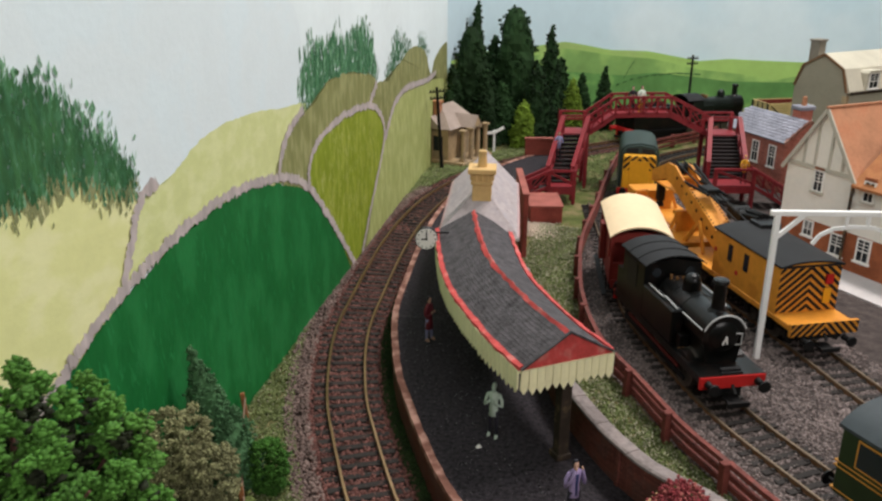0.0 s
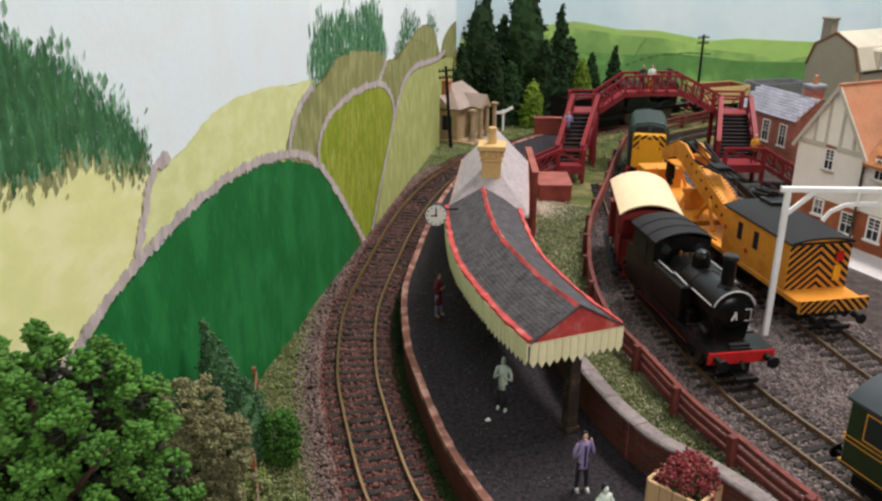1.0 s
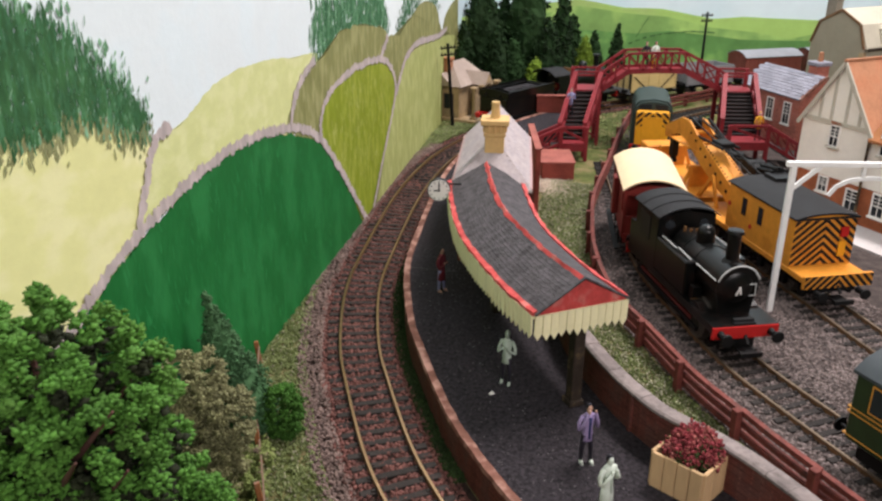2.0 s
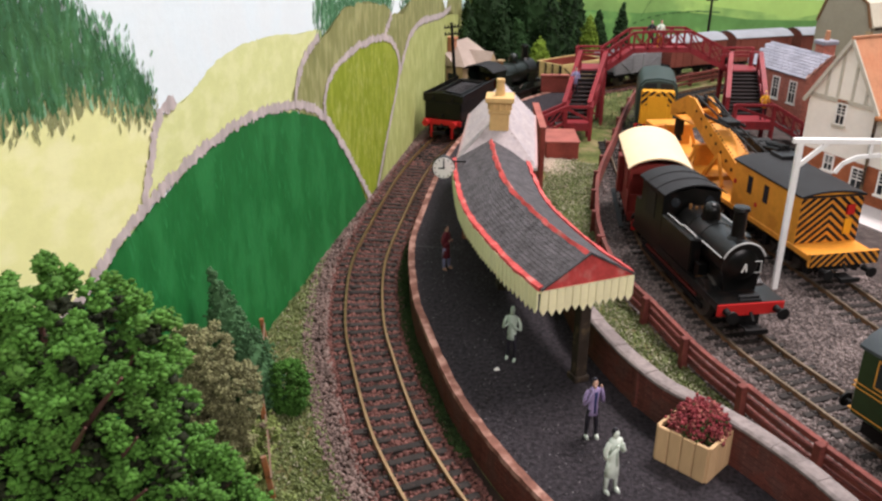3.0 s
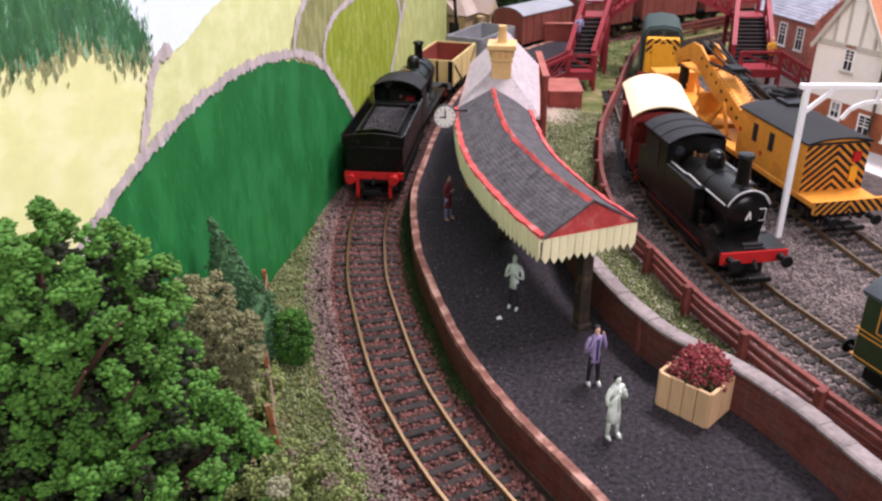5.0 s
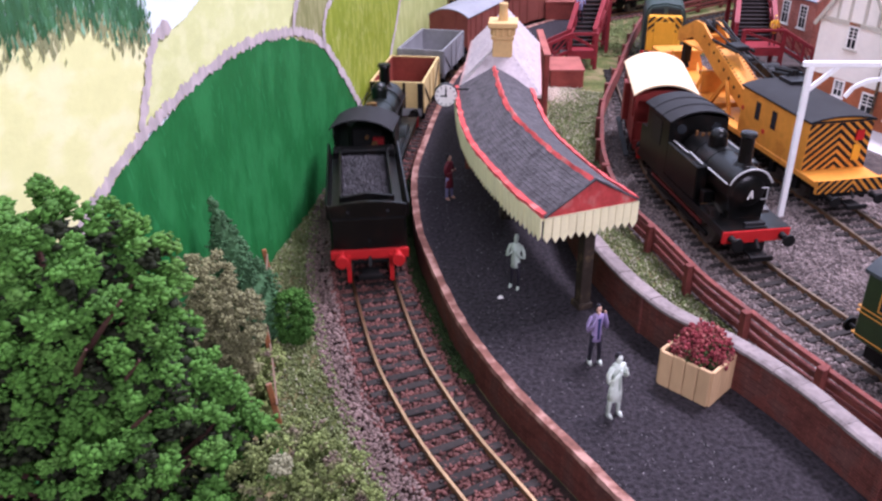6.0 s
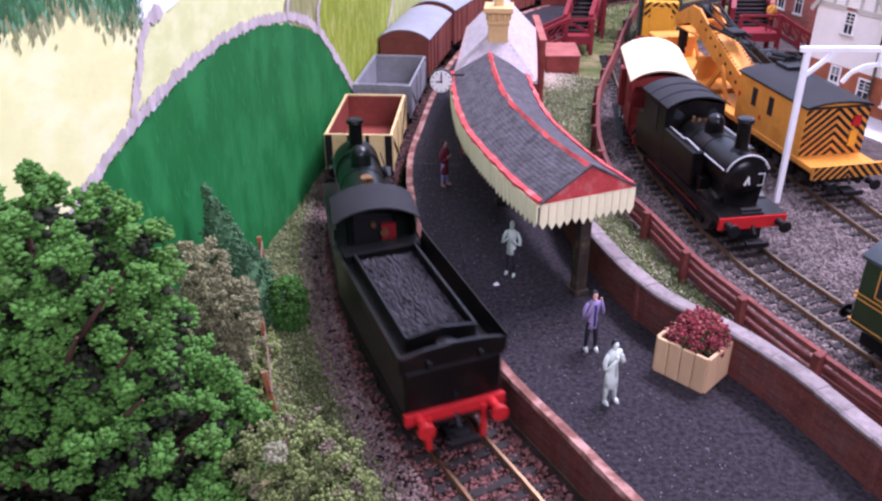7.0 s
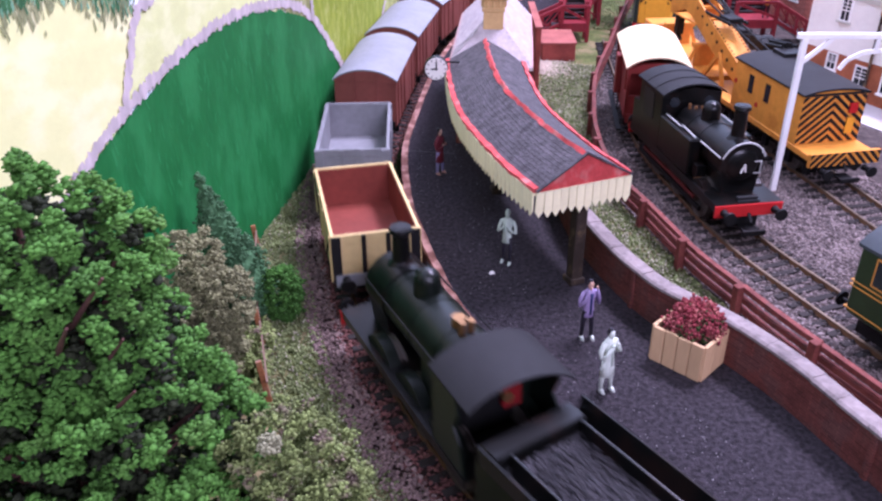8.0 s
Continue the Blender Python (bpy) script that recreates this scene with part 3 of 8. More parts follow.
def hedge_stroke(pts, width, label):
    """A thin dark brush line over the painted hills, through (x, z) points."""
    bm = bmesh.new()
    xs, zs = zip(*pts)
    fine = np.linspace(0, len(pts) - 1, 40)
    g = random.Random(len(pts))
    rows = []
    for u in fine:
        x, z = float(np.interp(u, range(len(pts)), xs)), float(np.interp(u, range(len(pts)), zs))
        s = BACK.near(float(BACK.xy[int(np.argmin(np.abs(BACK.xy[:, 0] - x))), 1]), x)
        p = BACK.side(s, -0.0076)
        w = width * g.uniform(0.4, 1.0)
        rows.append((bm.verts.new((x, p.y, z - w)), bm.verts.new((x + 0.3 * w, p.y, z + w))))
    for a, b in zip(rows, rows[1:]):
        bm.faces.new((a[0], b[0], b[1], a[1]))
    part("painted_hedge", bm, P_HEDGE, wall_back, label)


P_HEDGE = material("paint_hedge", (0.06, 0.15, 0.05), 0.7, 0.3, 90, 0.1, 0.0002)
hedge_stroke([(0.2743, 0.0645), (0.268, 0.0552), (0.258, 0.038)], 0.0011, "painted dark hedge line")
hedge_stroke([(0.2498, 0.0322), (0.2701, 0.0388), (0.2933, 0.0433), (0.3309, 0.0458), (0.3626, 0.044)], 0.0010, "painted dark hedge line")

# ---- ballast and grass ----


def stones(name, places, size, mat, label, parent=None, flat=0.7, seed=3):
    """Many small stones as one mesh; places is an array of x, y, z."""
    g = np.random.RandomState(seed)
    n = len(places)
    base = np.array([(1, 0, 0), (-1, 0, 0), (0, 1, 0), (0, -1, 0), (0, 0, 1), (0, 0, -1)], float)
    tri = np.array([(0, 2, 4), (2, 1, 4), (1, 3, 4), (3, 0, 4), (2, 0, 5), (1, 2, 5), (3, 1, 5), (0, 3, 5)])
    r = size * g.uniform(0.55, 1.2, (n, 1, 1))
    v = base[None] * g.uniform(0.65, 1.25, (n, 6, 1)) + g.uniform(-0.28, 0.28, (n, 6, 3))
    a, b = g.uniform(0, 6.28, n), g.uniform(-0.7, 0.7, n)
    ca, sa, cb, sb = np.cos(a)[:, None], np.sin(a)[:, None], np.cos(b)[:, None], np.sin(b)[:, None]
    x, y, z = v[..., 0], v[..., 1], v[..., 2] * flat
    y, z = y * cb - z * sb, y * sb + z * cb
    x, y = x * ca - y * sa, x * sa + y * ca
    v = np.stack([x, y, z], -1) * r + np.asarray(places)[:, None, :]
    f = (tri[None] + 6 * np.arange(n)[:, None, None]).reshape(-1, 3)
    me = bpy.data.meshes.new(name)
    me.vertices.add(6 * n)
    me.vertices.foreach_set("co", v.reshape(-1).astype(np.float32))
    me.loops.add(f.size)
    me.loops.foreach_set("vertex_index", f.reshape(-1).astype(np.int32))
    me.polygons.add(len(f))
    me.polygons.foreach_set("loop_start", np.arange(0, f.size, 3, dtype=np.int32))
    me.update(calc_edges=True)
    me.materials.append(mat)
    ob = new(name, me)
    if parent:
        ob.parent = parent
    return tagged(ob, label, "", "", "stuff")


def along(line, s0, s1, o0, o1, count, z0, z1, seed):
    """Random places beside a line, between two offsets to its left."""
    g = np.random.RandomState(seed)
    s, o = g.uniform(s0, s1, count), g.uniform(o0, o1, count)
    x, y = np.interp(s, line.s, line.xy[:, 0]), np.interp(s, line.s, line.xy[:, 1])
    dx = np.interp(s + 0.002, line.s, line.xy[:, 0]) - np.interp(s - 0.002, line.s, line.xy[:, 0])
    dy = np.interp(s + 0.002, line.s, line.xy[:, 1]) - np.interp(s - 0.002, line.s, line.xy[:, 1])
    k = np.hypot(dx, dy) + 1e-9
    return np.c_[x - dy / k * o, y + dx / k * o, g.uniform(z0, z1, count)]


M_BAL_BROWN = material("ballast_brown", (0.128, 0.055, 0.046), 0.85, 0.3, 900, 0.4, 0.0002, island=0.85)
M_BAL_GREY = material("ballast_grey", (0.245, 0.195, 0.182), 0.85, 0.3, 900, 0.4, 0.0002, island=0.65)
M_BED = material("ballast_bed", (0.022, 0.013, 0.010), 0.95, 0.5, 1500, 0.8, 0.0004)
M_BED_GREY = material("yard_bed", (0.06, 0.047, 0.043), 0.95, 0.5, 1500, 0.8, 0.0004)
M_FLOCK = material("grass_flock", (0.140, 0.170, 0.066), 0.95, 0.35, 700, 0.0, island=0.7)
M_FLOCK_DRY = material("dry_flock", (0.36, 0.34, 0.24), 0.95, 0.35, 700, 0.0, island=0.5)

SA, SB = MAIN.near(0.90, 0.24), MAIN.near(0.08, 0.145)
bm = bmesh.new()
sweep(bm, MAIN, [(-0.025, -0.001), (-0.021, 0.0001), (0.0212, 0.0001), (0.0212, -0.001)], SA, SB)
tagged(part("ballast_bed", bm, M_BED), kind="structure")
near_s = MAIN.near(0.60, 0.01)
b1 = along(MAIN, near_s, SB, -0.0185, 0.0185, 23000, -0.0003, 0.0008, 11)
b2 = along(MAIN, SA, near_s, -0.02, 0.02, 9000, -0.0002, 0.0007, 12)
stones("track_ballast", np.r_[b1, b2], 0.00105, M_BAL_BROWN, "loose brown and pinkish stone ballast between sleepers")
stones("shoulder_ballast", along(MAIN, MAIN.near(0.7, 0.04), SB, -0.0275, -0.0165, 9500, 0.0, 0.0012, 13), 0.00098, material("ballast_shoulder", (0.150, 0.105, 0.092), 0.85, 0.3, 900, 0.4, 0.0002, island=0.7), "loose pinkish stone ballast along the track shoulder", seed=5)

# yard ground to the east of the fence
bm = bmesh.new()
cols = []
for q in np.linspace(FENCE.near(0.80, 0.2), FENCE.length, 60):
    p = FENCE.side(q, 0.003)
    cols.append([bm.verts.new((x, p.y, z)) for x, z in ((p.x, -0.0004), (p.x, 0.0003), (0.75, 0.0003))])
for a, b in zip(cols, cols[1:]):
    for i in range(2):
        bm.faces.new((a[i], a[i + 1], b[i + 1], b[i]))
tagged(part("yard_ground", bm, M_BED_GREY), kind="structure")
yl = np.r_[along(FENCE, FENCE.near(0.40), FENCE.length, 0.002, 0.135, 36000, 0.0, 0.0008, 21), along(FENCE, FENCE.near(0.72), FENCE.near(0.40), 0.002, 0.12, 14000, 0.0, 0.0008, 22)]
stones("yard_ballast", yl, 0.00088, M_BAL_GREY, "loose grey-pink stone ballast over the yard", seed=6)


def flock(name, pts, mat, label, size=0.00055, seed=1):
    return stones(name, pts, size, mat, label, flat=1.3, seed=seed)


g1 = along(MAIN, MAIN.near(0.86, 0.18), SB, -0.048, -0.0235, 36000, -0.0004, 0.0012, 31)
wall_x = -0.0595 + 0.15 * (g1[:, 1] - 0.265)
flock("grass", g1[g1[:, 0] > wall_x + 0.001], M_FLOCK, "short green grass flock beside the track")
left_grass = g1[g1[:, 0] > wall_x + 0.001]
flock("dry_grass", left_grass[::10] + (0, 0, 0.0003), M_FLOCK_DRY, "pale straw flecks in the grass beside the track", 0.00045, seed=12)
g2 = along(FENCE, FENCE.near(0.60, 0.14), FENCE.length, -0.035, 0.001, 26000, -0.0004, 0.001, 32)
clear = [g2[i] for i in range(len(g2)) if g2[i][0] > PARAPET.at(PARAPET.near(g2[i][1])).x + 0.0045 or g2[i][1] > 0.44 and g2[i][0] > 0.087]
flock("grass", np.array(clear), M_FLOCK, "green grass flock between wall and fence", seed=2)
flock("dry_grass", np.array(clear)[::3] + (0, 0, 0.0002), M_FLOCK_DRY, "dry straw-coloured grass among the green", 0.0005, seed=4)
# moss strip whose dark green also paints the platform's shadow band
g3 = along(MAIN, MAIN.near(0.635, 0.018), MAIN.near(0.25, 0.025), 0.0165, 0.0218, 9000, -0.0002, 0.0012, 34)
flock("trackside_moss", g3, material("moss", (0.028, 0.052, 0.014), 0.95, 0.3, 700, 0.0, island=0.6), "moss at the foot of the platform, darkened as its shadow band", 0.0006)
gr = np.random.RandomState(8)
stones("gravel_patch", np.c_[gr.normal(0.104, 0.007, 2200), gr.normal(0.60, 0.013, 2200), gr.uniform(0, 0.001, 2200)], 0.0007, material("pale_gravel", (0.50, 0.42, 0.33), 0.9, 0.2, 600, 0.2, 0.0002, island=0.35), "patch of pale gravel on the grass", seed=9)
g4 = np.c_[gr.uniform(0.0, 0.24, 16000), gr.uniform(0.70, 0.98, 16000), gr.uniform(-0.0004, 0.0016, 16000)]
keep = (g4[:, 0] > -0.0595 + 0.15 * (g4[:, 1] - 0.265) + 0.002)
dist = np.array([np.min(np.hypot(MAIN.xy[::8, 0] - x, MAIN.xy[::8, 1] - y)) for x, y in g4[:, :2]])
flock("grass", g4[keep & (dist > 0.024)], M_FLOCK, "green grass flock round the lodge and trees", 0.0008, seed=7)

# ---- platform furniture ----
M_COPING = material("coping_stone", (0.25, 0.21, 0.20), 0.95, 0.35, 500, 0.8, 0.0005, second=(0.20, 0.165, 0.155), mix=0.3, coarse=160, spec=0.1, island=0.22)
laid, slab_rnd = 0.0, random.Random(14)
while laid < PARAPET.length - 0.004:
    upto = min(laid + slab_rnd.uniform(0.0085, 0.0110), PARAPET.length)
    lift, push = slab_rnd.uniform(-0.00018, 0.00018), slab_rnd.uniform(-0.0002, 0.0002)
    bm = bmesh.new()
    sweep(bm, PARAPET, [(o + push, h + lift) for o, h in ((0.0014, 0.0289), (0.0015, 0.0300), (0.0007, 0.0305), (-0.0036, 0.0305), (-0.0044, 0.0299), (-0.0043, 0.0289))], laid + 0.00006, upto - 0.00006, 0.003)
    part("coping_stone", bm, M_COPING, wall, "rough grey stone coping")
    laid = upto

# joints in the parapet: raised piers
bm = bmesh.new()
box(bm, -0.0004, 0.0012, -0.001, 0.001, 0.0, 0.0290)
chamfer(bm, 0.0002)
pier = part("pier", bm, M_BRICK, wall)
pier.matrix_basis = PARAPET.place(PARAPET.near(0.272, 0.1045), -0.0033)
shared("pier", pier.data, wall, PARAPET.place(PARAPET.near(0.19, 0.152), -0.0033))

grit = along(MAIN, MAIN.near(0.45, -0.03), SB, 0.025, 0.058, 700, PLATFORM_Z + 0.0001, PLATFORM_Z + 0.0002, 41)
stones("platform_grit", grit, 0.00022, material("pale_grit", (0.20, 0.185, 0.19), 0.9, 0.3, 900, 0.0, island=0.7), "tiny pale grit scattered over the platform", seed=42)

# ---- post and rail fences ----
M_FENCE = material("rust_red_timber", (0.175, 0.046, 0.036), 0.7, 0.4, 500, 0.5, 0.0003, island=0.25, second=(0.10, 0.035, 0.028), mix=0.4, coarse=120)


def fence(name, line, s0, s1, gap, height, mat, label, z=0.0):
    top = root(name, Matrix.Identity(4), label, "fence")
    n = max(1, round((s1 - s0) / gap))
    bm = bmesh.new()
    box(bm, -0.0017, 0.0013, -0.0016, 0.0016, -0.001, height * 1.06)
    chamfer(bm, 0.0002)
    post = None
    rnd = random.Random(4)
    for i in range(n + 1):
        m = line.place(s0 + i * (s1 - s0) / n, 0, z) @ pose(0, 0, 0, rnd.uniform(-2, 2), rnd.uniform(-2, 2), 0)
        if post is None:
            post = part("post", bm, mat, top)
            post.matrix_basis = m
        else:
            shared("post", post.data, top, m)
    for h in (0.30, 0.62, 0.95):
        for i in range(n):
            bm = bmesh.new()
            a, b = s0 + i * (s1 - s0) / n, s0 + (i + 1) * (s1 - s0) / n
            lift = rnd.uniform(-0.0003, 0.0003)
            sweep(bm, line, [(0.0011, z + height * h - 0.0011 + lift), (0.0032, z + height * h - 0.0011 + lift), (0.0032, z + height * h + 0.0010 + lift), (0.0011, z + height * h + 0.0010 + lift)], a - 0.0006, b + 0.0006, 0.006)
            part("fence_rail", bm, mat, top)
    return top


fence("railway_fence", FENCE, 0.0, FENCE.length, 0.037, 0.0127, M_FENCE, "rust-red wooden post and rail fence beside the yard")
M_OLDPOST = material("orange_stained_post", (0.33, 0.13, 0.05), 0.75, 0.4, 600, 0.5, 0.0003, second=(0.20, 0.15, 0.12), mix=0.5, coarse=150)
LINESIDE = Line([(-0.045, 0.333), (-0.036, 0.29), (-0.0265, 0.257), (-0.0195, 0.232)])
wire = root("lineside_fence", Matrix.Identity(4), "thin leaning orange-brown posts with a loose wire", "fence")
for s, h, lean in ((0.0, 0.012, 6), (LINESIDE.length * 0.33, 0.0135, -3), (LINESIDE.length * 0.66, 0.0145, 4), (LINESIDE.length * 0.98, 0.0160, 7)):
    bm = bmesh.new()
    box(bm, -0.0009, 0.0009, -0.0008, 0.0008, -0.001, h)
    chamfer(bm, 0.00015)
    part("post", bm, M_OLDPOST, wire, at=LINESIDE.place(s, 0, 0.0) @ pose(0, 0, 0, lean, lean, 0))
bm = bmesh.new()
sweep(bm, LINESIDE, [(-0.0003, 0.0095), (0.0003, 0.0095), (0.0003, 0.0102), (-0.0003, 0.0102)], 0, LINESIDE.length)
part("wire", bm, material("grey_wire", (0.20, 0.13, 0.09), 0.5, 0.2, 500, 0.0), wire, "thin grey wire")

# ---- station canopy ----
M_SLATE = material("dark_slate", (0.064, 0.058, 0.062), 0.85, 0.5, 650, 0.8, 0.0006, coarse=260, spec=0.3)
M_REDTRIM = material("red_paint", (0.50, 0.065, 0.060), 0.6, 0.30, 500, 0.7, 0.0005, second=(0.46, 0.15, 0.13), mix=0.15, coarse=140)
M_CREAM = material("cream_paint", (0.86, 0.80, 0.50), 0.6, 0.12, 400, 0.2, 0.0002, island=0.08)
M_POST = material("dark_post", (0.035, 0.025, 0.018), 0.7, 0.4, 500, 0.4, 0.0002, second=(0.11, 0.075, 0.04), mix=0.3, coarse=160)
M_BUILD = material("station_brick", (0.24, 0.075, 0.05), 0.85, 0.35, 900, 0.4, 0.0003)
CAN = Line([(0.0530, 0.424), (0.0540, 0.400), (0.0565, 0.3693), (0.0600, 0.348), (0.0646, 0.3312), (0.0731, 0.3054), (0.0830, 0.2825)])
EAVE, RIDGE, HALF = 0.0562, 0.0668, 0.0187
canopy = root("platform_canopy", Matrix.Identity(4), "curved slate platform canopy with red trim and cream valance", "canopy")
for sgn in (1, -1):
    bm = bmesh.new()
    rows = 13
    prof = [(0.0, RIDGE - 0.0012), (sgn * HALF, EAVE - 0.0002)]
    for k in range(rows):
        for u, lift in ((k / rows, 0.00032), ((k + 1) / rows, 0.00020)):
            prof.append((sgn * HALF * (1 - u), EAVE + (RIDGE - EAVE) * u + lift))
    sweep(bm, CAN, prof, 0, CAN.length, 0.006)
    part("slate_slope", bm, M_SLATE, canopy)
    bm = bmesh.new()
    sweep(bm, CAN, [(sgn * (HALF + 0.0006), EAVE - 0.0002), (sgn * (HALF + 0.0006), EAVE + 0.0011), (sgn * (HALF - 0.0013), EAVE + 0.0017), (sgn * (HALF - 0.0013), EAVE + 0.0004)], None, None, 0.002, 0.0007, 5 + sgn)
    part("eave_trim", bm, M_REDTRIM, canopy, "roughly painted red eave strip")
    bm = bmesh.new()
    sweep(bm, CAN, [(sgn * (HALF - 0.0006), EAVE - 0.0012), (sgn * (HALF - 0.0006), EAVE), (sgn * (HALF + 0.0004), EAVE), (sgn * (HALF + 0.0004), EAVE - 0.0012)])
    part("valance_beam", bm, M_CREAM, canopy)
bm = bmesh.new()
sweep(bm, CAN, [(0.0011, RIDGE - 0.0003), (0, RIDGE + 0.0009), (-0.0011, RIDGE - 0.0003)], None, None, 0.002, 0.0008, 9)
part("ridge_trim", bm, M_REDTRIM, canopy, "red ridge strip")
bm = bmesh.new()
vs = [(HALF, EAVE), (0, RIDGE + 0.0004), (-HALF, EAVE)]
fm = CAN.place(CAN.length, 0, 0)
prism(bm, [(-o, z) for o, z in vs], -0.0005, 0.0006, fm)
part("gable_panel", bm, M_REDTRIM, canopy, "red painted gable panel")
for nm, sgn in (("barge_board", 1), ("barge_board", -1)):
    bm = bmesh.new()
    bar(bm, fm @ Vector((sgn * HALF, 0.001, EAVE + 0.0006)), fm @ Vector((0, 0.001, RIDGE + 0.0009)), 0.0010, 0.0007)
    part(nm, bm, M_SLATE, canopy)
bm = bmesh.new()
prism(bm, [(-0.00145, 0.0), (-0.00145, -0.0074), (0.0, -0.0096), (0.00145, -0.0074), (0.00145, 0.0)], -0.0003, 0.0003)
board = None


def valance(m, drop=1.0):
    global board
    m = m @ Matrix.Diagonal((1, 1, drop, 1))
    if board is None:
        board = part("valance_board", bm, M_CREAM, canopy, at=m)
    else:
        shared("valance_board", board.data, canopy, m)


rnd = random.Random(7)
for i in range(12):
    valance(fm @ pose(-HALF + 0.0016 + i * (2 * HALF - 0.0032) / 11, 0.0010, EAVE + 0.0002, rnd.uniform(-2, 2), rnd.uniform(-1, 1), 0), rnd.uniform(0.97, 1.08))
for sgn in (1, -1):
    k = int(CAN.length / 0.00318)
    for i in range(k):
        valance(CAN.place((i + 0.5) * CAN.length / k, sgn * (HALF + 0.0005), EAVE) @ pose(0, 0, 0, 0, 0, 90), rnd.uniform(0.94, 1.04))
for k, s in enumerate((CAN.length - 0.004, CAN.length * 0.42)):
    bm = bmesh.new()
    box(bm, -0.0022, 0.0022, -0.0022, 0.0022, 0, RIDGE - 0.004 - PLATFORM_Z)
    box(bm, -0.003, 0.003, -0.003, 0.003, 0, 0.0025)
    chamfer(bm, 0.0003)
    part("canopy_post", bm, M_POST, canopy, "dark worn square timber post", at=CAN.place(s, 0.002 - 0.001 * k, PLATFORM_Z))
    bm = bmesh.new()
    box(bm, -HALF + 0.0008, HALF - 0.0008, -0.0012, 0.0012, EAVE - 0.002, EAVE - 0.0002)
    part("cross_beam", bm, M_POST, canopy, at=CAN.place(s, 0, 0))

# ---- station building ----
M_ROOF2 = material("pale_tiles", (0.41, 0.355, 0.355), 0.75, 0.25, 500, 0.5, 0.0003, second=(0.31, 0.275, 0.285), mix=0.5, coarse=110, island=0.12)
M_SANDSTONE = material("sandstone_card", (0.58, 0.38, 0.16), 0.75, 0.15, 500, 0.4, 0.0002)
HALL = Line([(0.0555, 0.4185), (0.0585, 0.46), (0.0625, 0.522)])
hall = root("station_building", Matrix.Identity(4), "brick station building with pale tiled roof and sandstone chimney", "building")
bm = bmesh.new()
sweep(bm, HALL, [(0.0165, PLATFORM_Z), (0.0165, 0.056), (-0.0165, 0.056), (-0.0165, PLATFORM_Z)], 0.002, HALL.length, 0.01)
sweep(bm, HALL, [(0.0165, 0.056), (0, 0.073), (-0.0165, 0.056)], 0.026, HALL.length, 0.01)
part("wall", bm, M_BUILD, hall)
for sgn in (1, -1):
    bm = bmesh.new()
    for k in range(12):
        u0, u1 = k / 12, (k + 1) / 12
        o0, o1 = sgn * 0.0205 * (1 - u0), sgn * 0.0205 * (1 - u1)
        h0, h1 = 0.0545 + 0.0205 * u0, 0.0545 + 0.0205 * u1
        m = int(HALL.length / 0.0045)
        for j in range(m):
            a, b = (j + 0.06 + 0.5 * (k % 2)) * HALL.length / m, (j + 0.96 + 0.5 * (k % 2)) * HALL.length / m
            sweep(bm, HALL, [(o0, h0), (o0, h0 + 0.0010), (o1, h1 + 0.0004), (o1, h1)], max(a, 0.0001 + 0.024 * u0), min(b, HALL.length), 0.005) if min(b, HALL.length) > max(a, 0.0001 + 0.024 * u0) + 0.0003 else None
    tagged(part("roof_covering", bm, M_ROOF2, hall, "pale grey-pink roof tiles"), kind="stuff")
    bm = bmesh.new()
    sweep(bm, HALL, [(sgn * 0.0208, 0.0532), (sgn * 0.0208, 0.0552), (sgn * 0.0198, 0.0560), (sgn * 0.0198, 0.0536)], 0, HALL.length, 0.01)
    part("eave_trim", bm, material("pinkish_trim", (0.5, 0.24, 0.22), 0.7, 0.2, 500, 0.2, 0.0002), hall, "faded red gutter strip")
bm = bmesh.new()
sweep(bm, HALL, [(0.0012, 0.0748), (0, 0.0764), (-0.0012, 0.0748)], 0.023, HALL.length, 0.01)
part("ridge_tiles", bm, M_ROOF2, hall)
bm = bmesh.new()
hip = HALL.place(0.0, 0, 0)
corners = [bm.verts.new(hip @ Vector(v)) for v in ((-0.0207, -0.0012, 0.0550), (0.0207, -0.0012, 0.0550), (0, 0.0240, 0.0762), (-0.0207, -0.0012, 0.0536), (0.0207, -0.0012, 0.0536))]
for f in ((0, 1, 2), (3, 4, 1, 0)):
    bm.faces.new([corners[i] for i in f])
part("hip_end", bm, M_ROOF2, hall, "pale hipped end of the roof")
chim = HALL.place(HALL.near(0.4395), -0.0005, 0)
bm = bmesh.new()
box(bm, -0.0049, 0.0049, -0.0049, 0.0049, 0.062, 0.079)
box(bm, -0.0056, 0.0056, -0.0056, 0.0056, 0.0775, 0.0795)
for ang in range(0, 360, 90):
    for off in (-0.003, 0, 0.003):
        box(bm, off - 0.0006, off + 0.0006, 0.0049, 0.0062, 0.0795, 0.0835, pose(0, 0, 0, 0, 0, ang))
box(bm, -0.0052, 0.0052, -0.0052, 0.0052, 0.079, 0.0835)
box(bm, -0.0072, 0.0072, -0.0072, 0.0072, 0.0835, 0.0862)
chamfer(bm, 0.0003)
stack = part("chimney", bm, M_SANDSTONE, hall, "ochre sandstone chimney with bracketed cap", at=chim)
bm = bmesh.new()
tube(bm, (0, 0, 0.086), (0, 0, 0.094), 0.0026, 0.0019, 14)
tube(bm, (0, 0, 0.0932), (0, 0, 0.0945), 0.0023, 0.0021, 14)
part("chimney_pot", bm, M_SANDSTONE, stack, smooth=True)
bm = bmesh.new()
box(bm, -0.016, 0.0165, -0.001, 0.001, PLATFORM_Z, 0.05)
part("end_screen", bm, M_BUILD, hall, at=HALL.place(0.002, 0, 0))

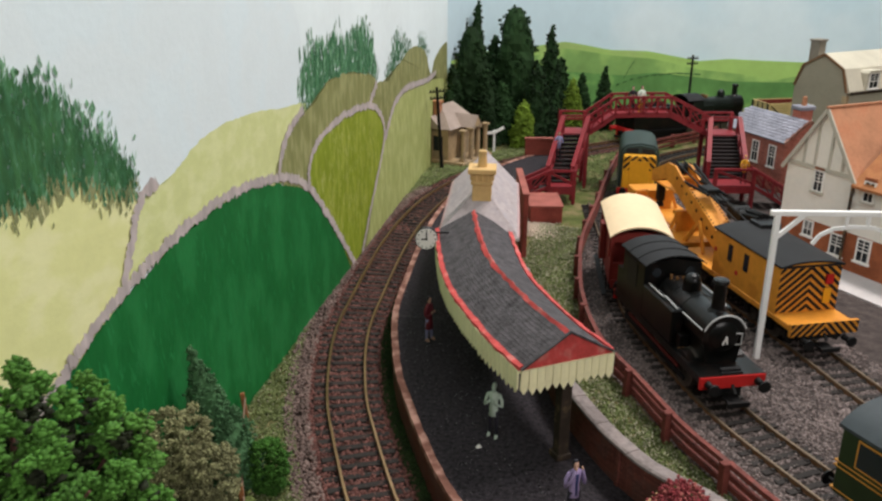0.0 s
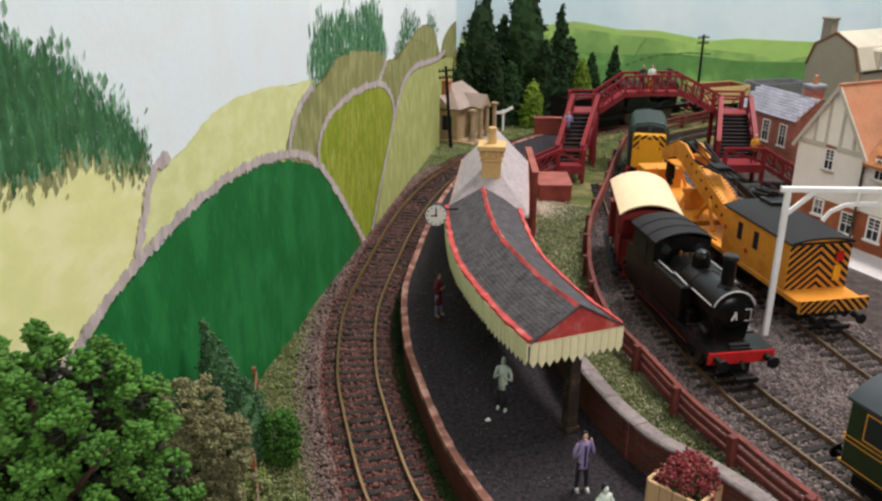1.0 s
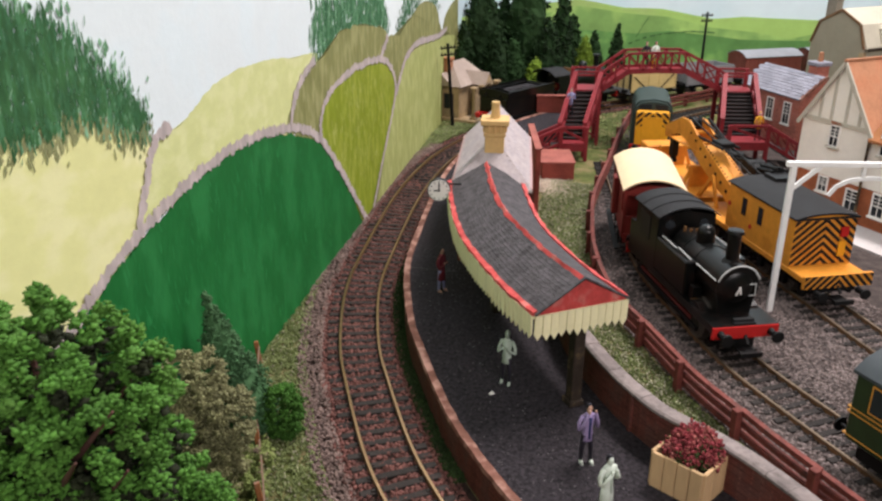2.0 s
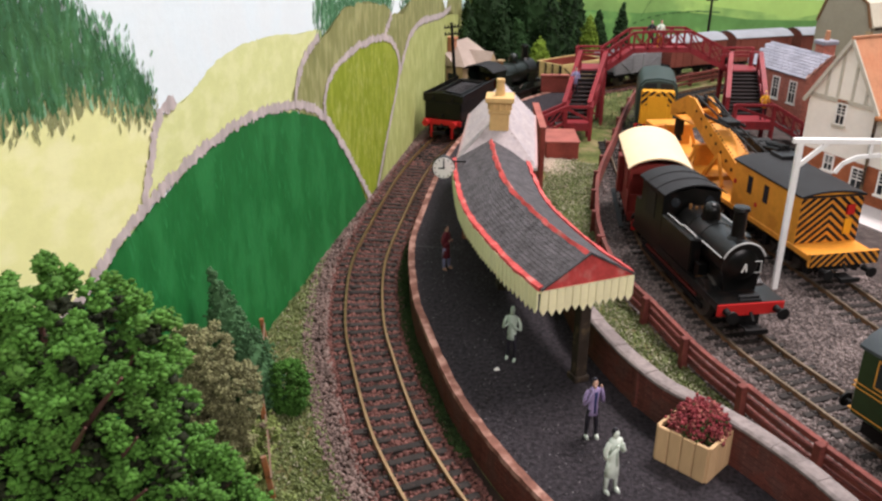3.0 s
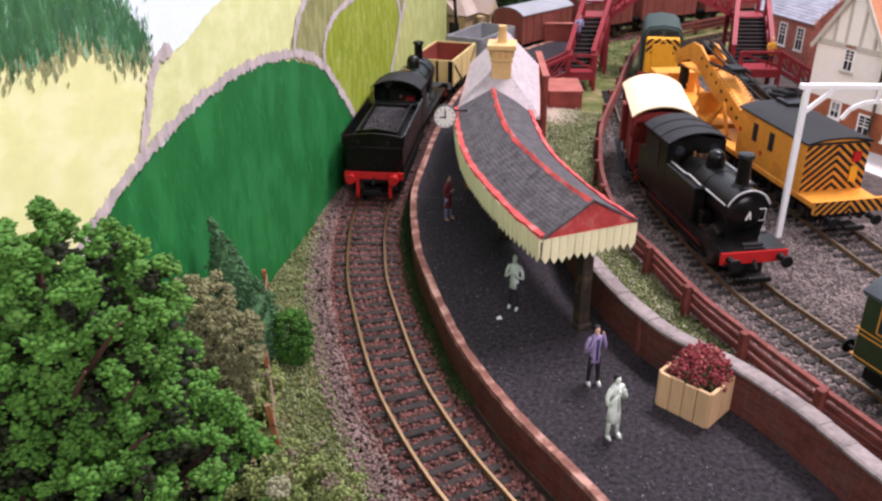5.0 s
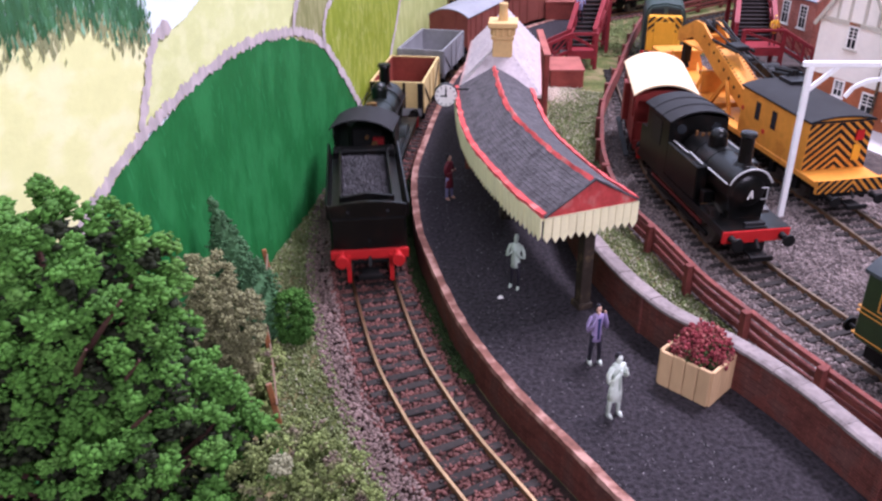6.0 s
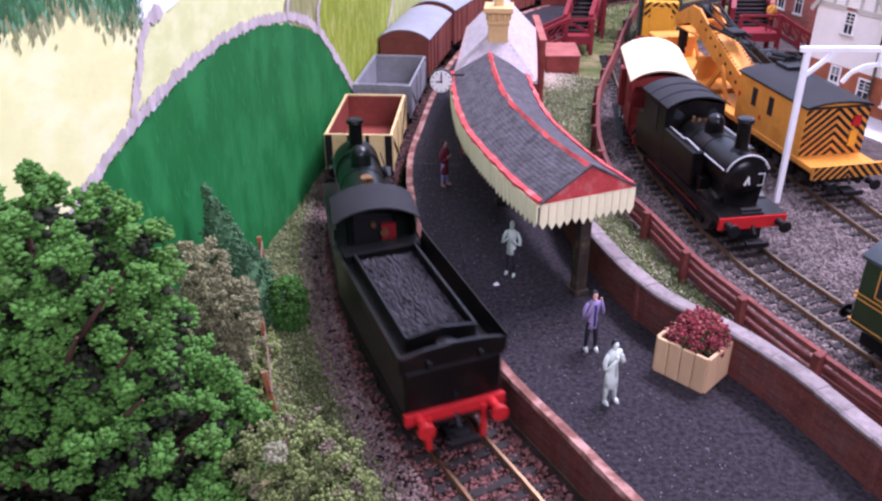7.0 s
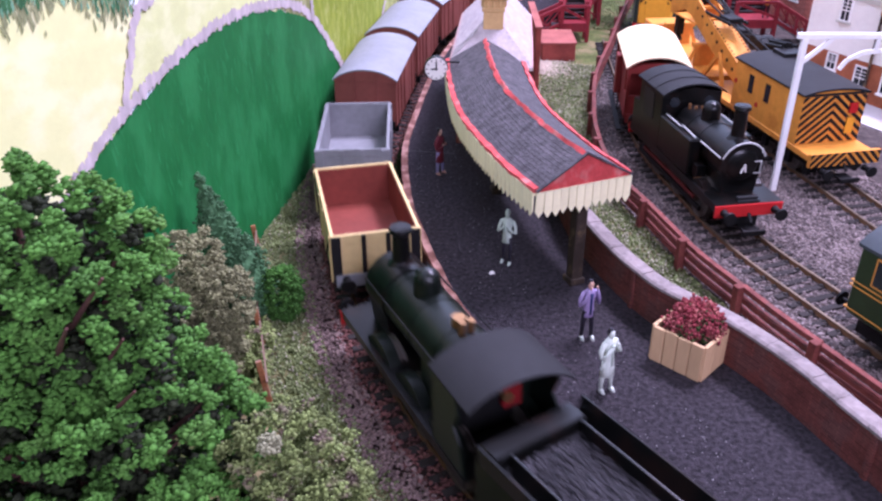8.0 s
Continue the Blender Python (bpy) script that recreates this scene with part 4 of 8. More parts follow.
# ---- clock ----
M_WHITE = material("white_enamel", (0.78, 0.76, 0.72), 0.45, 0.06, 300, 0.05, 0.0001)
M_BLACK = material("black_paint", (0.012, 0.012, 0.013), 0.4, 0.25, 300, 0.1, 0.0001)
clock = root("platform_clock", pose(0.0298, 0.405, 0.0585, 0, 0, 2), "round white double-faced platform clock on an iron bracket", "clock")
bm = bmesh.new()
tube(bm, (0, -0.0014, 0), (0, 0.0014, 0), 0.0056, n=32)
part("clock_case", bm, M_BLACK, clock, smooth=True)
bm = bmesh.new()
tube(bm, (0, -0.0018, 0), (0, 0.0018, 0), 0.0052, n=32)
part("dial", bm, M_WHITE, clock, "white dial", smooth=True)
for i in range(12):
    bm = bmesh.new()
    box(bm, -0.00018, 0.00018, -0.0021, -0.0017, 0.0039, 0.0048)
    part("hour_mark", bm, M_BLACK, clock, at=pose(0, 0, 0, 0, i * 30, 0))
for nm, length, ang in (("minute_hand", 0.0036, 0), ("hour_hand", 0.0026, 268)):
    bm = bmesh.new()
    box(bm, -0.0003, 0.0003, -0.0022, -0.0018, -0.0006, length)
    part(nm, bm, M_BLACK, clock, at=pose(0, 0, 0, 0, ang, 0))
bm = bmesh.new()
bar(bm, (0.0048, 0, 0.0028), (0.0125, 0.006, 0.0008), 0.0008, 0.0008)
part("bracket", bm, M_BLACK, clock)

# ---- rolling stock ----
M_IRON = material("black_iron", (0.005, 0.005, 0.005), 0.6, 0.4, 400, 0.2, 0.0001)
M_LOCO = material("loco_black", (0.0035, 0.0037, 0.0035), 0.30, 0.3, 250, 0.12, 0.0001, second=(0.009, 0.0055, 0.0045), mix=0.35, coarse=110, spec=0.25)
M_LOCOGREEN = material("loco_green_black", (0.004, 0.0075, 0.005), 0.35, 0.3, 250, 0.12, 0.0001, spec=0.35)
M_ROOFGREY = material("cab_roof_grey", (0.014, 0.014, 0.015), 0.7, 0.25, 350, 0.3, 0.0002)
M_BEAM = material("buffer_red", (0.44, 0.018, 0.016), 0.4, 0.15, 300, 0.1, 0.0001)
M_WHEEL = material("wheel_steel", (0.16, 0.14, 0.12), 0.45, 0.3, 400, 0.1, 0.0001, metal=0.7)
M_BRASS = material("brass", (0.36, 0.19, 0.08), 0.35, 0.2, 400, 0.1, 0.0001, metal=0.8)
M_LINING = material("grey_lining", (0.45, 0.45, 0.44), 0.5, 0.15, 400, 0.0)
M_COAL = material("coal", (0.032, 0.030, 0.033), 0.45, 0.5, 900, 0.6, 0.0004, island=0.7)
M_WAGONCREAM = material("wagon_cream", (0.60, 0.46, 0.20), 0.55, 0.14, 400, 0.2, 0.0002)
M_WAGONIN = material("wagon_oxide", (0.20, 0.045, 0.03), 0.6, 0.22, 400, 0.3, 0.0002)
M_WAGONGREY = material("wagon_grey", (0.21, 0.212, 0.222), 0.6, 0.2, 400, 0.2, 0.0002)
M_VAN = material("van_bauxite", (0.19, 0.055, 0.04), 0.65, 0.2, 400, 0.2, 0.0002)
M_VANROOF = material("van_roof_grey", (0.25, 0.26, 0.28), 0.75, 0.14, 300, 0.2, 0.0002)
M_ORANGE = material("crane_orange", (0.68, 0.27, 0.03), 0.5, 0.16, 400, 0.2, 0.0002, second=(0.52, 0.19, 0.02), mix=0.3, coarse=90)
M_MAROON = material("brake_maroon", (0.17, 0.022, 0.018), 0.5, 0.2, 400, 0.2, 0.0002)
M_CREAMROOF = material("cream_roof", (0.74, 0.57, 0.36), 0.7, 0.08, 300, 0.2, 0.0002)
M_DIESEL = material("diesel_green", (0.035, 0.055, 0.05), 0.45, 0.2, 300, 0.1, 0.0001)
M_YELLOW = material("warning_yellow", (0.70, 0.33, 0.015), 0.5, 0.12, 300, 0.1, 0.0001)
M_RAILCAR = material("railcar_green", (0.022, 0.04, 0.016), 0.4, 0.2, 300, 0.1, 0.0001)
M_PANE = material("dark_glass", (0.02, 0.024, 0.028), 0.08, 0.1, 200, 0.0)


def clip(poly, axis, limit, keep_less):
    out = []
    for a, b in zip(poly, poly[1:] + poly[:1]):
        ia, ib = ((p[axis] <= limit) == keep_less for p in (a, b))
        if ia:
            out.append(a)
        if ia != ib:
            t = (limit - a[axis]) / (b[axis] - a[axis])
            out.append((a[0] + t * (b[0] - a[0]), a[1] + t * (b[1] - a[1])))
    return out


def chevrons(name, w, h, pitch, m, parent, thick=0.0003, slope=1.0):
    """Black chevron bands, apex up, over a panel w wide and h high."""
    for k in range(-int((w * slope / 2) / pitch) - 1, int(h / pitch) + 2):
        for sgn in (1, -1):
            z0 = k * pitch + w * slope / 2
            poly = [(0, z0), (w / 2, z0 - w / 2 * slope), (w / 2, z0 - w / 2 * slope + pitch * 0.5), (0, z0 + pitch * 0.5)]
            for axis, lim, less in ((1, 0.0, False), (1, h, True)):
                poly = clip(poly, axis, lim, less) if poly else poly
            pts = []
            for x, z in poly:
                if all(abs(x - a) + abs(z - b) > 1e-6 for a, b in pts):
                    pts.append((x, z))
            if len(pts) > 2:
                bm = bmesh.new()
                prism(bm, [(sgn * x, z) for x, z in pts], 0, thick, m)
                part(name, bm, M_BLACK, parent)


def wheelset(parent, y, r, gauge=0.0165):
    bm = bmesh.new()
    tube(bm, (-gauge / 2, 0, 0), (gauge / 2, 0, 0), 0.001, n=8)
    ob = part("wheelset", bm, M_WHEEL, parent, "steel wheels on an axle", smooth=True)
    for sgn in (1, -1):
        bm = bmesh.new()
        tube(bm, (sgn * (gauge / 2 - 0.0002), 0, 0), (sgn * (gauge / 2 + 0.0022), 0, 0), r, n=20)
        tube(bm, (sgn * (gauge / 2 - 0.0009), 0, 0), (sgn * (gauge / 2 - 0.0002), 0, 0), r + 0.0007, n=20)
        for k in range(4):
            box(bm, sgn * (gauge / 2 + 0.0018) - 0.0008, sgn * (gauge / 2 + 0.0018) + 0.0008, -r * 0.8, r * 0.8, -0.0005, 0.0005, pose(0, 0, 0, k * 45, 0, 0))
        part("wheel", bm, M_WHEEL, ob, smooth=True)
    ob.matrix_basis = pose(0, y, RAIL_Z + r)
    return ob


def buffers(parent, y, way, z=0.0168, mat=None, gap=0.0115):
    """Two buffers on an end beam at y that points along way (1 or -1)."""
    for sgn in (1, -1):
        bm = bmesh.new()
        tube(bm, (sgn * gap, y, z), (sgn * gap, y + way * 0.0032, z), 0.0017, 0.0013, 12)
        tube(bm, (sgn * gap, y + way * 0.003, z), (sgn * gap, y + way * 0.0055, z), 0.0008, n=8)
        tube(bm, (sgn * gap, y + way * 0.0055, z), (sgn * gap, y + way * 0.0064, z), 0.0028, 0.0026, 16)
        part("buffer", bm, mat or M_IRON, parent, smooth=True)
    bm = bmesh.new()
    box(bm, -0.0035, 0.0035, y + way * 0.001 - 0.003, y + way * 0.001 + 0.003, 0.0085, 0.0095)
    box(bm, -0.005, 0.005, y + way * 0.0065 - 0.0007, y + way * 0.0065 + 0.0007, 0.0083, 0.0105)
    bar(bm, (0, y, 0.0155), (0, y + way * 0.003, 0.0125), 0.0012, 0.0008)
    part("coupling", bm, M_IRON, parent)


def chassis(top, length, width, beam=None, wheel=0.0064, base=0.6):
    bm = bmesh.new()
    for sgn in (1, -1):
        box(bm, sgn * width * 0.36 - 0.0008, sgn * width * 0.36 + 0.0008, -length / 2, length / 2, 0.0125, 0.016)
    box(bm, -width * 0.42, width * 0.42, -length / 2 + 0.001, length / 2 - 0.001, 0.0145, 0.016)
    part("underframe", bm, M_IRON, top)
    for way in (1, -1):
        bm = bmesh.new()
        box(bm, -width * 0.47, width * 0.47, way * length / 2 - 0.0008, way * length / 2 + 0.0008, 0.0135, 0.0185)
        chamfer(bm, 0.0002)
        part("buffer_beam", bm, beam or M_IRON, top)
        buffers(top, way * length / 2, way)
        for sgn in (1, -1):
            bm = bmesh.new()
            y = way * length * base / 2
            prism(bm, [(y - 0.0045, 0.0128), (y + 0.0045, 0.0128), (y + 0.0016, 0.0075), (y - 0.0016, 0.0075)], sgn * 0.0122, sgn * 0.0130, axis="x")
            box(bm, sgn * 0.0138 - 0.001, sgn * 0.0138 + 0.001, y - 0.0015, y + 0.0015, 0.008, 0.0112)
            part("axle_box", bm, M_IRON, top)
    return [(wheelset(top, way * length * base / 2, wheel), wheel) for way in (1, -1)]


def open_wagon(name, m, label, outer, inner, straps, sill):
    """An open mineral wagon; returns it and its wheels."""
    top = root(name, m, label, "wagon")
    L, W, z0, z1, t = 0.0615, 0.0325, 0.016, 0.0345, 0.0011
    wheels = chassis(top, L, W, sill)
    bm = bmesh.new()
    box(bm, -W / 2 + t, W / 2 - t, -L / 2 + t, L / 2 - t, z0, z0 + 0.0012)
    part("floor", bm, inner, top)
    for sgn in (1, -1):
        for nm, lim, cap in (("side", (sgn * (W / 2 - t / 2) - t / 2, sgn * (W / 2 - t / 2) + t / 2, -L / 2, L / 2), None), ("end", (-W / 2 + t, W / 2 - t, sgn * (L / 2 - t / 2) - t / 2, sgn * (L / 2 - t / 2) + t / 2), None)):
            bm = bmesh.new()
            for k in range(5):
                a = z0 + (z1 - z0) * k / 5
                box(bm, *lim, a + 0.00008, a + (z1 - z0) / 5 - 0.00008)
            panel = part(nm, bm, outer, top)
            bm = bmesh.new()
            if nm == "side":
                x = sgn * (W / 2 - t) - sgn * 0.0002
                box(bm, x - 0.0002, x + 0.0002, -L / 2 + t, L / 2 - t, z0 + 0.001, z1 - 0.0008)
            else:
                y = sgn * (L / 2 - t) - sgn * 0.0002
                box(bm, -W / 2 + t, W / 2 - t, y - 0.0002, y + 0.0002, z0 + 0.001, z1 - 0.0008)
            part("lining", bm, inner, panel)
    for way in (1, -1):
        for x, w in ((-W / 2 + 0.0017, 0.0034), (-0.0045, 0.0016), (0.0045, 0.0016), (W / 2 - 0.0017, 0.0034)):
            bm = bmesh.new()
            y = way * (L / 2 + 0.0003)
            box(bm, x - w / 2, x + w / 2, y - 0.0003, y + 0.0003, z0 - 0.0005, z1 - 0.0004)
            part("end_strap", bm, straps, top)
        for sgn in (1, -1):
            for y in (way * 0.007, way * (L / 2 - 0.0016)):
                bm = bmesh.new()
                x = sgn * (W / 2 + 0.0003)
                box(bm, x - 0.0003, x + 0.0003, y - 0.0008, y + 0.0008, z0 - 0.0005, z1 - 0.0006)
                part("side_strap", bm, straps if straps is not M_BLACK else outer, top)
        for sgn in (1, -1):
            bm = bmesh.new()
            bar(bm, (sgn * (W / 2 + 0.0003), way * 0.008, z0), (sgn * (W / 2 + 0.0003), way * (L / 2 - 0.003), z1 - 0.003), 0.0005, 0.0010)
            part("brace", bm, M_IRON if straps is M_BLACK else straps, top)
    return top, wheels


def arched(bm, half, y0, y1, z0, rise, thick, n=12, m=None):
    """A roof sheet arched across the vehicle."""
    outer = [(half * math.sin(a), z0 + rise * (math.cos(a) - math.cos(0.9)) / (1 - math.cos(0.9))) for a in np.linspace(-0.9, 0.9, n + 1)]
    k = half / max(x for x, _ in outer)
    outer = [(x * k, z) for x, z in outer]
    prism(bm, outer + [(x, z - thick) for x, z in outer[::-1]], y0, y1, m)


def goods_van(name, m, label):
    top = root(name, m, label, "goods van", "vans of the train")
    L, W, z0, z1 = 0.072, 0.0325, 0.016, 0.0405
    wheels = chassis(top, L, W)
    body = bmesh.new()
    box(body, -W / 2, W / 2, -L / 2, L / 2, z0, z1)
    part("body", body, M_VAN, top)
    for way in (1, -1):
        bm = bmesh.new()
        pts = [(W / 2 * math.sin(a) / math.sin(0.9) * 0.995, z1 + 0.0052 * (math.cos(a) - math.cos(0.9)) / (1 - math.cos(0.9))) for a in np.linspace(-0.9, 0.9, 11)]
        prism(bm, pts, way * L / 2, way * (L / 2 - 0.001))
        for x in (-0.006, 0.006):
            box(bm, x - 0.0006, x + 0.0006, way * (L / 2 + 0.0003) - 0.0003, way * (L / 2 + 0.0003) + 0.0003, z0, z1 + 0.004)
        for z in (z0 + 0.012, z1 - 0.001):
            box(bm, -W / 2, W / 2, way * (L / 2 + 0.0002) - 0.0002, way * (L / 2 + 0.0002) + 0.0002, z - 0.0004, z + 0.0004)
        part("end_panel", bm, M_VAN, top)
    for sgn in (1, -1):
        for y in (-0.030, -0.020, -0.0085, 0.0085, 0.020, 0.030):
            bm = bmesh.new()
            x = sgn * (W / 2 + 0.0003)
            box(bm, x - 0.0003, x + 0.0003, y - 0.0006, y + 0.0006, z0, z1)
            part("side_rib", bm, M_VAN, top)
        bm = bmesh.new()
        box(bm, sgn * (W / 2 + 0.0002) - 0.0002, sgn * (W / 2 + 0.0002) + 0.0002, -0.0078, 0.0078, z0 + 0.001, z1 - 0.002)
        part("door", bm, M_VAN, top)
    bm = bmesh.new()
    arched(bm, W / 2 + 0.0008, -L / 2 - 0.0008, L / 2 + 0.0008, z1 + 0.0004, 0.0056, 0.0007)
    part("roof", bm, M_VANROOF, top, "curved light grey roof", smooth=True)
    return top, wheels


def coal_heap(parent, x0, x1, y0, y1, z, n, seed):
    g = np.random.RandomState(seed)
    u, v = g.uniform(-1, 1, n), g.uniform(-1, 1, n)
    pts = np.c_[(x0 + x1) / 2 + u * (x1 - x0) / 2, (y0 + y1) / 2 + v * (y1 - y0) / 2, z + 0.0022 * (1 - u * u) * (1 - v ** 4) + g.uniform(-0.0006, 0.0006, n)]
    stones("coal", pts, 0.0007, M_COAL, "", parent, 0.9, seed)


# the running train: tender first, engine behind it facing back
def make_tender(m):
    top = root("tender", m, "black locomotive tender loaded with coal and red beam", "tender")
    y0, y1 = -0.040, 0.036
    bm = bmesh.new()
    box(bm, -0.0155, 0.0155, y0, y1, 0.0125, 0.0165)
    part("underframe", bm, M_IRON, top)
    bm = bmesh.new()
    box(bm, -0.0155, 0.0155, y0 + 0.001, y1 - 0.001, 0.0165, 0.0325)
    chamfer(bm, 0.0008)
    part("tank_body", bm, M_LOCO, top)
    for sgn in (1, -1):
        bm = bmesh.new()
        prism(bm, [(sgn * 0.0147, 0.0318), (sgn * 0.0156, 0.0318), (sgn * 0.0169, 0.0385), (sgn * 0.0161, 0.0388)], y0 + 0.004, y1 - 0.001)
        part("flared_side", bm, M_LOCO, top, "flared top edge of the tender side")
        bm = bmesh.new()
        box(bm, sgn * 0.0109 - 0.0005, sgn * 0.0109 + 0.0005, y0 + 0.010, y1 - 0.011, 0.0322, 0.0376)
        chamfer(bm, 0.0002)
        part("coal_rail", bm, M_LOCO, top)
        bm = bmesh.new()
        box(bm, sgn * 0.0129 - 0.0005, sgn * 0.0129 + 0.0005, y0 + 0.003, y1 - 0.004, 0.0048, 0.0135)
        part("side_frame", bm, M_IRON, top)
        bm = bmesh.new()
        bar(bm, (sgn * 0.0088, y1 + 0.0010, 0.0165), (sgn * 0.0088, y1 + 0.0006, 0.0042), 0.0018, 0.0012)
        part("guard_iron", bm, M_BEAM, top, "red guard iron")
    bm = bmesh.new()
    prism(bm, [(-0.0167, 0.0325), (-0.0168, 0.0376), (-0.009, 0.0390), (0, 0.0396), (0.009, 0.0390), (0.0168, 0.0376), (0.0167, 0.0325)], y1 - 0.0022, y1 - 0.0012)
    part("back_plate", bm, M_LOCO, top)
    bm = bmesh.new()
    prism(bm, [(-0.0109, 0.0322), (-0.0109, 0.0376), (0, 0.0392), (0.0109, 0.0376), (0.0109, 0.0322)], y1 - 0.0115, y1 - 0.0105)
    part("coal_plate", bm, M_LOCO, top)
    bm = bmesh.new()
    tube(bm, (0.0, y1 - 0.0065, 0.0325), (0.0, y1 - 0.0065, 0.0362), 0.0034, 0.0031, 18)
    tube(bm, (0.0, y1 - 0.0065, 0.036), (0.0, y1 - 0.0065, 0.0370), 0.0026, 0.0012, 18)
    part("water_filler", bm, M_LOCO, top, "round water filler lid", smooth=True)
    bm = bmesh.new()
    box(bm, -0.0145, 0.0145, y0 + 0.0015, y0 + 0.0085, 0.0322, 0.0362)
    chamfer(bm, 0.0006)
    part("tool_box", bm, M_LOCO, top)
    coal_heap(top, -0.0102, 0.0102, y0 + 0.0105, y1 - 0.012, 0.0337, 2600, 41)
    bm = bmesh.new()
    box(bm, -0.0160, 0.0160, y1 - 0.0008, y1 + 0.0006, 0.0145, 0.0185)
    chamfer(bm, 0.0002)
    part("buffer_beam", bm, M_BEAM, top, "bright red buffer beam")
    buffers(top, y1 + 0.0006, 1, 0.0165, M_BEAM)
    for x, z in ((-0.008, 0.0345), (0.008, 0.0345), (0.0, 0.0215)):
        bm = bmesh.new()
        box(bm, x - 0.0006, x + 0.0006, y1 - 0.001, y1 + 0.0006, z - 0.001, z + 0.0012)
        part("lamp_iron", bm, M_IRON, top)
    return top, [(wheelset(top, y, 0.0078), 0.0078) for y in (-0.026, -0.002, 0.022)]


def boiler(top, mat, y0, y1, r, z, front, smokebox_len, dome_y, chimney_y, chim_top):
    """Boiler, smokebox, dome and chimney; front is 1 or -1."""
    bm = bmesh.new()
    tube(bm, (0, y0, z), (0, y1, z), r, n=36)
    part("boiler", bm, mat, top, smooth=True)
    a, b = (y1 - smokebox_len, y1 + 0.0006) if front > 0 else (y0 - 0.0006, y0 + smokebox_len)
    bm = bmesh.new()
    tube(bm, (0, a, z), (0, b, z), r + 0.0006, n=36)
    prism(bm, [(-r * 0.98, z - 0.002), (r * 0.98, z - 0.002), (r * 0.8, 0.0195), (-r * 0.8, 0.0195)], a, b)
    smoke = part("smokebox", bm, M_LOCO, top, smooth=True)
    e = b if front > 0 else a
    bm = bmesh.new()
    tube(bm, (0, e, z), (0, e + front * 0.0012, z), r * 0.78, r * 0.6, 32)
    part("smokebox_door", bm, M_LOCO, smoke, smooth=True)
    for k in range(3):
        yb = y0 + (y1 - y0) * (k + 1) / 4
        bm = bmesh.new()
        tube(bm, (0, yb - 0.0004, z), (0, yb + 0.0004, z), r + 0.00025, n=36)
        part("boiler_band", bm, mat, top, smooth=True)
    bm = bmesh.new()
    tube(bm, (0, dome_y, z + r * 0.7), (0, dome_y, z + r + 0.0035), 0.0044, 0.0042, 24)
    bmesh.ops.create_uvsphere(bm, u_segments=24, v_segments=12, radius=0.0042, matrix=pose(0, dome_y, z + r + 0.0035))
    part("dome", bm, mat, top, smooth=True)
    bm = bmesh.new()
    base = z + r - 0.0006
    for za, zb, ra, rb in ((base, base + 0.0018, 0.0046, 0.0031), (base + 0.0016, chim_top - 0.0022, 0.0030, 0.0028), (chim_top - 0.0024, chim_top - 0.0012, 0.0029, 0.0038), (chim_top - 0.0013, chim_top, 0.0038, 0.0034)):
        tube(bm, (0, chimney_y, za), (0, chimney_y, zb), ra, rb, 24)
    chim = part("chimney", bm, M_LOCO, top, smooth=True)
    bm = bmesh.new()
    tube(bm, (0, chimney_y, chim_top - 0.0004), (0, chimney_y, chim_top + 0.0002), 0.0024, n=20)
    part("chimney_bore", bm, M_BLACK, chim)


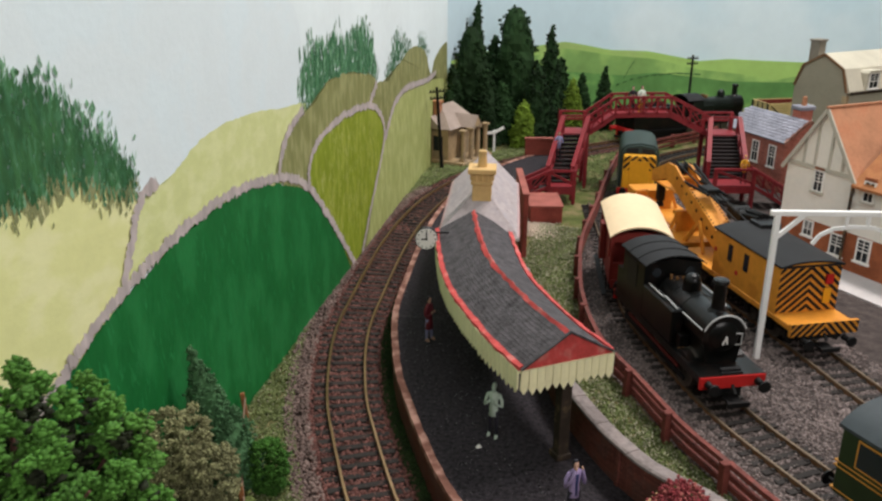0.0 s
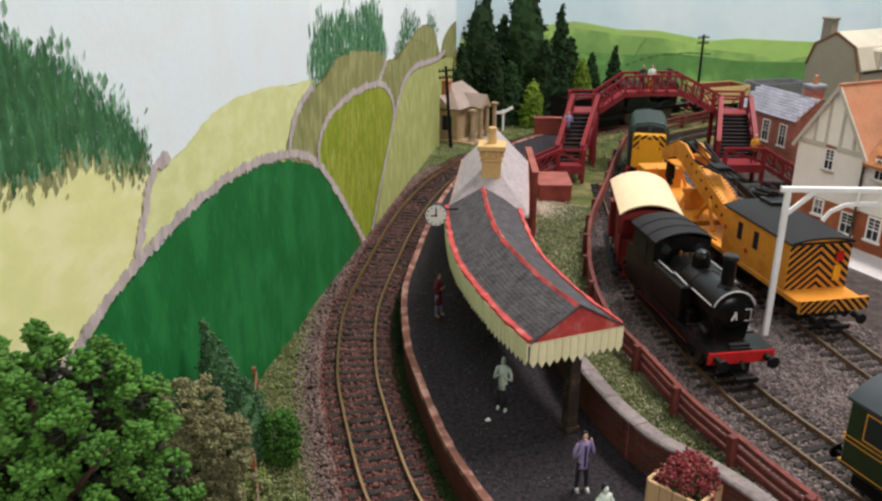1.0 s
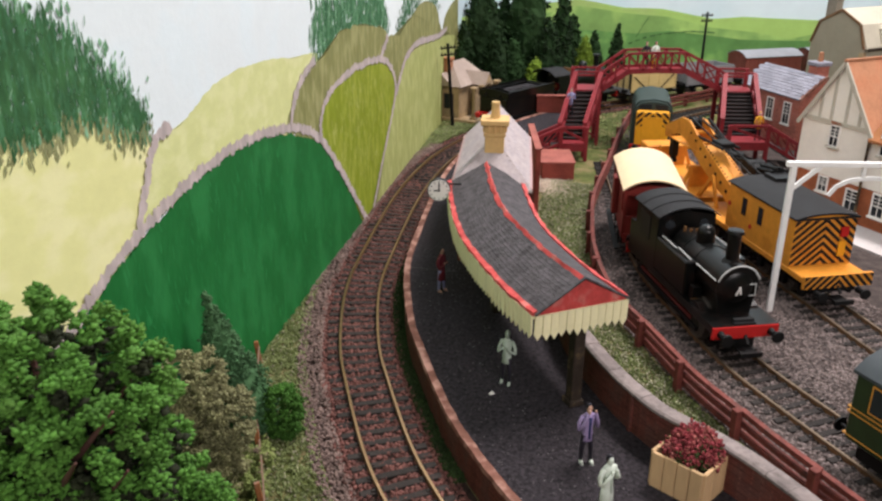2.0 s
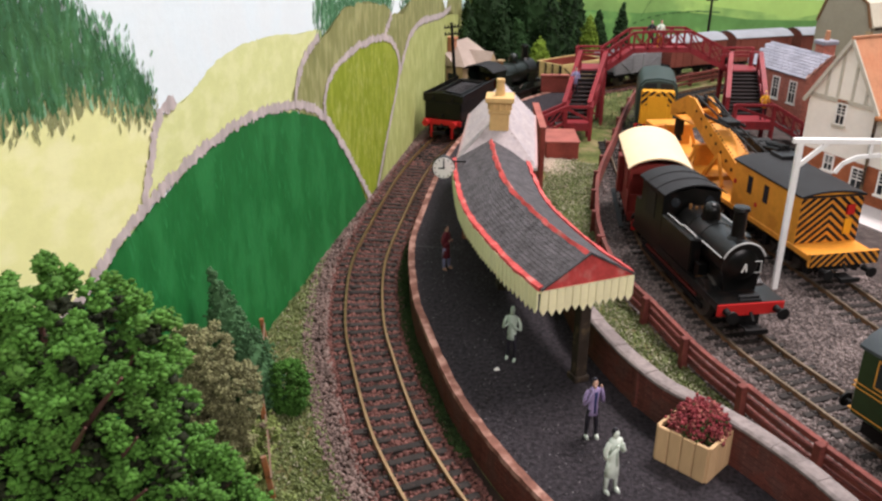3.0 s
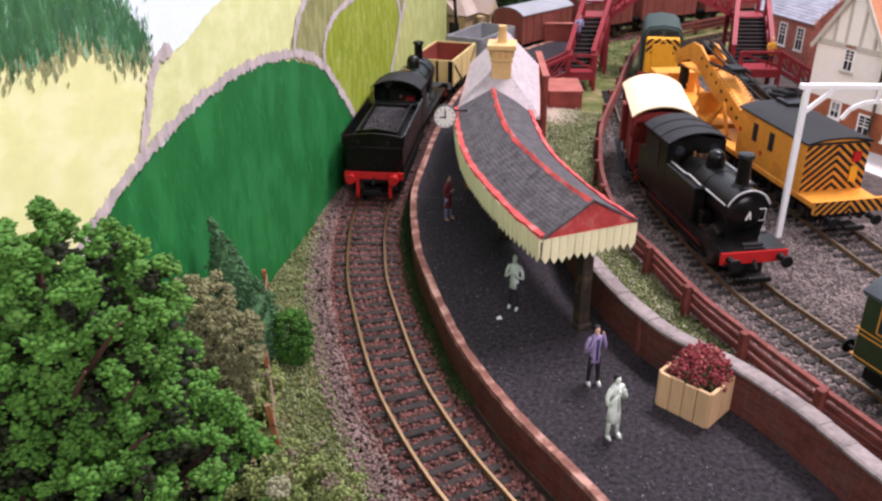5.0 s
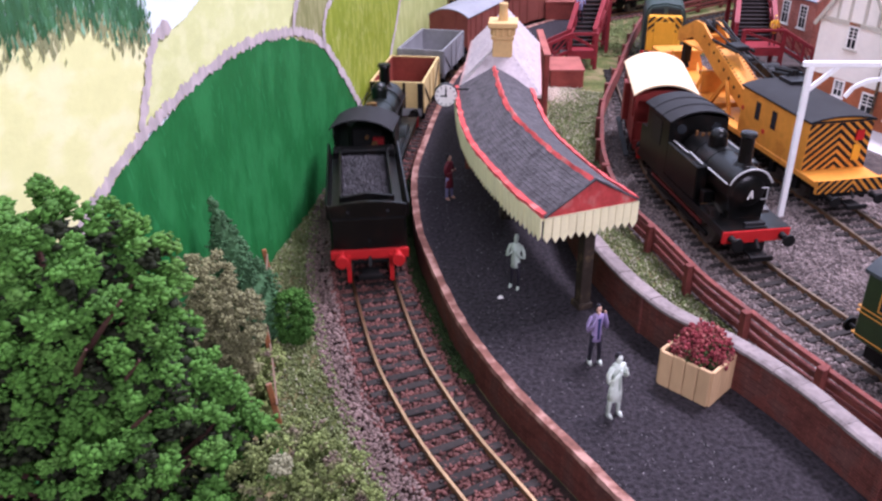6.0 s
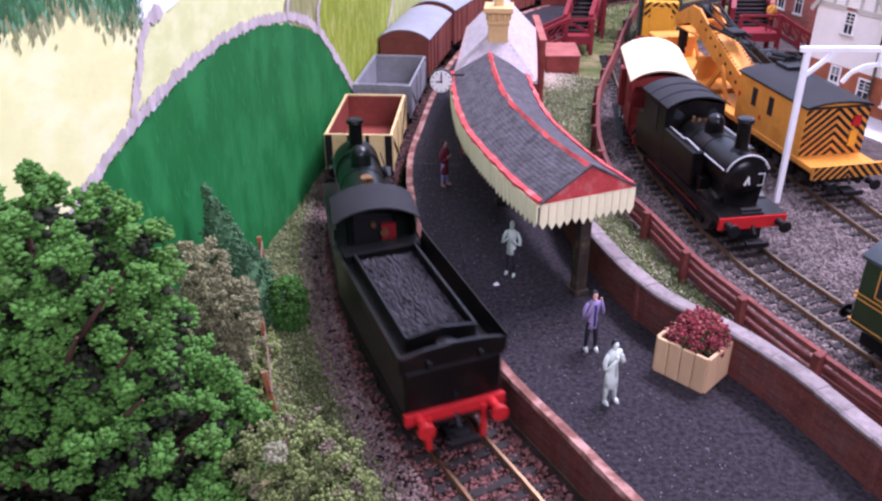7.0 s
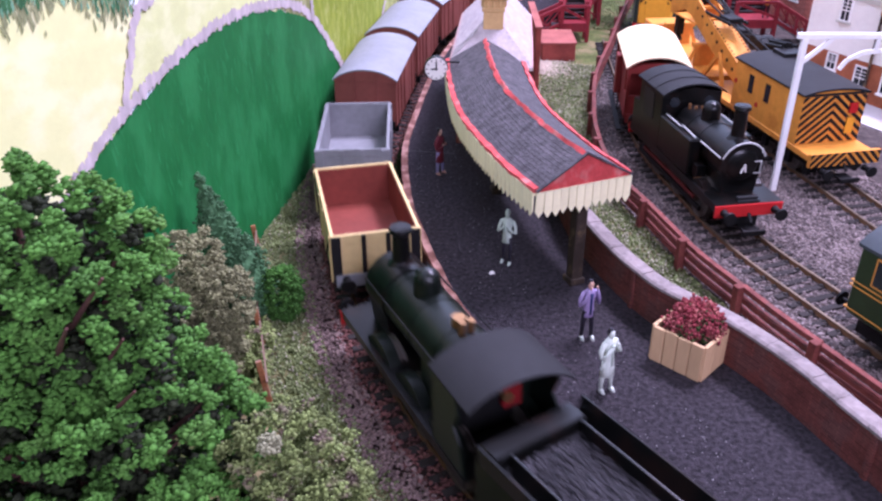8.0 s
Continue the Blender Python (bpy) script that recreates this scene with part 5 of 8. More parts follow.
def make_engine(m):
    """Tender engine; its chimney end points to -y, its cab to +y."""
    top = root("steam_locomotive", m, "dark green and black tender locomotive with grey cab roof", "locomotive")
    y0, y1 = -0.046, 0.042
    bm = bmesh.new()
    box(bm, -0.0158, 0.0158, y0, y1, 0.0185, 0.0198)
    box(bm, -0.0156, -0.0148, y0, y1, 0.0165, 0.0188)
    box(bm, 0.0148, 0.0156, y0, y1, 0.0165, 0.0188)
    part("running_plate", bm, M_LOCO, top)
    bm = bmesh.new()
    box(bm, -0.0065, 0.0065, y0 + 0.002, y1 - 0.002, 0.008, 0.0186)
    part("frames", bm, M_IRON, top)
    boiler(top, M_LOCOGREEN, -0.036, 0.026, 0.0094, 0.0335, -1, 0.013, -0.011, -0.0298, 0.0553)
    bm = bmesh.new()
    tube(bm, (0, 0.009, 0.0415), (0, 0.009, 0.0455), 0.0024, 0.002, 14)
    tube(bm, (0.0014, 0.0135, 0.042), (0.0014, 0.0135, 0.0468), 0.0011, 0.0011, 10)
    tube(bm, (-0.0014, 0.0135, 0.042), (-0.0014, 0.0135, 0.0468), 0.0011, 0.0011, 10)
    part("safety_valve", bm, M_BRASS, top, smooth=True)
    bm = bmesh.new()
    box(bm, -0.0098, 0.0098, 0.004, 0.026, 0.0198, 0.036)
    chamfer(bm, 0.0008)
    part("firebox", bm, M_LOCOGREEN, top)
    for sgn in (1, -1):
        for y, r in ((-0.018, 0.0112), (0.004, 0.0112), (0.027, 0.0112)):
            bm = bmesh.new()
            arc = [(y + r * math.cos(a), 0.0135 + r * math.sin(a)) for a in np.linspace(0.55, math.pi - 0.55, 12)]
            prism(bm, arc, sgn * 0.0102, sgn * 0.0138, axis="x")
            part("splasher", bm, M_LOCOGREEN, top)
        bm = bmesh.new()
        prism(bm, [(0.0235, 0.0198), (0.0235, 0.0425), (0.036, 0.0425), (0.0375, 0.038), (0.035, 0.032), (0.0385, 0.0285), (0.041, 0.0198)], sgn * 0.0146, sgn * 0.0154, axis="x")
        part("cab_side", bm, M_LOCOGREEN, top)
        bm = bmesh.new()
        tube(bm, (sgn * 0.0108, -0.034, 0.0375), (sgn * 0.0108, 0.022, 0.0375), 0.00028, n=6)
        part("handrail", bm, M_IRON, top)
    bm = bmesh.new()
    prism(bm, [(-0.0154, 0.0198), (0.0154, 0.0198), (0.0154, 0.0425), (0.0085, 0.046), (0, 0.0472), (-0.0085, 0.046), (-0.0154, 0.0425)], 0.0232, 0.0242)
    part("cab_front", bm, M_LOCOGREEN, top)
    for sgn in (1, -1):
        for way in (-1, 1):
            bm = bmesh.new()
            tube(bm, (sgn * 0.0088, 0.0237, 0.0405), (sgn * 0.0088, 0.0237 + way * 0.0008, 0.0405), 0.0025, n=18)
            # cab-side disc is opaque pale grey, painted for light seen through the glass
            part("spectacle_glass", bm, M_PANE if way < 0 else M_VANROOF, top, "round cab window")
    bm = bmesh.new()
    arched(bm, 0.0156, 0.0215, 0.0435, 0.0428, 0.0052, 0.0006, 14)
    part("cab_roof", bm, M_ROOFGREY, top, "curved grey cab roof", smooth=True)
    bm = bmesh.new()
    box(bm, -0.0085, 0.0085, 0.0242, 0.0275, 0.0198, 0.038)
    chamfer(bm, 0.0012)
    back = part("backhead", bm, M_IRON, top)
    bm = bmesh.new()
    box(bm, -0.0085, -0.003, 0.0275, 0.0295, 0.027, 0.034)
    part("cab_fitting", bm, material("dim_red", (0.16, 0.010, 0.010), 0.5, 0.2, 300, 0.1, 0.0001), back, "red cab fitting")
    bm = bmesh.new()
    tube(bm, (-0.004, 0.0275, 0.031), (-0.004, 0.0305, 0.031), 0.0016, n=12)
    tube(bm, (0, 0.0275, 0.034), (0, 0.0295, 0.034), 0.0010, n=12)
    part("gauge", bm, M_BRASS, back)
    bm = bmesh.new()
    box(bm, -0.0160, 0.0160, y0 - 0.0006, y0 + 0.0006, 0.0138, 0.0192)
    part("buffer_beam", bm, M_BEAM, top)
    buffers(top, y0, -1)
    return top, [(wheelset(top, y, 0.0098), 0.0098) for y in (-0.018, 0.004, 0.027)]


def make_tank_engine(m):
    """Side tank engine, chimney end at +y; the beam is at y = 0."""
    top = root("tank_locomotive", m, "black side tank locomotive with grey lining and red buffer beam", "locomotive")
    L = 0.101
    bm = bmesh.new()
    box(bm, -0.0150, 0.0150, -L, 0, 0.0186, 0.0198)
    box(bm, -0.0150, -0.0142, -L, 0, 0.0164, 0.0188)
    box(bm, 0.0142, 0.0150, -L, 0, 0.0164, 0.0188)
    part("running_plate", bm, M_LOCO, top)
    bm = bmesh.new()
    box(bm, -0.0066, 0.0066, -L + 0.003, -0.003, 0.0075, 0.0187)
    for sgn in (1, -1):
        box(bm, sgn * 0.0128 - 0.0006, sgn * 0.0128 + 0.0006, -L + 0.012, -0.018, 0.0085, 0.0105)
    part("frames", bm, M_IRON, top)
    bm = bmesh.new()
    for sgn in (1, -1):
        box(bm, sgn * 0.0131 - 0.0004, sgn * 0.0131 + 0.0004, -L + 0.018, -0.024, 0.0118, 0.0134)
    part("coupling_rod", bm, material("dull_red", (0.09, 0.014, 0.012), 0.6, 0.3, 300, 0.1, 0.0001), top, "dull red coupling rods")
    boiler(top, M_LOCO, -0.062, -0.012, 0.0092, 0.0325, 1, 0.013, -0.045, -0.0195, 0.0562)
    for sgn in (1, -1):
        bm = bmesh.new()
        box(bm, sgn * 0.0120 - 0.0028, sgn * 0.0120 + 0.0028, -0.066, -0.032, 0.0198, 0.0365)
        chamfer(bm, 0.0006)
        tank = part("side_tank", bm, M_LOCO, top)
        bm = bmesh.new()
        tube(bm, (sgn * 0.0126, -0.064, 0.0372), (sgn * 0.0126, -0.048, 0.0372), 0.00035, n=6)
        tube(bm, (sgn * 0.0126, -0.048, 0.0372), (sgn * 0.0120, -0.046, 0.0378), 0.00035, n=6)
        tube(bm, (sgn * 0.0120, -0.046, 0.0378), (sgn * 0.0120, -0.033, 0.0372), 0.00035, n=6)
        part("tank_rail", bm, M_LINING, tank, "pale grey rail along the tank top")
        bm = bmesh.new()
        tube(bm, (sgn * 0.0103, -0.031, 0.0362), (sgn * 0.0103, -0.012, 0.0362), 0.00035, n=6)
        part("handrail", bm, M_LINING, top, "pale grey handrail")
        bm = bmesh.new()
        arc = [(-0.021 + 0.009 * math.cos(a), 0.0125 + 0.0098 * math.sin(a)) for a in np.linspace(0.8, math.pi - 0.8, 10)]
        prism(bm, arc, sgn * 0.0098, sgn * 0.0136, axis="x")
        box(bm, sgn * 0.0105 - 0.0022, sgn * 0.0105 + 0.0022, -0.0305, -0.026, 0.0198, 0.0265)
        part("sand_box", bm, M_LOCO, top)
        bm = bmesh.new()
        box(bm, sgn * 0.012 - 0.0015, sgn * 0.012 + 0.0015, -0.0262, -0.024, 0.0198, 0.0212)
        part("oil_pot", bm, M_BRASS, top)
        bm = bmesh.new()
        side = [(-0.0985, 0.0198), (-0.0985, 0.0340), (-0.092, 0.0345), (-0.092, 0.0465), (-0.0655, 0.0465), (-0.0655, 0.0198)]
        prism(bm, side, sgn * 0.0142, sgn * 0.0149, axis="x")
        cab = part("cab_side", bm, M_LOCO, top)
        bm = bmesh.new()
        box(bm, sgn * 0.0149 - 0.0003, sgn * 0.0149 + 0.0003, -0.086, -0.074, 0.031, 0.044)
        part("cab_opening", bm, M_BLACK, cab, "dark open cab doorway")
    for y in (-0.0655, -0.092):
        bm = bmesh.new()
        prism(bm, [(-0.0146, 0.0198), (0.0146, 0.0198), (0.0146, 0.0463), (0, 0.0492), (-0.0146, 0.0463)], y - 0.0004, y + 0.0004)
        sheet = part("cab_sheet", bm, M_LOCO, top)
        for sgn in (1, -1):
            bm = bmesh.new()
            tube(bm, (sgn * 0.0088, y - 0.0007, 0.0423), (sgn * 0.0088, y + 0.0008, 0.0423), 0.0024, n=16)
            part("cab_window", bm, M_PANE, sheet)
    bm = bmesh.new()
    box(bm, -0.0142, 0.0142, -L + 0.0005, -0.0925, 0.0198, 0.0335)
    part("bunker", bm, M_LOCO, top)
    bm = bmesh.new()
    arched(bm, 0.0158, -0.0945, -0.0625, 0.0470, 0.0046, 0.0007, 14)
    roof = part("cab_roof", bm, M_ROOFGREY, top, "arched dark grey cab roof", smooth=True)
    for y in (-0.073, -0.084):
        bm = bmesh.new()
        arched(bm, 0.0159, y - 0.0004, y + 0.0004, 0.0473, 0.0047, 0.0007, 14)
        part("roof_rib", bm, M_ROOFGREY, roof)
    bm = bmesh.new()
    for x in (-0.0016, 0.0016):
        tube(bm, (x, -0.057, 0.041), (x, -0.057, 0.0427), 0.0009, 0.0007, 10)
    tube(bm, (0.0035, -0.0595, 0.0385), (0.0035, -0.0595, 0.0432), 0.0009, 0.0007, 10)
    part("safety_valve", bm, M_BRASS, top, "small brass safety valves", smooth=True)
    bm = bmesh.new()
    ring = [(0.0102 * math.cos(a), 0.0325 + 0.0102 * math.sin(a)) for a in np.linspace(0.35, math.pi - 0.35, 16)]
    for (xa, za), (xb, zb) in zip(ring, ring[1:]):
        tube(bm, (xa, -0.0108, za), (xb, -0.0108, zb), 0.0004, n=6)
    part("front_handrail", bm, M_LINING, top, "pale curved handrail over the smokebox")
    bm = bmesh.new()
    bar(bm, (0.0014, -0.0092, 0.0297), (-0.0001, -0.0092, 0.0332), 0.0006, 0.0006)
    bar(bm, (-0.0001, -0.0092, 0.0335), (-0.0007, -0.0092, 0.0300), 0.0006, 0.0006)
    part("door_dart", bm, M_WHITE, top, "white smokebox door handle")
    bm = bmesh.new()
    for a, b in (((-0.0045, 0.0345), (-0.0075, 0.0345)), ((-0.0075, 0.0345), (-0.0075, 0.0292)), ((-0.0075, 0.0292), (-0.0048, 0.0292))):
        tube(bm, (a[0], -0.0095, a[1]), (b[0], -0.0095, b[1]), 0.00025, n=6)
    part("lamp_bracket", bm, M_LINING, top)
    bm = bmesh.new()
    box(bm, -0.0045, 0.0045, -0.0038, -0.0018, 0.0198, 0.0218)
    box(bm, -0.0050, 0.0050, -0.0016, -0.0008, 0.0198, 0.0206)
    part("footstep", bm, M_ROOFGREY, top)
    bm = bmesh.new()
    box(bm, -0.0152, 0.0152, -0.0008, 0.0006, 0.0140, 0.0196)
    chamfer(bm, 0.0002)
    part("buffer_beam", bm, M_BEAM, top, "bright red buffer beam")
    buffers(top, 0.0006, 1, 0.0166, M_IRON)
    bm = bmesh.new()
    box(bm, -0.0150, 0.0150, -L - 0.0006, -L + 0.0006, 0.0140, 0.0196)
    part("buffer_beam", bm, M_BEAM, top)
    for y in (-0.024, -0.048, -0.072):
        wheelset(top, y, 0.0092)
    return top


def make_brake_van(m):
    top = root("brake_van", m, "maroon brake van with arched cream roof", "brake van")
    L, W = 0.066, 0.0325
    chassis(top, L, W, M_MAROON)
    bm = bmesh.new()
    box(bm, -W / 2, W / 2, -L / 2 + 0.011, L / 2 - 0.011, 0.016, 0.0435)
    part("body", bm, M_MAROON, top)
    for way in (1, -1):
        bm = bmesh.new()
        box(bm, -W / 2, W / 2, way * (L / 2 - 0.0006) - 0.0006, way * (L / 2 - 0.0006) + 0.0006, 0.016, 0.0285)
        for sgn in (1, -1):
            box(bm, sgn * (W / 2 - 0.0008) - 0.0008, sgn * (W / 2 - 0.0008) + 0.0008, way * (L / 2 - 0.0008) - 0.0008, way * (L / 2 - 0.0008) + 0.0008, 0.016, 0.0440)
            box(bm, sgn * (W / 2 - 0.0004) - 0.0004, sgn * (W / 2 - 0.0004) + 0.0004, way * (L / 2 - 0.006) - 0.0055, way * (L / 2 - 0.006) + 0.0055, 0.016, 0.0285)
        pts = [(W / 2 * math.sin(a) / math.sin(0.9), 0.0420 + 0.0045 * (math.cos(a) - math.cos(0.9)) / (1 - math.cos(0.9))) for a in np.linspace(-0.9, 0.9, 11)]
        prism(bm, [(W / 2, 0.0405)] + pts[::-1] + [(-W / 2, 0.0405)], way * (L / 2 - 0.0002), way * (L / 2 - 0.0014))
        part("veranda", bm, M_MAROON, top, "open maroon veranda")
    for sgn in (1, -1):
        bm = bmesh.new()
        box(bm, sgn * (W / 2 + 0.0018) - 0.0014, sgn * (W / 2 + 0.0018) + 0.0014, -L / 2, L / 2, 0.0088, 0.0096)
        for y in (-0.024, 0, 0.024):
            box(bm, sgn * (W / 2 + 0.0004) - 0.0003, sgn * (W / 2 + 0.0004) + 0.0003, y - 0.0006, y + 0.0006, 0.009, 0.017)
        part("footboard", bm, M_IRON, top)
        bm = bmesh.new()
        box(bm, sgn * (W / 2 + 0.0016) - 0.0016, sgn * (W / 2 + 0.0016) + 0.0016, -0.004, 0.004, 0.020, 0.042)
        chamfer(bm, 0.0004)
        part("lookout", bm, M_MAROON, top)
    bm = bmesh.new()
    arched(bm, W / 2 + 0.001, -L / 2 - 0.001, L / 2 + 0.001, 0.0440, 0.0062, 0.0008, 14)
    part("roof", bm, M_CREAMROOF, top, "arched cream roof", smooth=True)
    return top


def make_crane(m):
    """Breakdown crane; chevron end at y = 0, jib reaching to -y."""
    top = root("breakdown_crane", m, "orange rail breakdown crane with chevron end and dark roof", "rail crane")
    bm = bmesh.new()
    box(bm, -0.0175, 0.0175, -0.1, 0.0165, 0.0165, 0.0195)
    chamfer(bm, 0.0003)
    deck = part("deck", bm, M_ORANGE, top)
    bm = bmesh.new()
    box(bm, -0.0185, 0.0185, 0.0150, 0.0168, 0.0145, 0.0212)
    front = part("end_panel", bm, M_ORANGE, top)
    chevrons("chevron_band", 0.0366, 0.0064, 0.0040, pose(0, 0.0169, 0.0147), front)
    bm = bmesh.new()
    box(bm, -0.012, 0.012, -0.095, 0.014, 0.011, 0.0165)
    for y in (-0.085, -0.065, -0.03, -0.008, 0.008):
        for sgn in (1, -1):
            box(bm, sgn * 0.0128 - 0.001, sgn * 0.0128 + 0.001, y - 0.002, y + 0.002, 0.0075, 0.013)
    part("underframe", bm, M_IRON, top)
    for y in (-0.085, -0.065, -0.03, -0.008):
        wheelset(top, y, 0.0062)
    buffers(top, 0.0168, 1, 0.0125, M_IRON)
    bm = bmesh.new()
    box(bm, -0.0171, 0.0171, -0.063, 0, 0.0195, 0.0440)
    prism(bm, [(-0.0171, 0.0438), (-0.0171, 0.0446), (0, 0.0468), (0.0171, 0.0446), (0.0171, 0.0438)], -0.063, 0)
    house = part("engine_house", bm, M_ORANGE, top, "orange engine house")
    chevrons("chevron_band", 0.0338, 0.0235, 0.0041, pose(0, 0.0001, 0.0200), house, slope=0.85)
    bm = bmesh.new()
    box(bm, -0.0177, 0.0177, -0.065, 0.0012, 0.0441, 0.0449)
    arched(bm, 0.0177, -0.065, 0.0012, 0.0450, 0.0024, 0.0009, 10)
    part("roof", bm, M_ROOFGREY, house, "shallow arched dark grey roof", smooth=True)
    for sgn in (1, -1):
        for y in (-0.046, -0.030):
            bm = bmesh.new()
            box(bm, sgn * 0.0171 - 0.0003, sgn * 0.0171 + 0.0003, y - 0.0022, y + 0.0022, 0.0310, 0.0405)
            part("window", bm, M_PANE, house, "dark narrow side window")
        for y, z in ((-0.038, 0.027), (-0.061, 0.033)):
            bm = bmesh.new()
            tube(bm, (sgn * 0.0170, y, z), (sgn * 0.0174, y, z), 0.0013, n=14)
            part("emblem", bm, M_BEAM, house, "small red round emblem")
    bm = bmesh.new()
    box(bm, -0.0125, -0.0085, 0.0, 0.0014, 0.0345, 0.0395)
    part("lamp_box", bm, M_BEAM, house, "red lamp box")
    bm = bmesh.new()
    box(bm, -0.0125, -0.0085, 0.0004, 0.0009, 0.0240, 0.0320)
    part("plate", bm, M_YELLOW, house)
    bm = bmesh.new()
    box(bm, -0.0145, -0.002, -0.062, -0.050, 0.0466, 0.0493)
    part("roof_hatch", bm, M_BLACK, house, "dark open roof hatch")
    # jib
    for sgn in (1, -1):
        bm = bmesh.new()
        x = sgn * 0.0055
        prism(bm, [(-0.068, 0.0200), (-0.068, 0.0310), (-0.118, 0.0500), (-0.140, 0.0610), (-0.150, 0.0610), (-0.172, 0.0510), (-0.172, 0.0430), (-0.152, 0.0500), (-0.142, 0.0480), (-0.118, 0.0370)], x - 0.0006, x + 0.0006, axis="x")
        side = part("jib_side", bm, M_ORANGE, top, "riveted orange jib plate")
        for k in range(9):
            bm = bmesh.new()
            y = -0.078 - 0.0072 * k
            z = 0.0278 + 0.0033 * k
            tube(bm, (x - sgn * 0.0006, y, z), (x + sgn * 0.0009, y, z), 0.0012 - 0.00004 * k, n=10)
            part("lightening_hole", bm, M_IRON, side)
    for k in range(6):
        y, z = -0.080 - 0.011 * k, 0.0305 + 0.0048 * k
        bm = bmesh.new()
        box(bm, -0.0055, 0.0055, y - 0.001, y + 0.001, z - 0.0008, z + 0.0008)
        part("jib_brace", bm, M_ORANGE, top)
    bm = bmesh.new()
    prism(bm, [(-0.0705, 0.0312), (-0.0705, 0.0320), (-0.118, 0.0506), (-0.118, 0.0498)], -0.0062, 0.0062, axis="x")
    plate = part("jib_top_plate", bm, M_ORANGE, top, "riveted orange top plate of the jib")
    for sgn in (1, -1):
        for k in range(16):
            bm = bmesh.new()
            y, z = -0.074 - 0.0028 * k, 0.0334 + 0.0011 * k
            tube(bm, (sgn * 0.0050, y, z - 0.0006), (sgn * 0.0050, y, z + 0.0004), 0.0005, n=6)
            part("rivet", bm, M_IRON, plate)
    bm = bmesh.new()
    box(bm, -0.0062, 0.0062, -0.172, -0.118, 0.0, 0.0008, pose(0, 0, 0.0440))
    part("jib_foot_plate", bm, M_ORANGE, top)
    bm = bmesh.new()
    for y, z, r in ((-0.168, 0.046, 0.0035), (-0.146, 0.0575, 0.004)):
        tube(bm, (-0.004, y, z), (0.004, y, z), r, n=18)
    box(bm, -0.0022, 0.0022, -0.171, -0.166, 0.030, 0.044)
    tube(bm, (0, -0.1685, 0.026), (0, -0.1685, 0.031), 0.003, 0.0015, 12)
    part("hook_block", bm, M_IRON, top, "black hook block and sheaves", smooth=True)
    for xx in (-0.0030, 0.0030):
        bm = bmesh.new()
        tube(bm, (xx, -0.146, 0.0625), (xx, -0.066, 0.0465), 0.0006, n=8)
        part("derrick_rope", bm, M_IRON, top, "black hoisting rope")
    bm = bmesh.new()
    box(bm, -0.0045, 0.0045, -0.112, -0.100, 0.0530, 0.0560)
    box(bm, -0.0060, -0.0048, -0.128, -0.096, 0.0530, 0.0548)
    box(bm, 0.0048, 0.0060, -0.128, -0.096, 0.0530, 0.0548)
    chamfer(bm, 0.0004)
    part("pulley_frame", bm, M_IRON, top, "black pulley frame over the jib")
    for xx in (-0.0085, -0.0115):
        bm = bmesh.new()
        tube(bm, (xx, -0.148, 0.060), (xx, -0.105, 0.0455), 0.0009, n=8)
        tube(bm, (xx, -0.105, 0.0455), (xx, -0.060, 0.0515), 0.0007, n=8)
        part("jib_cable", bm, M_IRON, top)
    bm = bmesh.new()
    box(bm, -0.0145, -0.0065, -0.118, -0.104, 0.0435, 0.0480)
    chamfer(bm, 0.0008)
    for k in range(4):
        tube(bm, (-0.006 - 0.003 * k, -0.076, 0.0475), (-0.006 - 0.003 * k, -0.060, 0.0500), 0.0010, n=10)
    for y in (-0.078, -0.086):
        tube(bm, (-0.004, y, 0.0455), (-0.0155, y, 0.0455), 0.0040, n=18)
    part("winding_gear", bm, M_IRON, top, "black winding gear and pulleys", smooth=True)
    for sgn in (1, -1):
        for ya, yb in ((-0.088, -0.100), (-0.112, -0.100)):
            bm = bmesh.new()
            bar(bm, (sgn * 0.009, ya, 0.0195), (sgn * 0.007, yb, 0.036), 0.0018, 0.0022)
            part("a_frame", bm, M_ORANGE, top)
    return top


def make_runner(m):
    top = root("match_wagon", m, "flat orange match wagon under the crane jib", "wagon")
    chassis(top, 0.104, 0.0335, M_ORANGE)
    bm = bmesh.new()
    box(bm, -0.017, 0.017, -0.053, 0.053, 0.0165, 0.0200)
    chamfer(bm, 0.0003)
    part("deck", bm, M_ORANGE, top)
    for y in (-0.020, 0.030):
        bm = bmesh.new()
        box(bm, -0.008, 0.008, y - 0.0012, y + 0.0012, 0.0200, 0.0325)
        box(bm, -0.010, 0.010, y - 0.002, y + 0.002, 0.0315, 0.0340)
        bar(bm, (-0.008, y, 0.031), (-0.012, y, 0.020), 0.0018, 0.0018)
        bar(bm, (0.008, y, 0.031), (0.012, y, 0.020), 0.0018, 0.0018)
        part("jib_rest", bm, M_ORANGE, top)
    bm = bmesh.new()
    box(bm, -0.014, 0.014, -0.050, -0.034, 0.0200, 0.0300)
    chamfer(bm, 0.0006)
    part("tool_chest", bm, M_ORANGE, top)
    return top


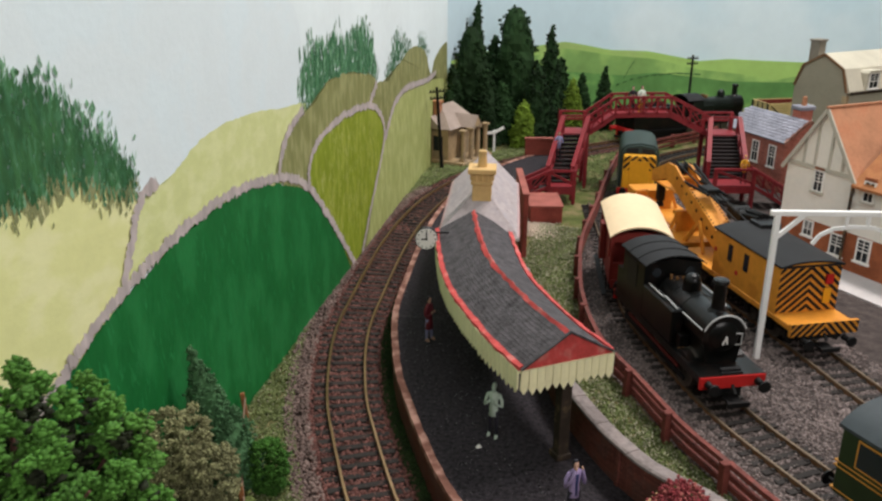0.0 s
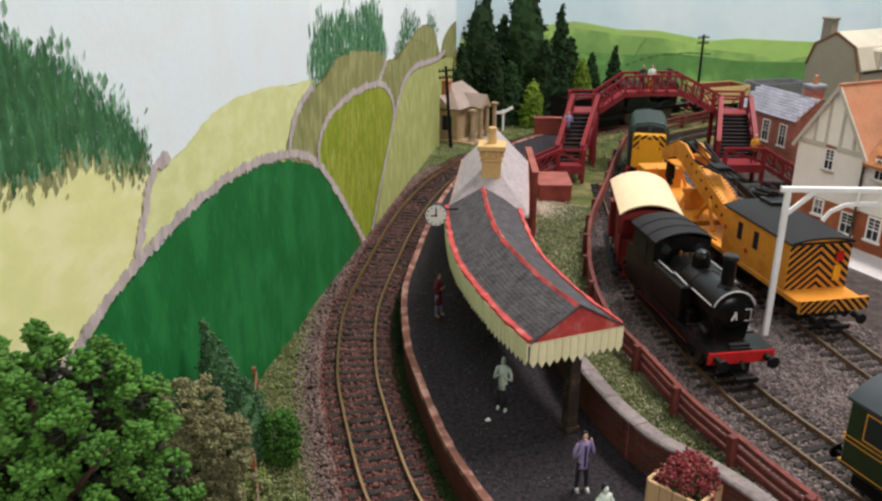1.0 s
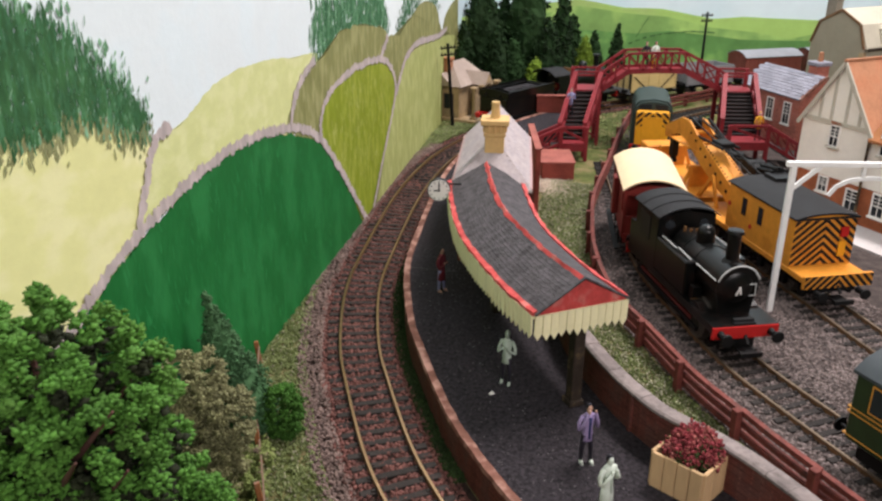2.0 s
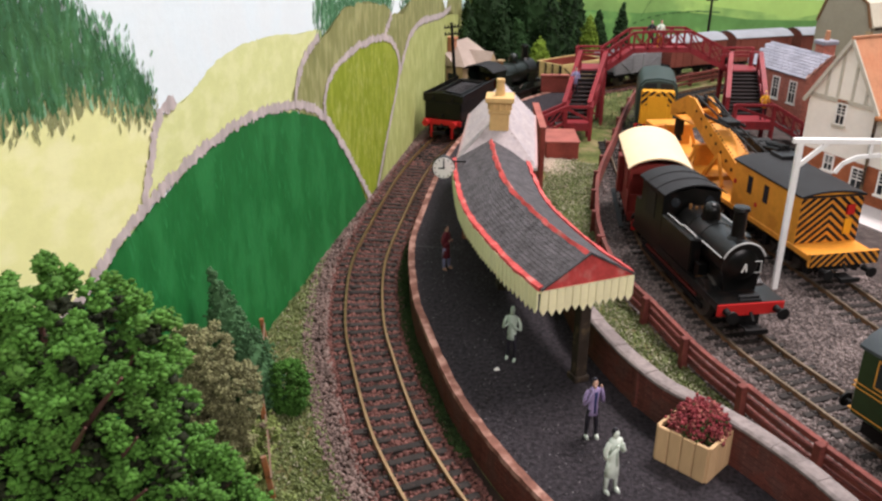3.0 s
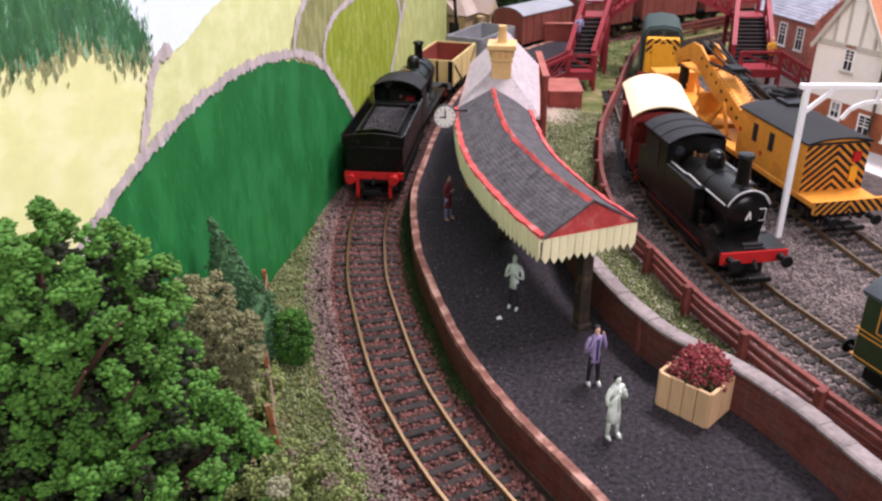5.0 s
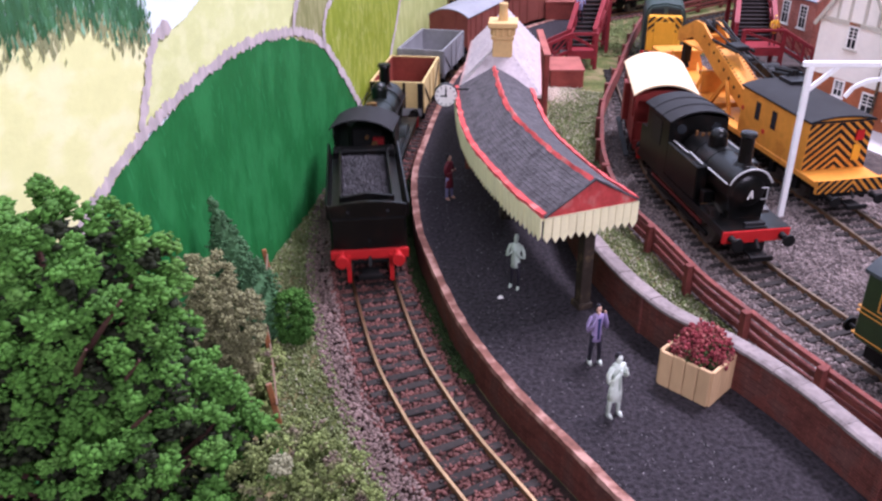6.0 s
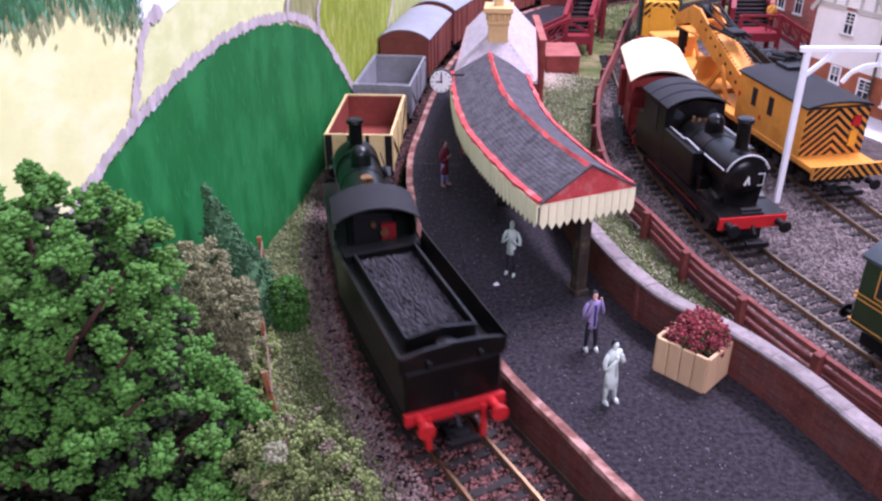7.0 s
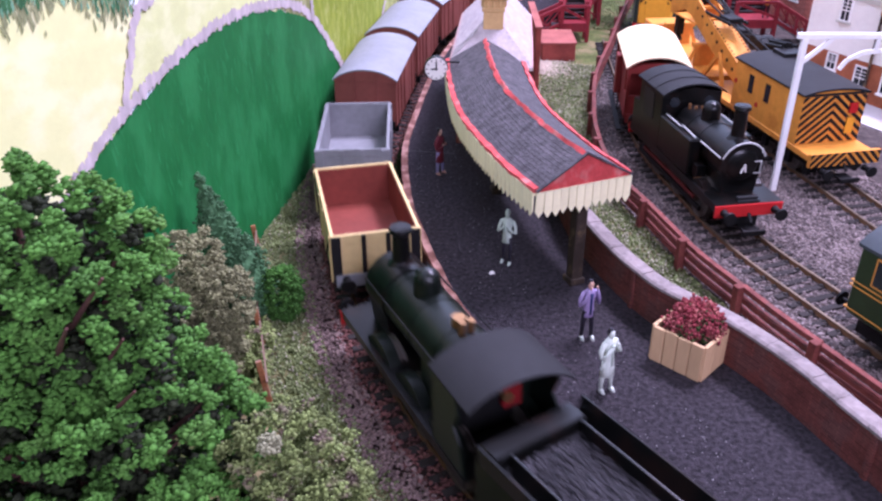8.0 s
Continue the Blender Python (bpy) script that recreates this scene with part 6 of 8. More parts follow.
def make_diesel(m):
    """Diesel; its nose is at y = 0 and faces +y."""
    top = root("diesel_locomotive", m, "green diesel locomotive with yellow striped nose", "locomotive")
    W = 0.0150
    bm = bmesh.new()
    prof = [(-W, 0.0165), (-W, 0.041), (-W * 0.93, 0.0470), (-W * 0.7, 0.0505), (0, 0.0520), (W * 0.7, 0.0505), (W * 0.93, 0.0470), (W, 0.041), (W, 0.0165)]
    prism(bm, prof, -0.062, -0.008)
    part("body", bm, M_DIESEL, top, smooth=True)
    bm = bmesh.new()
    prism(bm, [(x * 0.93, z - 0.0012) for x, z in prof], -0.0081, -0.005)
    part("cab_front", bm, M_DIESEL, top, smooth=True)
    for sgn in (1, -1):
        bm = bmesh.new()
        prism(bm, [(sgn * 0.0015, 0.0442), (sgn * 0.0112, 0.0442), (sgn * 0.0103, 0.0478), (sgn * 0.0015, 0.0485)], -0.0052, -0.0047)
        part("windscreen", bm, M_PANE, top, "dark cab windscreen")
    bm = bmesh.new()
    box(bm, -0.0124, 0.0124, -0.006, 0, 0.0165, 0.0440)
    chamfer(bm, 0.0012)
    nose = part("nose", bm, M_YELLOW, top, "yellow nose panel")
    bm = bmesh.new()
    box(bm, -0.0078, 0.0078, -0.0055, 0.0006, 0.0215, 0.0400)
    chamfer(bm, 0.0005)
    part("nose_door", bm, M_YELLOW, nose)
    chevrons("wasp_stripe", 0.0242, 0.0110, 0.0052, pose(0, 0.0001, 0.0325), nose)
    bm = bmesh.new()
    box(bm, -0.013, 0.013, -0.058, -0.004, 0.008, 0.0165)
    part("bogie_frame", bm, M_IRON, top)
    for y in (-0.016, -0.034, -0.052):
        wheelset(top, y, 0.0065)
    bm = bmesh.new()
    box(bm, -0.0160, 0.0160, -0.0004, 0.0008, 0.0130, 0.0180)
    part("buffer_beam", bm, M_BEAM, top)
    buffers(top, 0.0008, 1)
    return top


def make_railcar(m):
    """Railcar; its end is at y = 0 and faces +y."""
    top = root("railcar", m, "dark green railcar with orange lining and grey roof", "railcar")
    W = 0.0170
    bm = bmesh.new()
    box(bm, -W, W, -0.21, 0, 0.0150, 0.0425)
    chamfer(bm, 0.0012)
    part("body", bm, M_RAILCAR, top)
    bm = bmesh.new()
    arched(bm, W + 0.0006, -0.2105, 0.0005, 0.0420, 0.0065, 0.0012, 14)
    part("roof", bm, material("railcar_roof", (0.045, 0.055, 0.060), 0.6, 0.15, 300, 0.1, 0.0001), top, "blue-grey roof", smooth=True)
    lining = material("orange_lining", (0.55, 0.25, 0.04), 0.5, 0.1, 300, 0.0)
    for z in (0.0262, 0.0280, 0.0175):
        bm = bmesh.new()
        box(bm, -W - 0.0002, W + 0.0002, -0.208, 0.0002, z - 0.0002, z + 0.0002)
        part("lining_band", bm, lining, top)
    for sgn in (1, -1):
        for k in range(8):
            y = -0.008 - 0.022 * k
            bm = bmesh.new()
            box(bm, sgn * W - 0.0003, sgn * W + 0.0003, y - 0.016, y, 0.0300, 0.0395)
            w = part("side_window", bm, M_PANE, top)
            bm = bmesh.new()
            for lim in ((y - 0.0164, y + 0.0004, 0.0296, 0.0301), (y - 0.0164, y + 0.0004, 0.0394, 0.0399), (y - 0.0164, y - 0.0159, 0.0301, 0.0394), (y - 0.0001, y + 0.0004, 0.0301, 0.0394)):
                box(bm, sgn * W - 0.0004, sgn * W + 0.0004, *lim)
            part("window_frame", bm, lining, w)
        bm = bmesh.new()
        box(bm, sgn * 0.008 - 0.0045, sgn * 0.008 + 0.0045, -0.0003, 0.0004, 0.0300, 0.0395)
        part("end_window", bm, M_PANE, top)
    bm = bmesh.new()
    box(bm, -0.0135, 0.0135, -0.205, -0.004, 0.0085, 0.0150)
    part("bogie_frame", bm, M_IRON, top)
    for y in (-0.02, -0.045, -0.17, -0.195):
        wheelset(top, y, 0.0065)
    buffers(top, 0, 1, 0.0155)
    return top


tank_s = YARD.near(0.342)


def on_line(line, s, back):
    """A pose whose origin is at s and whose -y axis reaches a point back along the line."""
    a, b = line.at(s), line.at(s - back)
    return pose(a.x, a.y, 0, 0, 0, math.degrees(math.atan2(a.y - b.y, a.x - b.x)) - 90)


def mid_line(line, s, span):
    """A pose centred at s with both ends of the span on the line."""
    a, b = line.at(s + span / 2), line.at(s - span / 2)
    c = (a + b) / 2
    return pose(c.x, c.y, 0, 0, 0, math.degrees(math.atan2(a.y - b.y, a.x - b.x)) - 90)


make_tank_engine(on_line(YARD, tank_s, 0.08))
make_brake_van(mid_line(YARD, tank_s - 0.101 - 0.011 - 0.033, 0.045))
crane_s = SIDING.near(0.411)
make_crane(on_line(SIDING, crane_s, 0.07))
make_runner(mid_line(SIDING, crane_s - 0.160, 0.07))
make_diesel(on_line(SIDING, SIDING.near(0.648), 0.09))
car_s = YARD.near(0.274)
a, b = YARD.at(car_s), YARD.at(car_s + 0.15)
make_railcar(pose(a.x, a.y, 0, 0, 0, math.degrees(math.atan2(a.y - b.y, a.x - b.x)) - 90))

# the moving train
SPEED = 0.1118
LEAD = MAIN.near(0.488, -0.004)
TRAIN = []


def train_pose(offset, span, t):
    return mid_line(MAIN, LEAD + SPEED * (t - 4.5) + 0.0011 * max(0.0, 4.5 - t) ** 2 - offset, span)


for maker, offset, span in ((make_tender, 0.0366, 0.048), (make_engine, 0.1205, 0.045)):
    TRAIN.append((*maker(train_pose(offset, span, 0)), offset, span))
TRAIN.append((*open_wagon("coal_wagon", train_pose(0.218, 0.037, 0), "cream open wagon with black straps and red-brown inside", M_WAGONCREAM, M_WAGONIN, M_BLACK, M_VANROOF), 0.218, 0.037))
TRAIN.append((*open_wagon("mineral_wagon", train_pose(0.2965, 0.037, 0), "empty grey steel mineral wagon", M_WAGONGREY, M_WAGONGREY, M_WAGONGREY, M_IRON), 0.2965, 0.037))
for k in range(5):
    off = 0.380 + 0.087 * k
    TRAIN.append((*goods_van("goods_van", train_pose(off, 0.043, 0), "red-brown goods van with curved light grey roof"), off, 0.043))

# ---- footbridge ----
M_BRIDGE = material("bridge_red", (0.23, 0.022, 0.028), 0.5, 0.25, 400, 0.2, 0.0002, second=(0.17, 0.02, 0.025), mix=0.4, coarse=90)
M_TREAD = material("stair_tread", (0.03, 0.024, 0.024), 0.8, 0.3, 500, 0.4, 0.0002)
bridge = root("footbridge", Matrix.Identity(4), "dark red lattice railway footbridge with stairs at both ends", "footbridge")


def rods(name, pairs, w, h, mat=None):
    for a, b in pairs:
        bm = bmesh.new()
        bar(bm, a, b, w, h)
        part(name, bm, mat or M_BRIDGE, bridge)


XS = [0.156, 0.177, 0.200, 0.223, 0.256]
TOP = [0.0625, 0.0775, 0.0785, 0.0785, 0.0625]
LOW = [0.0480, 0.0630, 0.0640, 0.0640, 0.0480]
for y in (0.712, 0.734):
    rods("top_chord", [((XS[i], y, TOP[i]), (XS[i + 1], y, TOP[i + 1])) for i in range(4)], 0.0016, 0.0020)
    rods("bottom_chord", [((XS[i], y, LOW[i]), (XS[i + 1], y, LOW[i + 1])) for i in range(4)], 0.0016, 0.0040)
    for i in range(4):
        for k in range(2):
            u0, u1 = k / 2, (k + 1) / 2
            ax, bx = XS[i] + (XS[i + 1] - XS[i]) * u0, XS[i] + (XS[i + 1] - XS[i]) * u1
            at, bt = TOP[i] + (TOP[i + 1] - TOP[i]) * u0, TOP[i] + (TOP[i + 1] - TOP[i]) * u1
            al, bl = LOW[i] + (LOW[i + 1] - LOW[i]) * u0, LOW[i] + (LOW[i + 1] - LOW[i]) * u1
            rods("upright", [((ax, y, al), (ax, y, at))], 0.0016, 0.0016)
            rods("diagonal", [((ax, y, at), (bx, y, bl)), ((ax, y, al), (bx, y, bt))] if k == (i % 2) else [((ax, y, at), (bx, y, bl))], 0.0010, 0.0010)
for i in range(4):
    bm = bmesh.new()
    prism(bm, [(XS[i], LOW[i] - 0.001), (XS[i + 1], LOW[i + 1] - 0.001), (XS[i + 1], LOW[i + 1]), (XS[i], LOW[i])], 0.712, 0.734)
    part("deck", bm, M_BRIDGE, bridge)


def tower(x0, x1, bx0, bx1, yb, side, zb=0.0140, deep=0.022):
    """Landing, legs and stairs that come down to yb."""
    zt = 0.0480
    bm = bmesh.new()
    box(bm, x0, x1, 0.710, 0.736, zt - 0.0014, zt)
    part("landing", bm, M_BRIDGE, bridge)
    for x in (x0 + 0.001, x1 - 0.001):
        for y in (0.713, 0.733):
            rods("leg", [((x, y, 0), (x, y, zt + 0.0145))], 0.0030, 0.0030)
    rods("landing_rail", [((x0, 0.734, zt + 0.0145), (x1, 0.734, zt + 0.0145)), ((x0, 0.734, zt + 0.008), (x1, 0.734, zt + 0.008)), ((x0, 0.712, zt + 0.0145), (x1, 0.712, zt + 0.0145))], 0.0014, 0.0016)
    rods("leg_brace", [((x0 + 0.001, 0.713, 0.006), (x1 - 0.001, 0.713, 0.022)), ((x0 + 0.001, 0.713, 0.022), (x1 - 0.001, 0.713, 0.006)), ((x0 + 0.001, 0.713, 0.024), (x1 - 0.001, 0.713, 0.024))], 0.0014, 0.0014)
    for xa, xb in ((x0 + 0.001, bx0), (x1 - 0.001, bx1)):
        rods("stringer", [((xa, 0.712, zt - 0.001), (xb, yb, zb - 0.001))], 0.0018, 0.0048)
        rods("handrail", [((xa, 0.712, zt + 0.0140), (xb, yb, zb + 0.0135))], 0.0036, 0.0022)
        for u in (0.0, 0.33, 0.66, 1.0):
            p = Vector((xa, 0.712, zt)).lerp(Vector((xb, yb, zb)), u)
            rods("baluster", [(p, p + Vector((0, 0, 0.0138)))], 0.0018, 0.0018)
        for u in (0.0, 0.33, 0.66):
            p, q = (Vector((xa, 0.712, zt)).lerp(Vector((xb, yb, zb)), v) for v in (u, u + 0.33))
            rods("stair_brace", [(p + Vector((0, 0, 0.012)), q + Vector((0, 0, 0.002)))], 0.0010, 0.0010)
    n = 12
    for k in range(n):
        u = (k + 0.5) / n
        a, b = Vector((x0 + 0.001, 0.712, zt)).lerp(Vector((bx0, yb, zb)), u), Vector((x1 - 0.001, 0.712, zt)).lerp(Vector((bx1, yb, zb)), u)
        rods("tread", [(a, b)], 0.0034, 0.0007, M_TREAD)
    for k in range(n):
        u = (k + 0.5) / n
        a, b = Vector((x0 + 0.001, 0.712, zt)).lerp(Vector((bx0, yb, zb)), u), Vector((x1 - 0.001, 0.712, zt)).lerp(Vector((bx1, yb, zb)), u)
        drop = Vector((0, 0.0015, -0.0014))
        rods("riser", [(a + drop, b + drop)], 0.0006, 0.0026, M_TREAD)
    # bottom landing with its railings
    bm = bmesh.new()
    box(bm, min(bx0, bx1) - 0.001, max(bx0, bx1) + 0.001, yb - deep, yb + 0.001, zb - 0.0016, zb)
    part("bottom_landing", bm, M_BRIDGE, bridge)
    for x in (bx0, bx1):
        for y in (yb, yb - deep + 0.001):
            rods("landing_leg", [((x, y, 0), (x, y, zb + 0.0135))], 0.0028, 0.0028)
    rods("landing_rail", [((bx0, yb - deep + 0.001, zb + 0.0130), (bx1, yb - deep + 0.001, zb + 0.0130)), ((bx0, yb - deep + 0.001, zb + 0.012), (bx1, yb - deep + 0.001, zb + 0.002))], 0.0016, 0.0020)
    rods("landing_board", [((bx0, yb - deep + 0.0005, zb - 0.003), (bx1, yb - deep + 0.0005, zb - 0.003))], 0.0012, 0.0060)
    ex = (bx0 if side < 0 else bx1)
    for y in (yb, yb - deep + 0.001):
        a, b = Vector((ex, y, zb)), Vector((ex + side * 0.030, y - 0.006, 0.002))
        up = Vector((0, 0, 0.0125))
        rods("ramp_rail", [(a + up, b + up), (a, b)], 0.0016, 0.0024)
        rods("ramp_post", [(b, b + up), (a.lerp(b, 0.5), a.lerp(b, 0.5) + up)], 0.0018, 0.0018)
        rods("ramp_brace", [(a.lerp(b, 0.5), a + up), (b, a.lerp(b, 0.5) + up)], 0.0010, 0.0010)
    for k in range(4):
        a = Vector((ex, yb - deep / 2, zb)).lerp(Vector((ex + side * 0.030, yb - deep / 2 - 0.006, 0.002)), (k + 0.5) / 4)
        bm = bmesh.new()
        box(bm, -0.0035, 0.0035, -deep / 2 + 0.0015, deep / 2 - 0.0015, -0.0008, 0.0, pose(*a))
        part("step", bm, M_TREAD, bridge)


tower(0.133, 0.156, 0.119, 0.139, 0.676, -1, deep=0.013)
tower(0.256, 0.282, 0.248, 0.278, 0.676, 1, 0.0190)

M_PLINTHTOP = material("plinth_top", (0.30, 0.095, 0.075), 0.85, 0.25, 600, 0.4, 0.0003)
M_PLINTH = material("plinth_brick", (0.26, 0.06, 0.045), 0.85, 0.3, 700, 0.4, 0.0003)
for lims, lab in (((0.100, 0.124, 0.612, 0.648, 0, 0.0125), "low red brick plinth at the foot of the bridge"), ((0.1084, 0.1335, 0.772, 0.776, 0.0144, 0.0295), "free-standing red brick screen wall at the platform end"), ((0.0880, 0.0912, 0.535, 0.602, 0, 0.0435), "red brick wall with stone coping beside the station building")):
    bm = bmesh.new()
    box(bm, *lims)
    chamfer(bm, 0.0004)
    low_wall = tagged(part("brick_wall", bm, M_PLINTH), lab, "wall")
    bm = bmesh.new()
    box(bm, lims[0] - 0.0006, lims[1] + 0.0006, lims[2] - 0.0006, lims[3] + 0.0006, lims[5], lims[5] + 0.001)
    part("coping", bm, M_PLINTHTOP, low_wall)

# ---- buildings ----
M_WHITEWALL = material("whitewash", (0.80, 0.76, 0.69), 0.85, 0.07, 300, 0.2, 0.0002)
M_TIMBER = material("grey_timber", (0.47, 0.44, 0.37), 0.8, 0.15, 400, 0.2, 0.0002)
M_HOUSEBRICK = material("orange_brick", (0.33, 0.105, 0.045), 0.85, 0.3, 900, 0.4, 0.0003)
M_TILE = material("orange_tiles", (0.45, 0.21, 0.115), 0.8, 0.2, 500, 0.4, 0.0003, second=(0.40, 0.17, 0.09), mix=0.4, coarse=60)
M_SHEDBRICK = material("red_brick", (0.38, 0.14, 0.105), 0.85, 0.3, 900, 0.4, 0.0003, second=(0.30, 0.10, 0.07), mix=0.4, coarse=100, courses=True)
M_SHEDSLATE = material("blue_slate", (0.24, 0.24, 0.28), 0.7, 0.2, 500, 0.3, 0.0002, island=0.25)
M_TAN = material("tan_render", (0.30, 0.27, 0.20), 0.85, 0.1, 300, 0.2, 0.0002)
M_TANROOF = material("cream_slate", (0.52, 0.48, 0.38), 0.8, 0.1, 400, 0.2, 0.0002)
M_STONE = material("lodge_stone", (0.42, 0.30, 0.17), 0.85, 0.25, 600, 0.4, 0.0003, second=(0.26, 0.20, 0.13), mix=0.4, coarse=90)
M_LODGEROOF = material("lodge_roof", (0.35, 0.28, 0.24), 0.8, 0.2, 500, 0.3, 0.0003)


def sash(parent, m, w, h, lintel=None, bars=(2, 3), curved=False):
    """A white window on the face y = 0 of m, looking to -y, with its sill."""
    bm = bmesh.new()
    t = 0.0009
    loops = []
    for y in (-0.0009, 0.0004):
        loops.append([bm.verts.new(m @ Vector((x, y, z))) for x, z in ((-w / 2 - t, 0), (w / 2 + t, 0), (w / 2 + t, h + t), (-w / 2 - t, h + t))])
        loops.append([bm.verts.new(m @ Vector((x, y, z))) for x, z in ((-w / 2, t * 0.6), (w / 2, t * 0.6), (w / 2, h), (-w / 2, h))])
    for a, b in ((0, 1), (2, 3), (0, 2), (1, 3)):
        for q in range(4):
            bm.faces.new((loops[a][q], loops[a][(q + 1) % 4], loops[b][(q + 1) % 4], loops[b][q]))
    win = part("window", bm, M_WHITE, parent, "white sash window")
    rails = [(-w / 2, w / 2, h * 0.5 - t * 0.4, h * 0.5 + t * 0.4)]
    rails += [(-w / 2 + w * k / bars[0] - 0.0002, -w / 2 + w * k / bars[0] + 0.0002, t * 0.6, h) for k in range(1, bars[0])]
    rails += [(-w / 2, w / 2, h * 0.5 + h * 0.5 * k / bars[1] - 0.0002, h * 0.5 + h * 0.5 * k / bars[1] + 0.0002) for k in range(1, bars[1])]
    for k, (x0, x1, z0, z1) in enumerate(rails):
        bm = bmesh.new()
        box(bm, x0, x1, -0.0007 + 0.00005 * k, 0.0003, z0, z1, m)
        part("glazing_bar", bm, M_WHITE, win)
    bm = bmesh.new()
    box(bm, -w / 2, w / 2, -0.0003, 0.0005, 0, h, m)
    part("pane", bm, M_PANE, win)
    bm = bmesh.new()
    box(bm, -w / 2 - 2 * t, w / 2 + 2 * t, -0.0016, 0.0004, -0.0012, 0, m)
    part("sill", bm, M_WHITE if not curved else M_TIMBER, win)
    if lintel:
        bm = bmesh.new()
        box(bm, -w / 2 - t, w / 2 + t, -0.0007, 0.0004, h + t, h + 0.0030, m)
        part("lintel", bm, lintel, win)


# half-timbered house: x runs along the facade from its far corner, y into the house
house = root("half_timbered_house", pose(0.268, 0.57, 0, 0, 0, -63.9), "white half-timbered house with brick ground floor and orange roof", "house")
EW, ED, EZ, AZ = 0.0523, 0.11, 0.060, 0.0985
bm = bmesh.new()
box(bm, 0, EW, 0, ED, 0, 0.0255)
box(bm, EW, 0.16, 0.0005, 0.10, 0, 0.0255)
part("brick_storey", bm, M_HOUSEBRICK, house, "orange brick ground floor")
bm = bmesh.new()
prism(bm, [(0, 0.0255), (EW, 0.0255), (EW, EZ), (EW / 2, AZ - 0.001), (0, EZ)], -0.0006, ED)
box(bm, EW, 0.16, 0.0002, 0.10, 0.0255, 0.0575)
part("upper_wall", bm, M_WHITEWALL, house, "whitewashed upper storey")
for sgn in (-1, 1):
    bm = bmesh.new()
    x = EW / 2 + sgn * (EW / 2 + 0.003)
    z = EZ - 0.003 * (AZ - EZ) / (EW / 2)
    prism(bm, [(EW / 2, AZ), (x, z), (x, z + 0.0016), (EW / 2, AZ + 0.0016)], -0.0022, ED + 0.002)
    part("roof_slope", bm, M_TILE, house, "orange tiled roof slope")
    rail_a, rail_b = Vector((x, -0.0024, z)), Vector((EW / 2, -0.0024, AZ))
    bm = bmesh.new()
    bar(bm, rail_a, rail_b, 0.0012, 0.0024)
    part("barge_board", bm, M_TIMBER, house)
bm = bmesh.new()
bar(bm, (EW / 2, -0.003, AZ + 0.0016), (EW / 2, ED + 0.002, AZ + 0.0016), 0.002, 0.0014)
part("ridge_tiles", bm, M_TILE, house)
for a, b in (((0.001, EZ + 0.0005), (EW - 0.001, EZ + 0.0005)), ((0.0125, EZ), (0.0125, EZ + 0.018)), ((0.0215, EZ), (0.0215, EZ + 0.031)), ((0.0325, EZ), (0.0325, EZ + 0.028)), ((0.0425, EZ), (0.0425, EZ + 0.013))):
    bm = bmesh.new()
    bar(bm, (a[0], -0.0009, a[1]), (b[0], -0.0009, b[1]), 0.0018, 0.0006) if a[0] == b[0] else box(bm, a[0], b[0], -0.0014, -0.0004, a[1] - 0.0014, a[1] + 0.0014)
    part("timber", bm, M_TIMBER, house, "grey timber framing")
bm = bmesh.new()
prism(bm, [(-0.004, 0.0550), (-0.004, 0.0567), (0.030, 0.0845), (0.10, 0.0610), (0.10, 0.0590), (0.030, 0.0825)], EW + 0.0008, 0.162, axis="x")
part("wing_roof", bm, material("brown_tiles", (0.36, 0.15, 0.06), 0.8, 0.25, 500, 0.4, 0.0003, second=(0.28, 0.11, 0.045), mix=0.4, coarse=70), house, "orange-brown wing roof")
bm = bmesh.new()
tube(bm, (EW + 0.0006, -0.0018, 0.0), (EW + 0.0006, -0.0018, 0.056), 0.0009, n=8)
part("drainpipe", bm, M_POST, house)
for x, z, w, h, lin in ((0.0267, 0.0455, 0.0062, 0.0130, M_HOUSEBRICK), (0.0640, 0.0480, 0.0062, 0.0122, M_HOUSEBRICK), (0.0241, 0.0145, 0.0062, 0.0095, None), (0.0474, 0.0085, 0.0082, 0.0130, None), (0.0669, 0.0100, 0.0080, 0.0140, None), (0.095, 0.0100, 0.0080, 0.0140, None)):
    sash(house, pose(x, -0.0007 if z > 0.03 else -0.0001, z), w, h, lin, curved=lin is not None)
bm = bmesh.new()
box(bm, -0.02, 0.20, -0.030, 0.12, -0.0004, 0.0012, house.matrix_world)
tagged(part("pavement", bm, material("concrete", (0.46, 0.43, 0.42), 0.9, 0.1, 300, 0.3, 0.0003)), kind="structure")

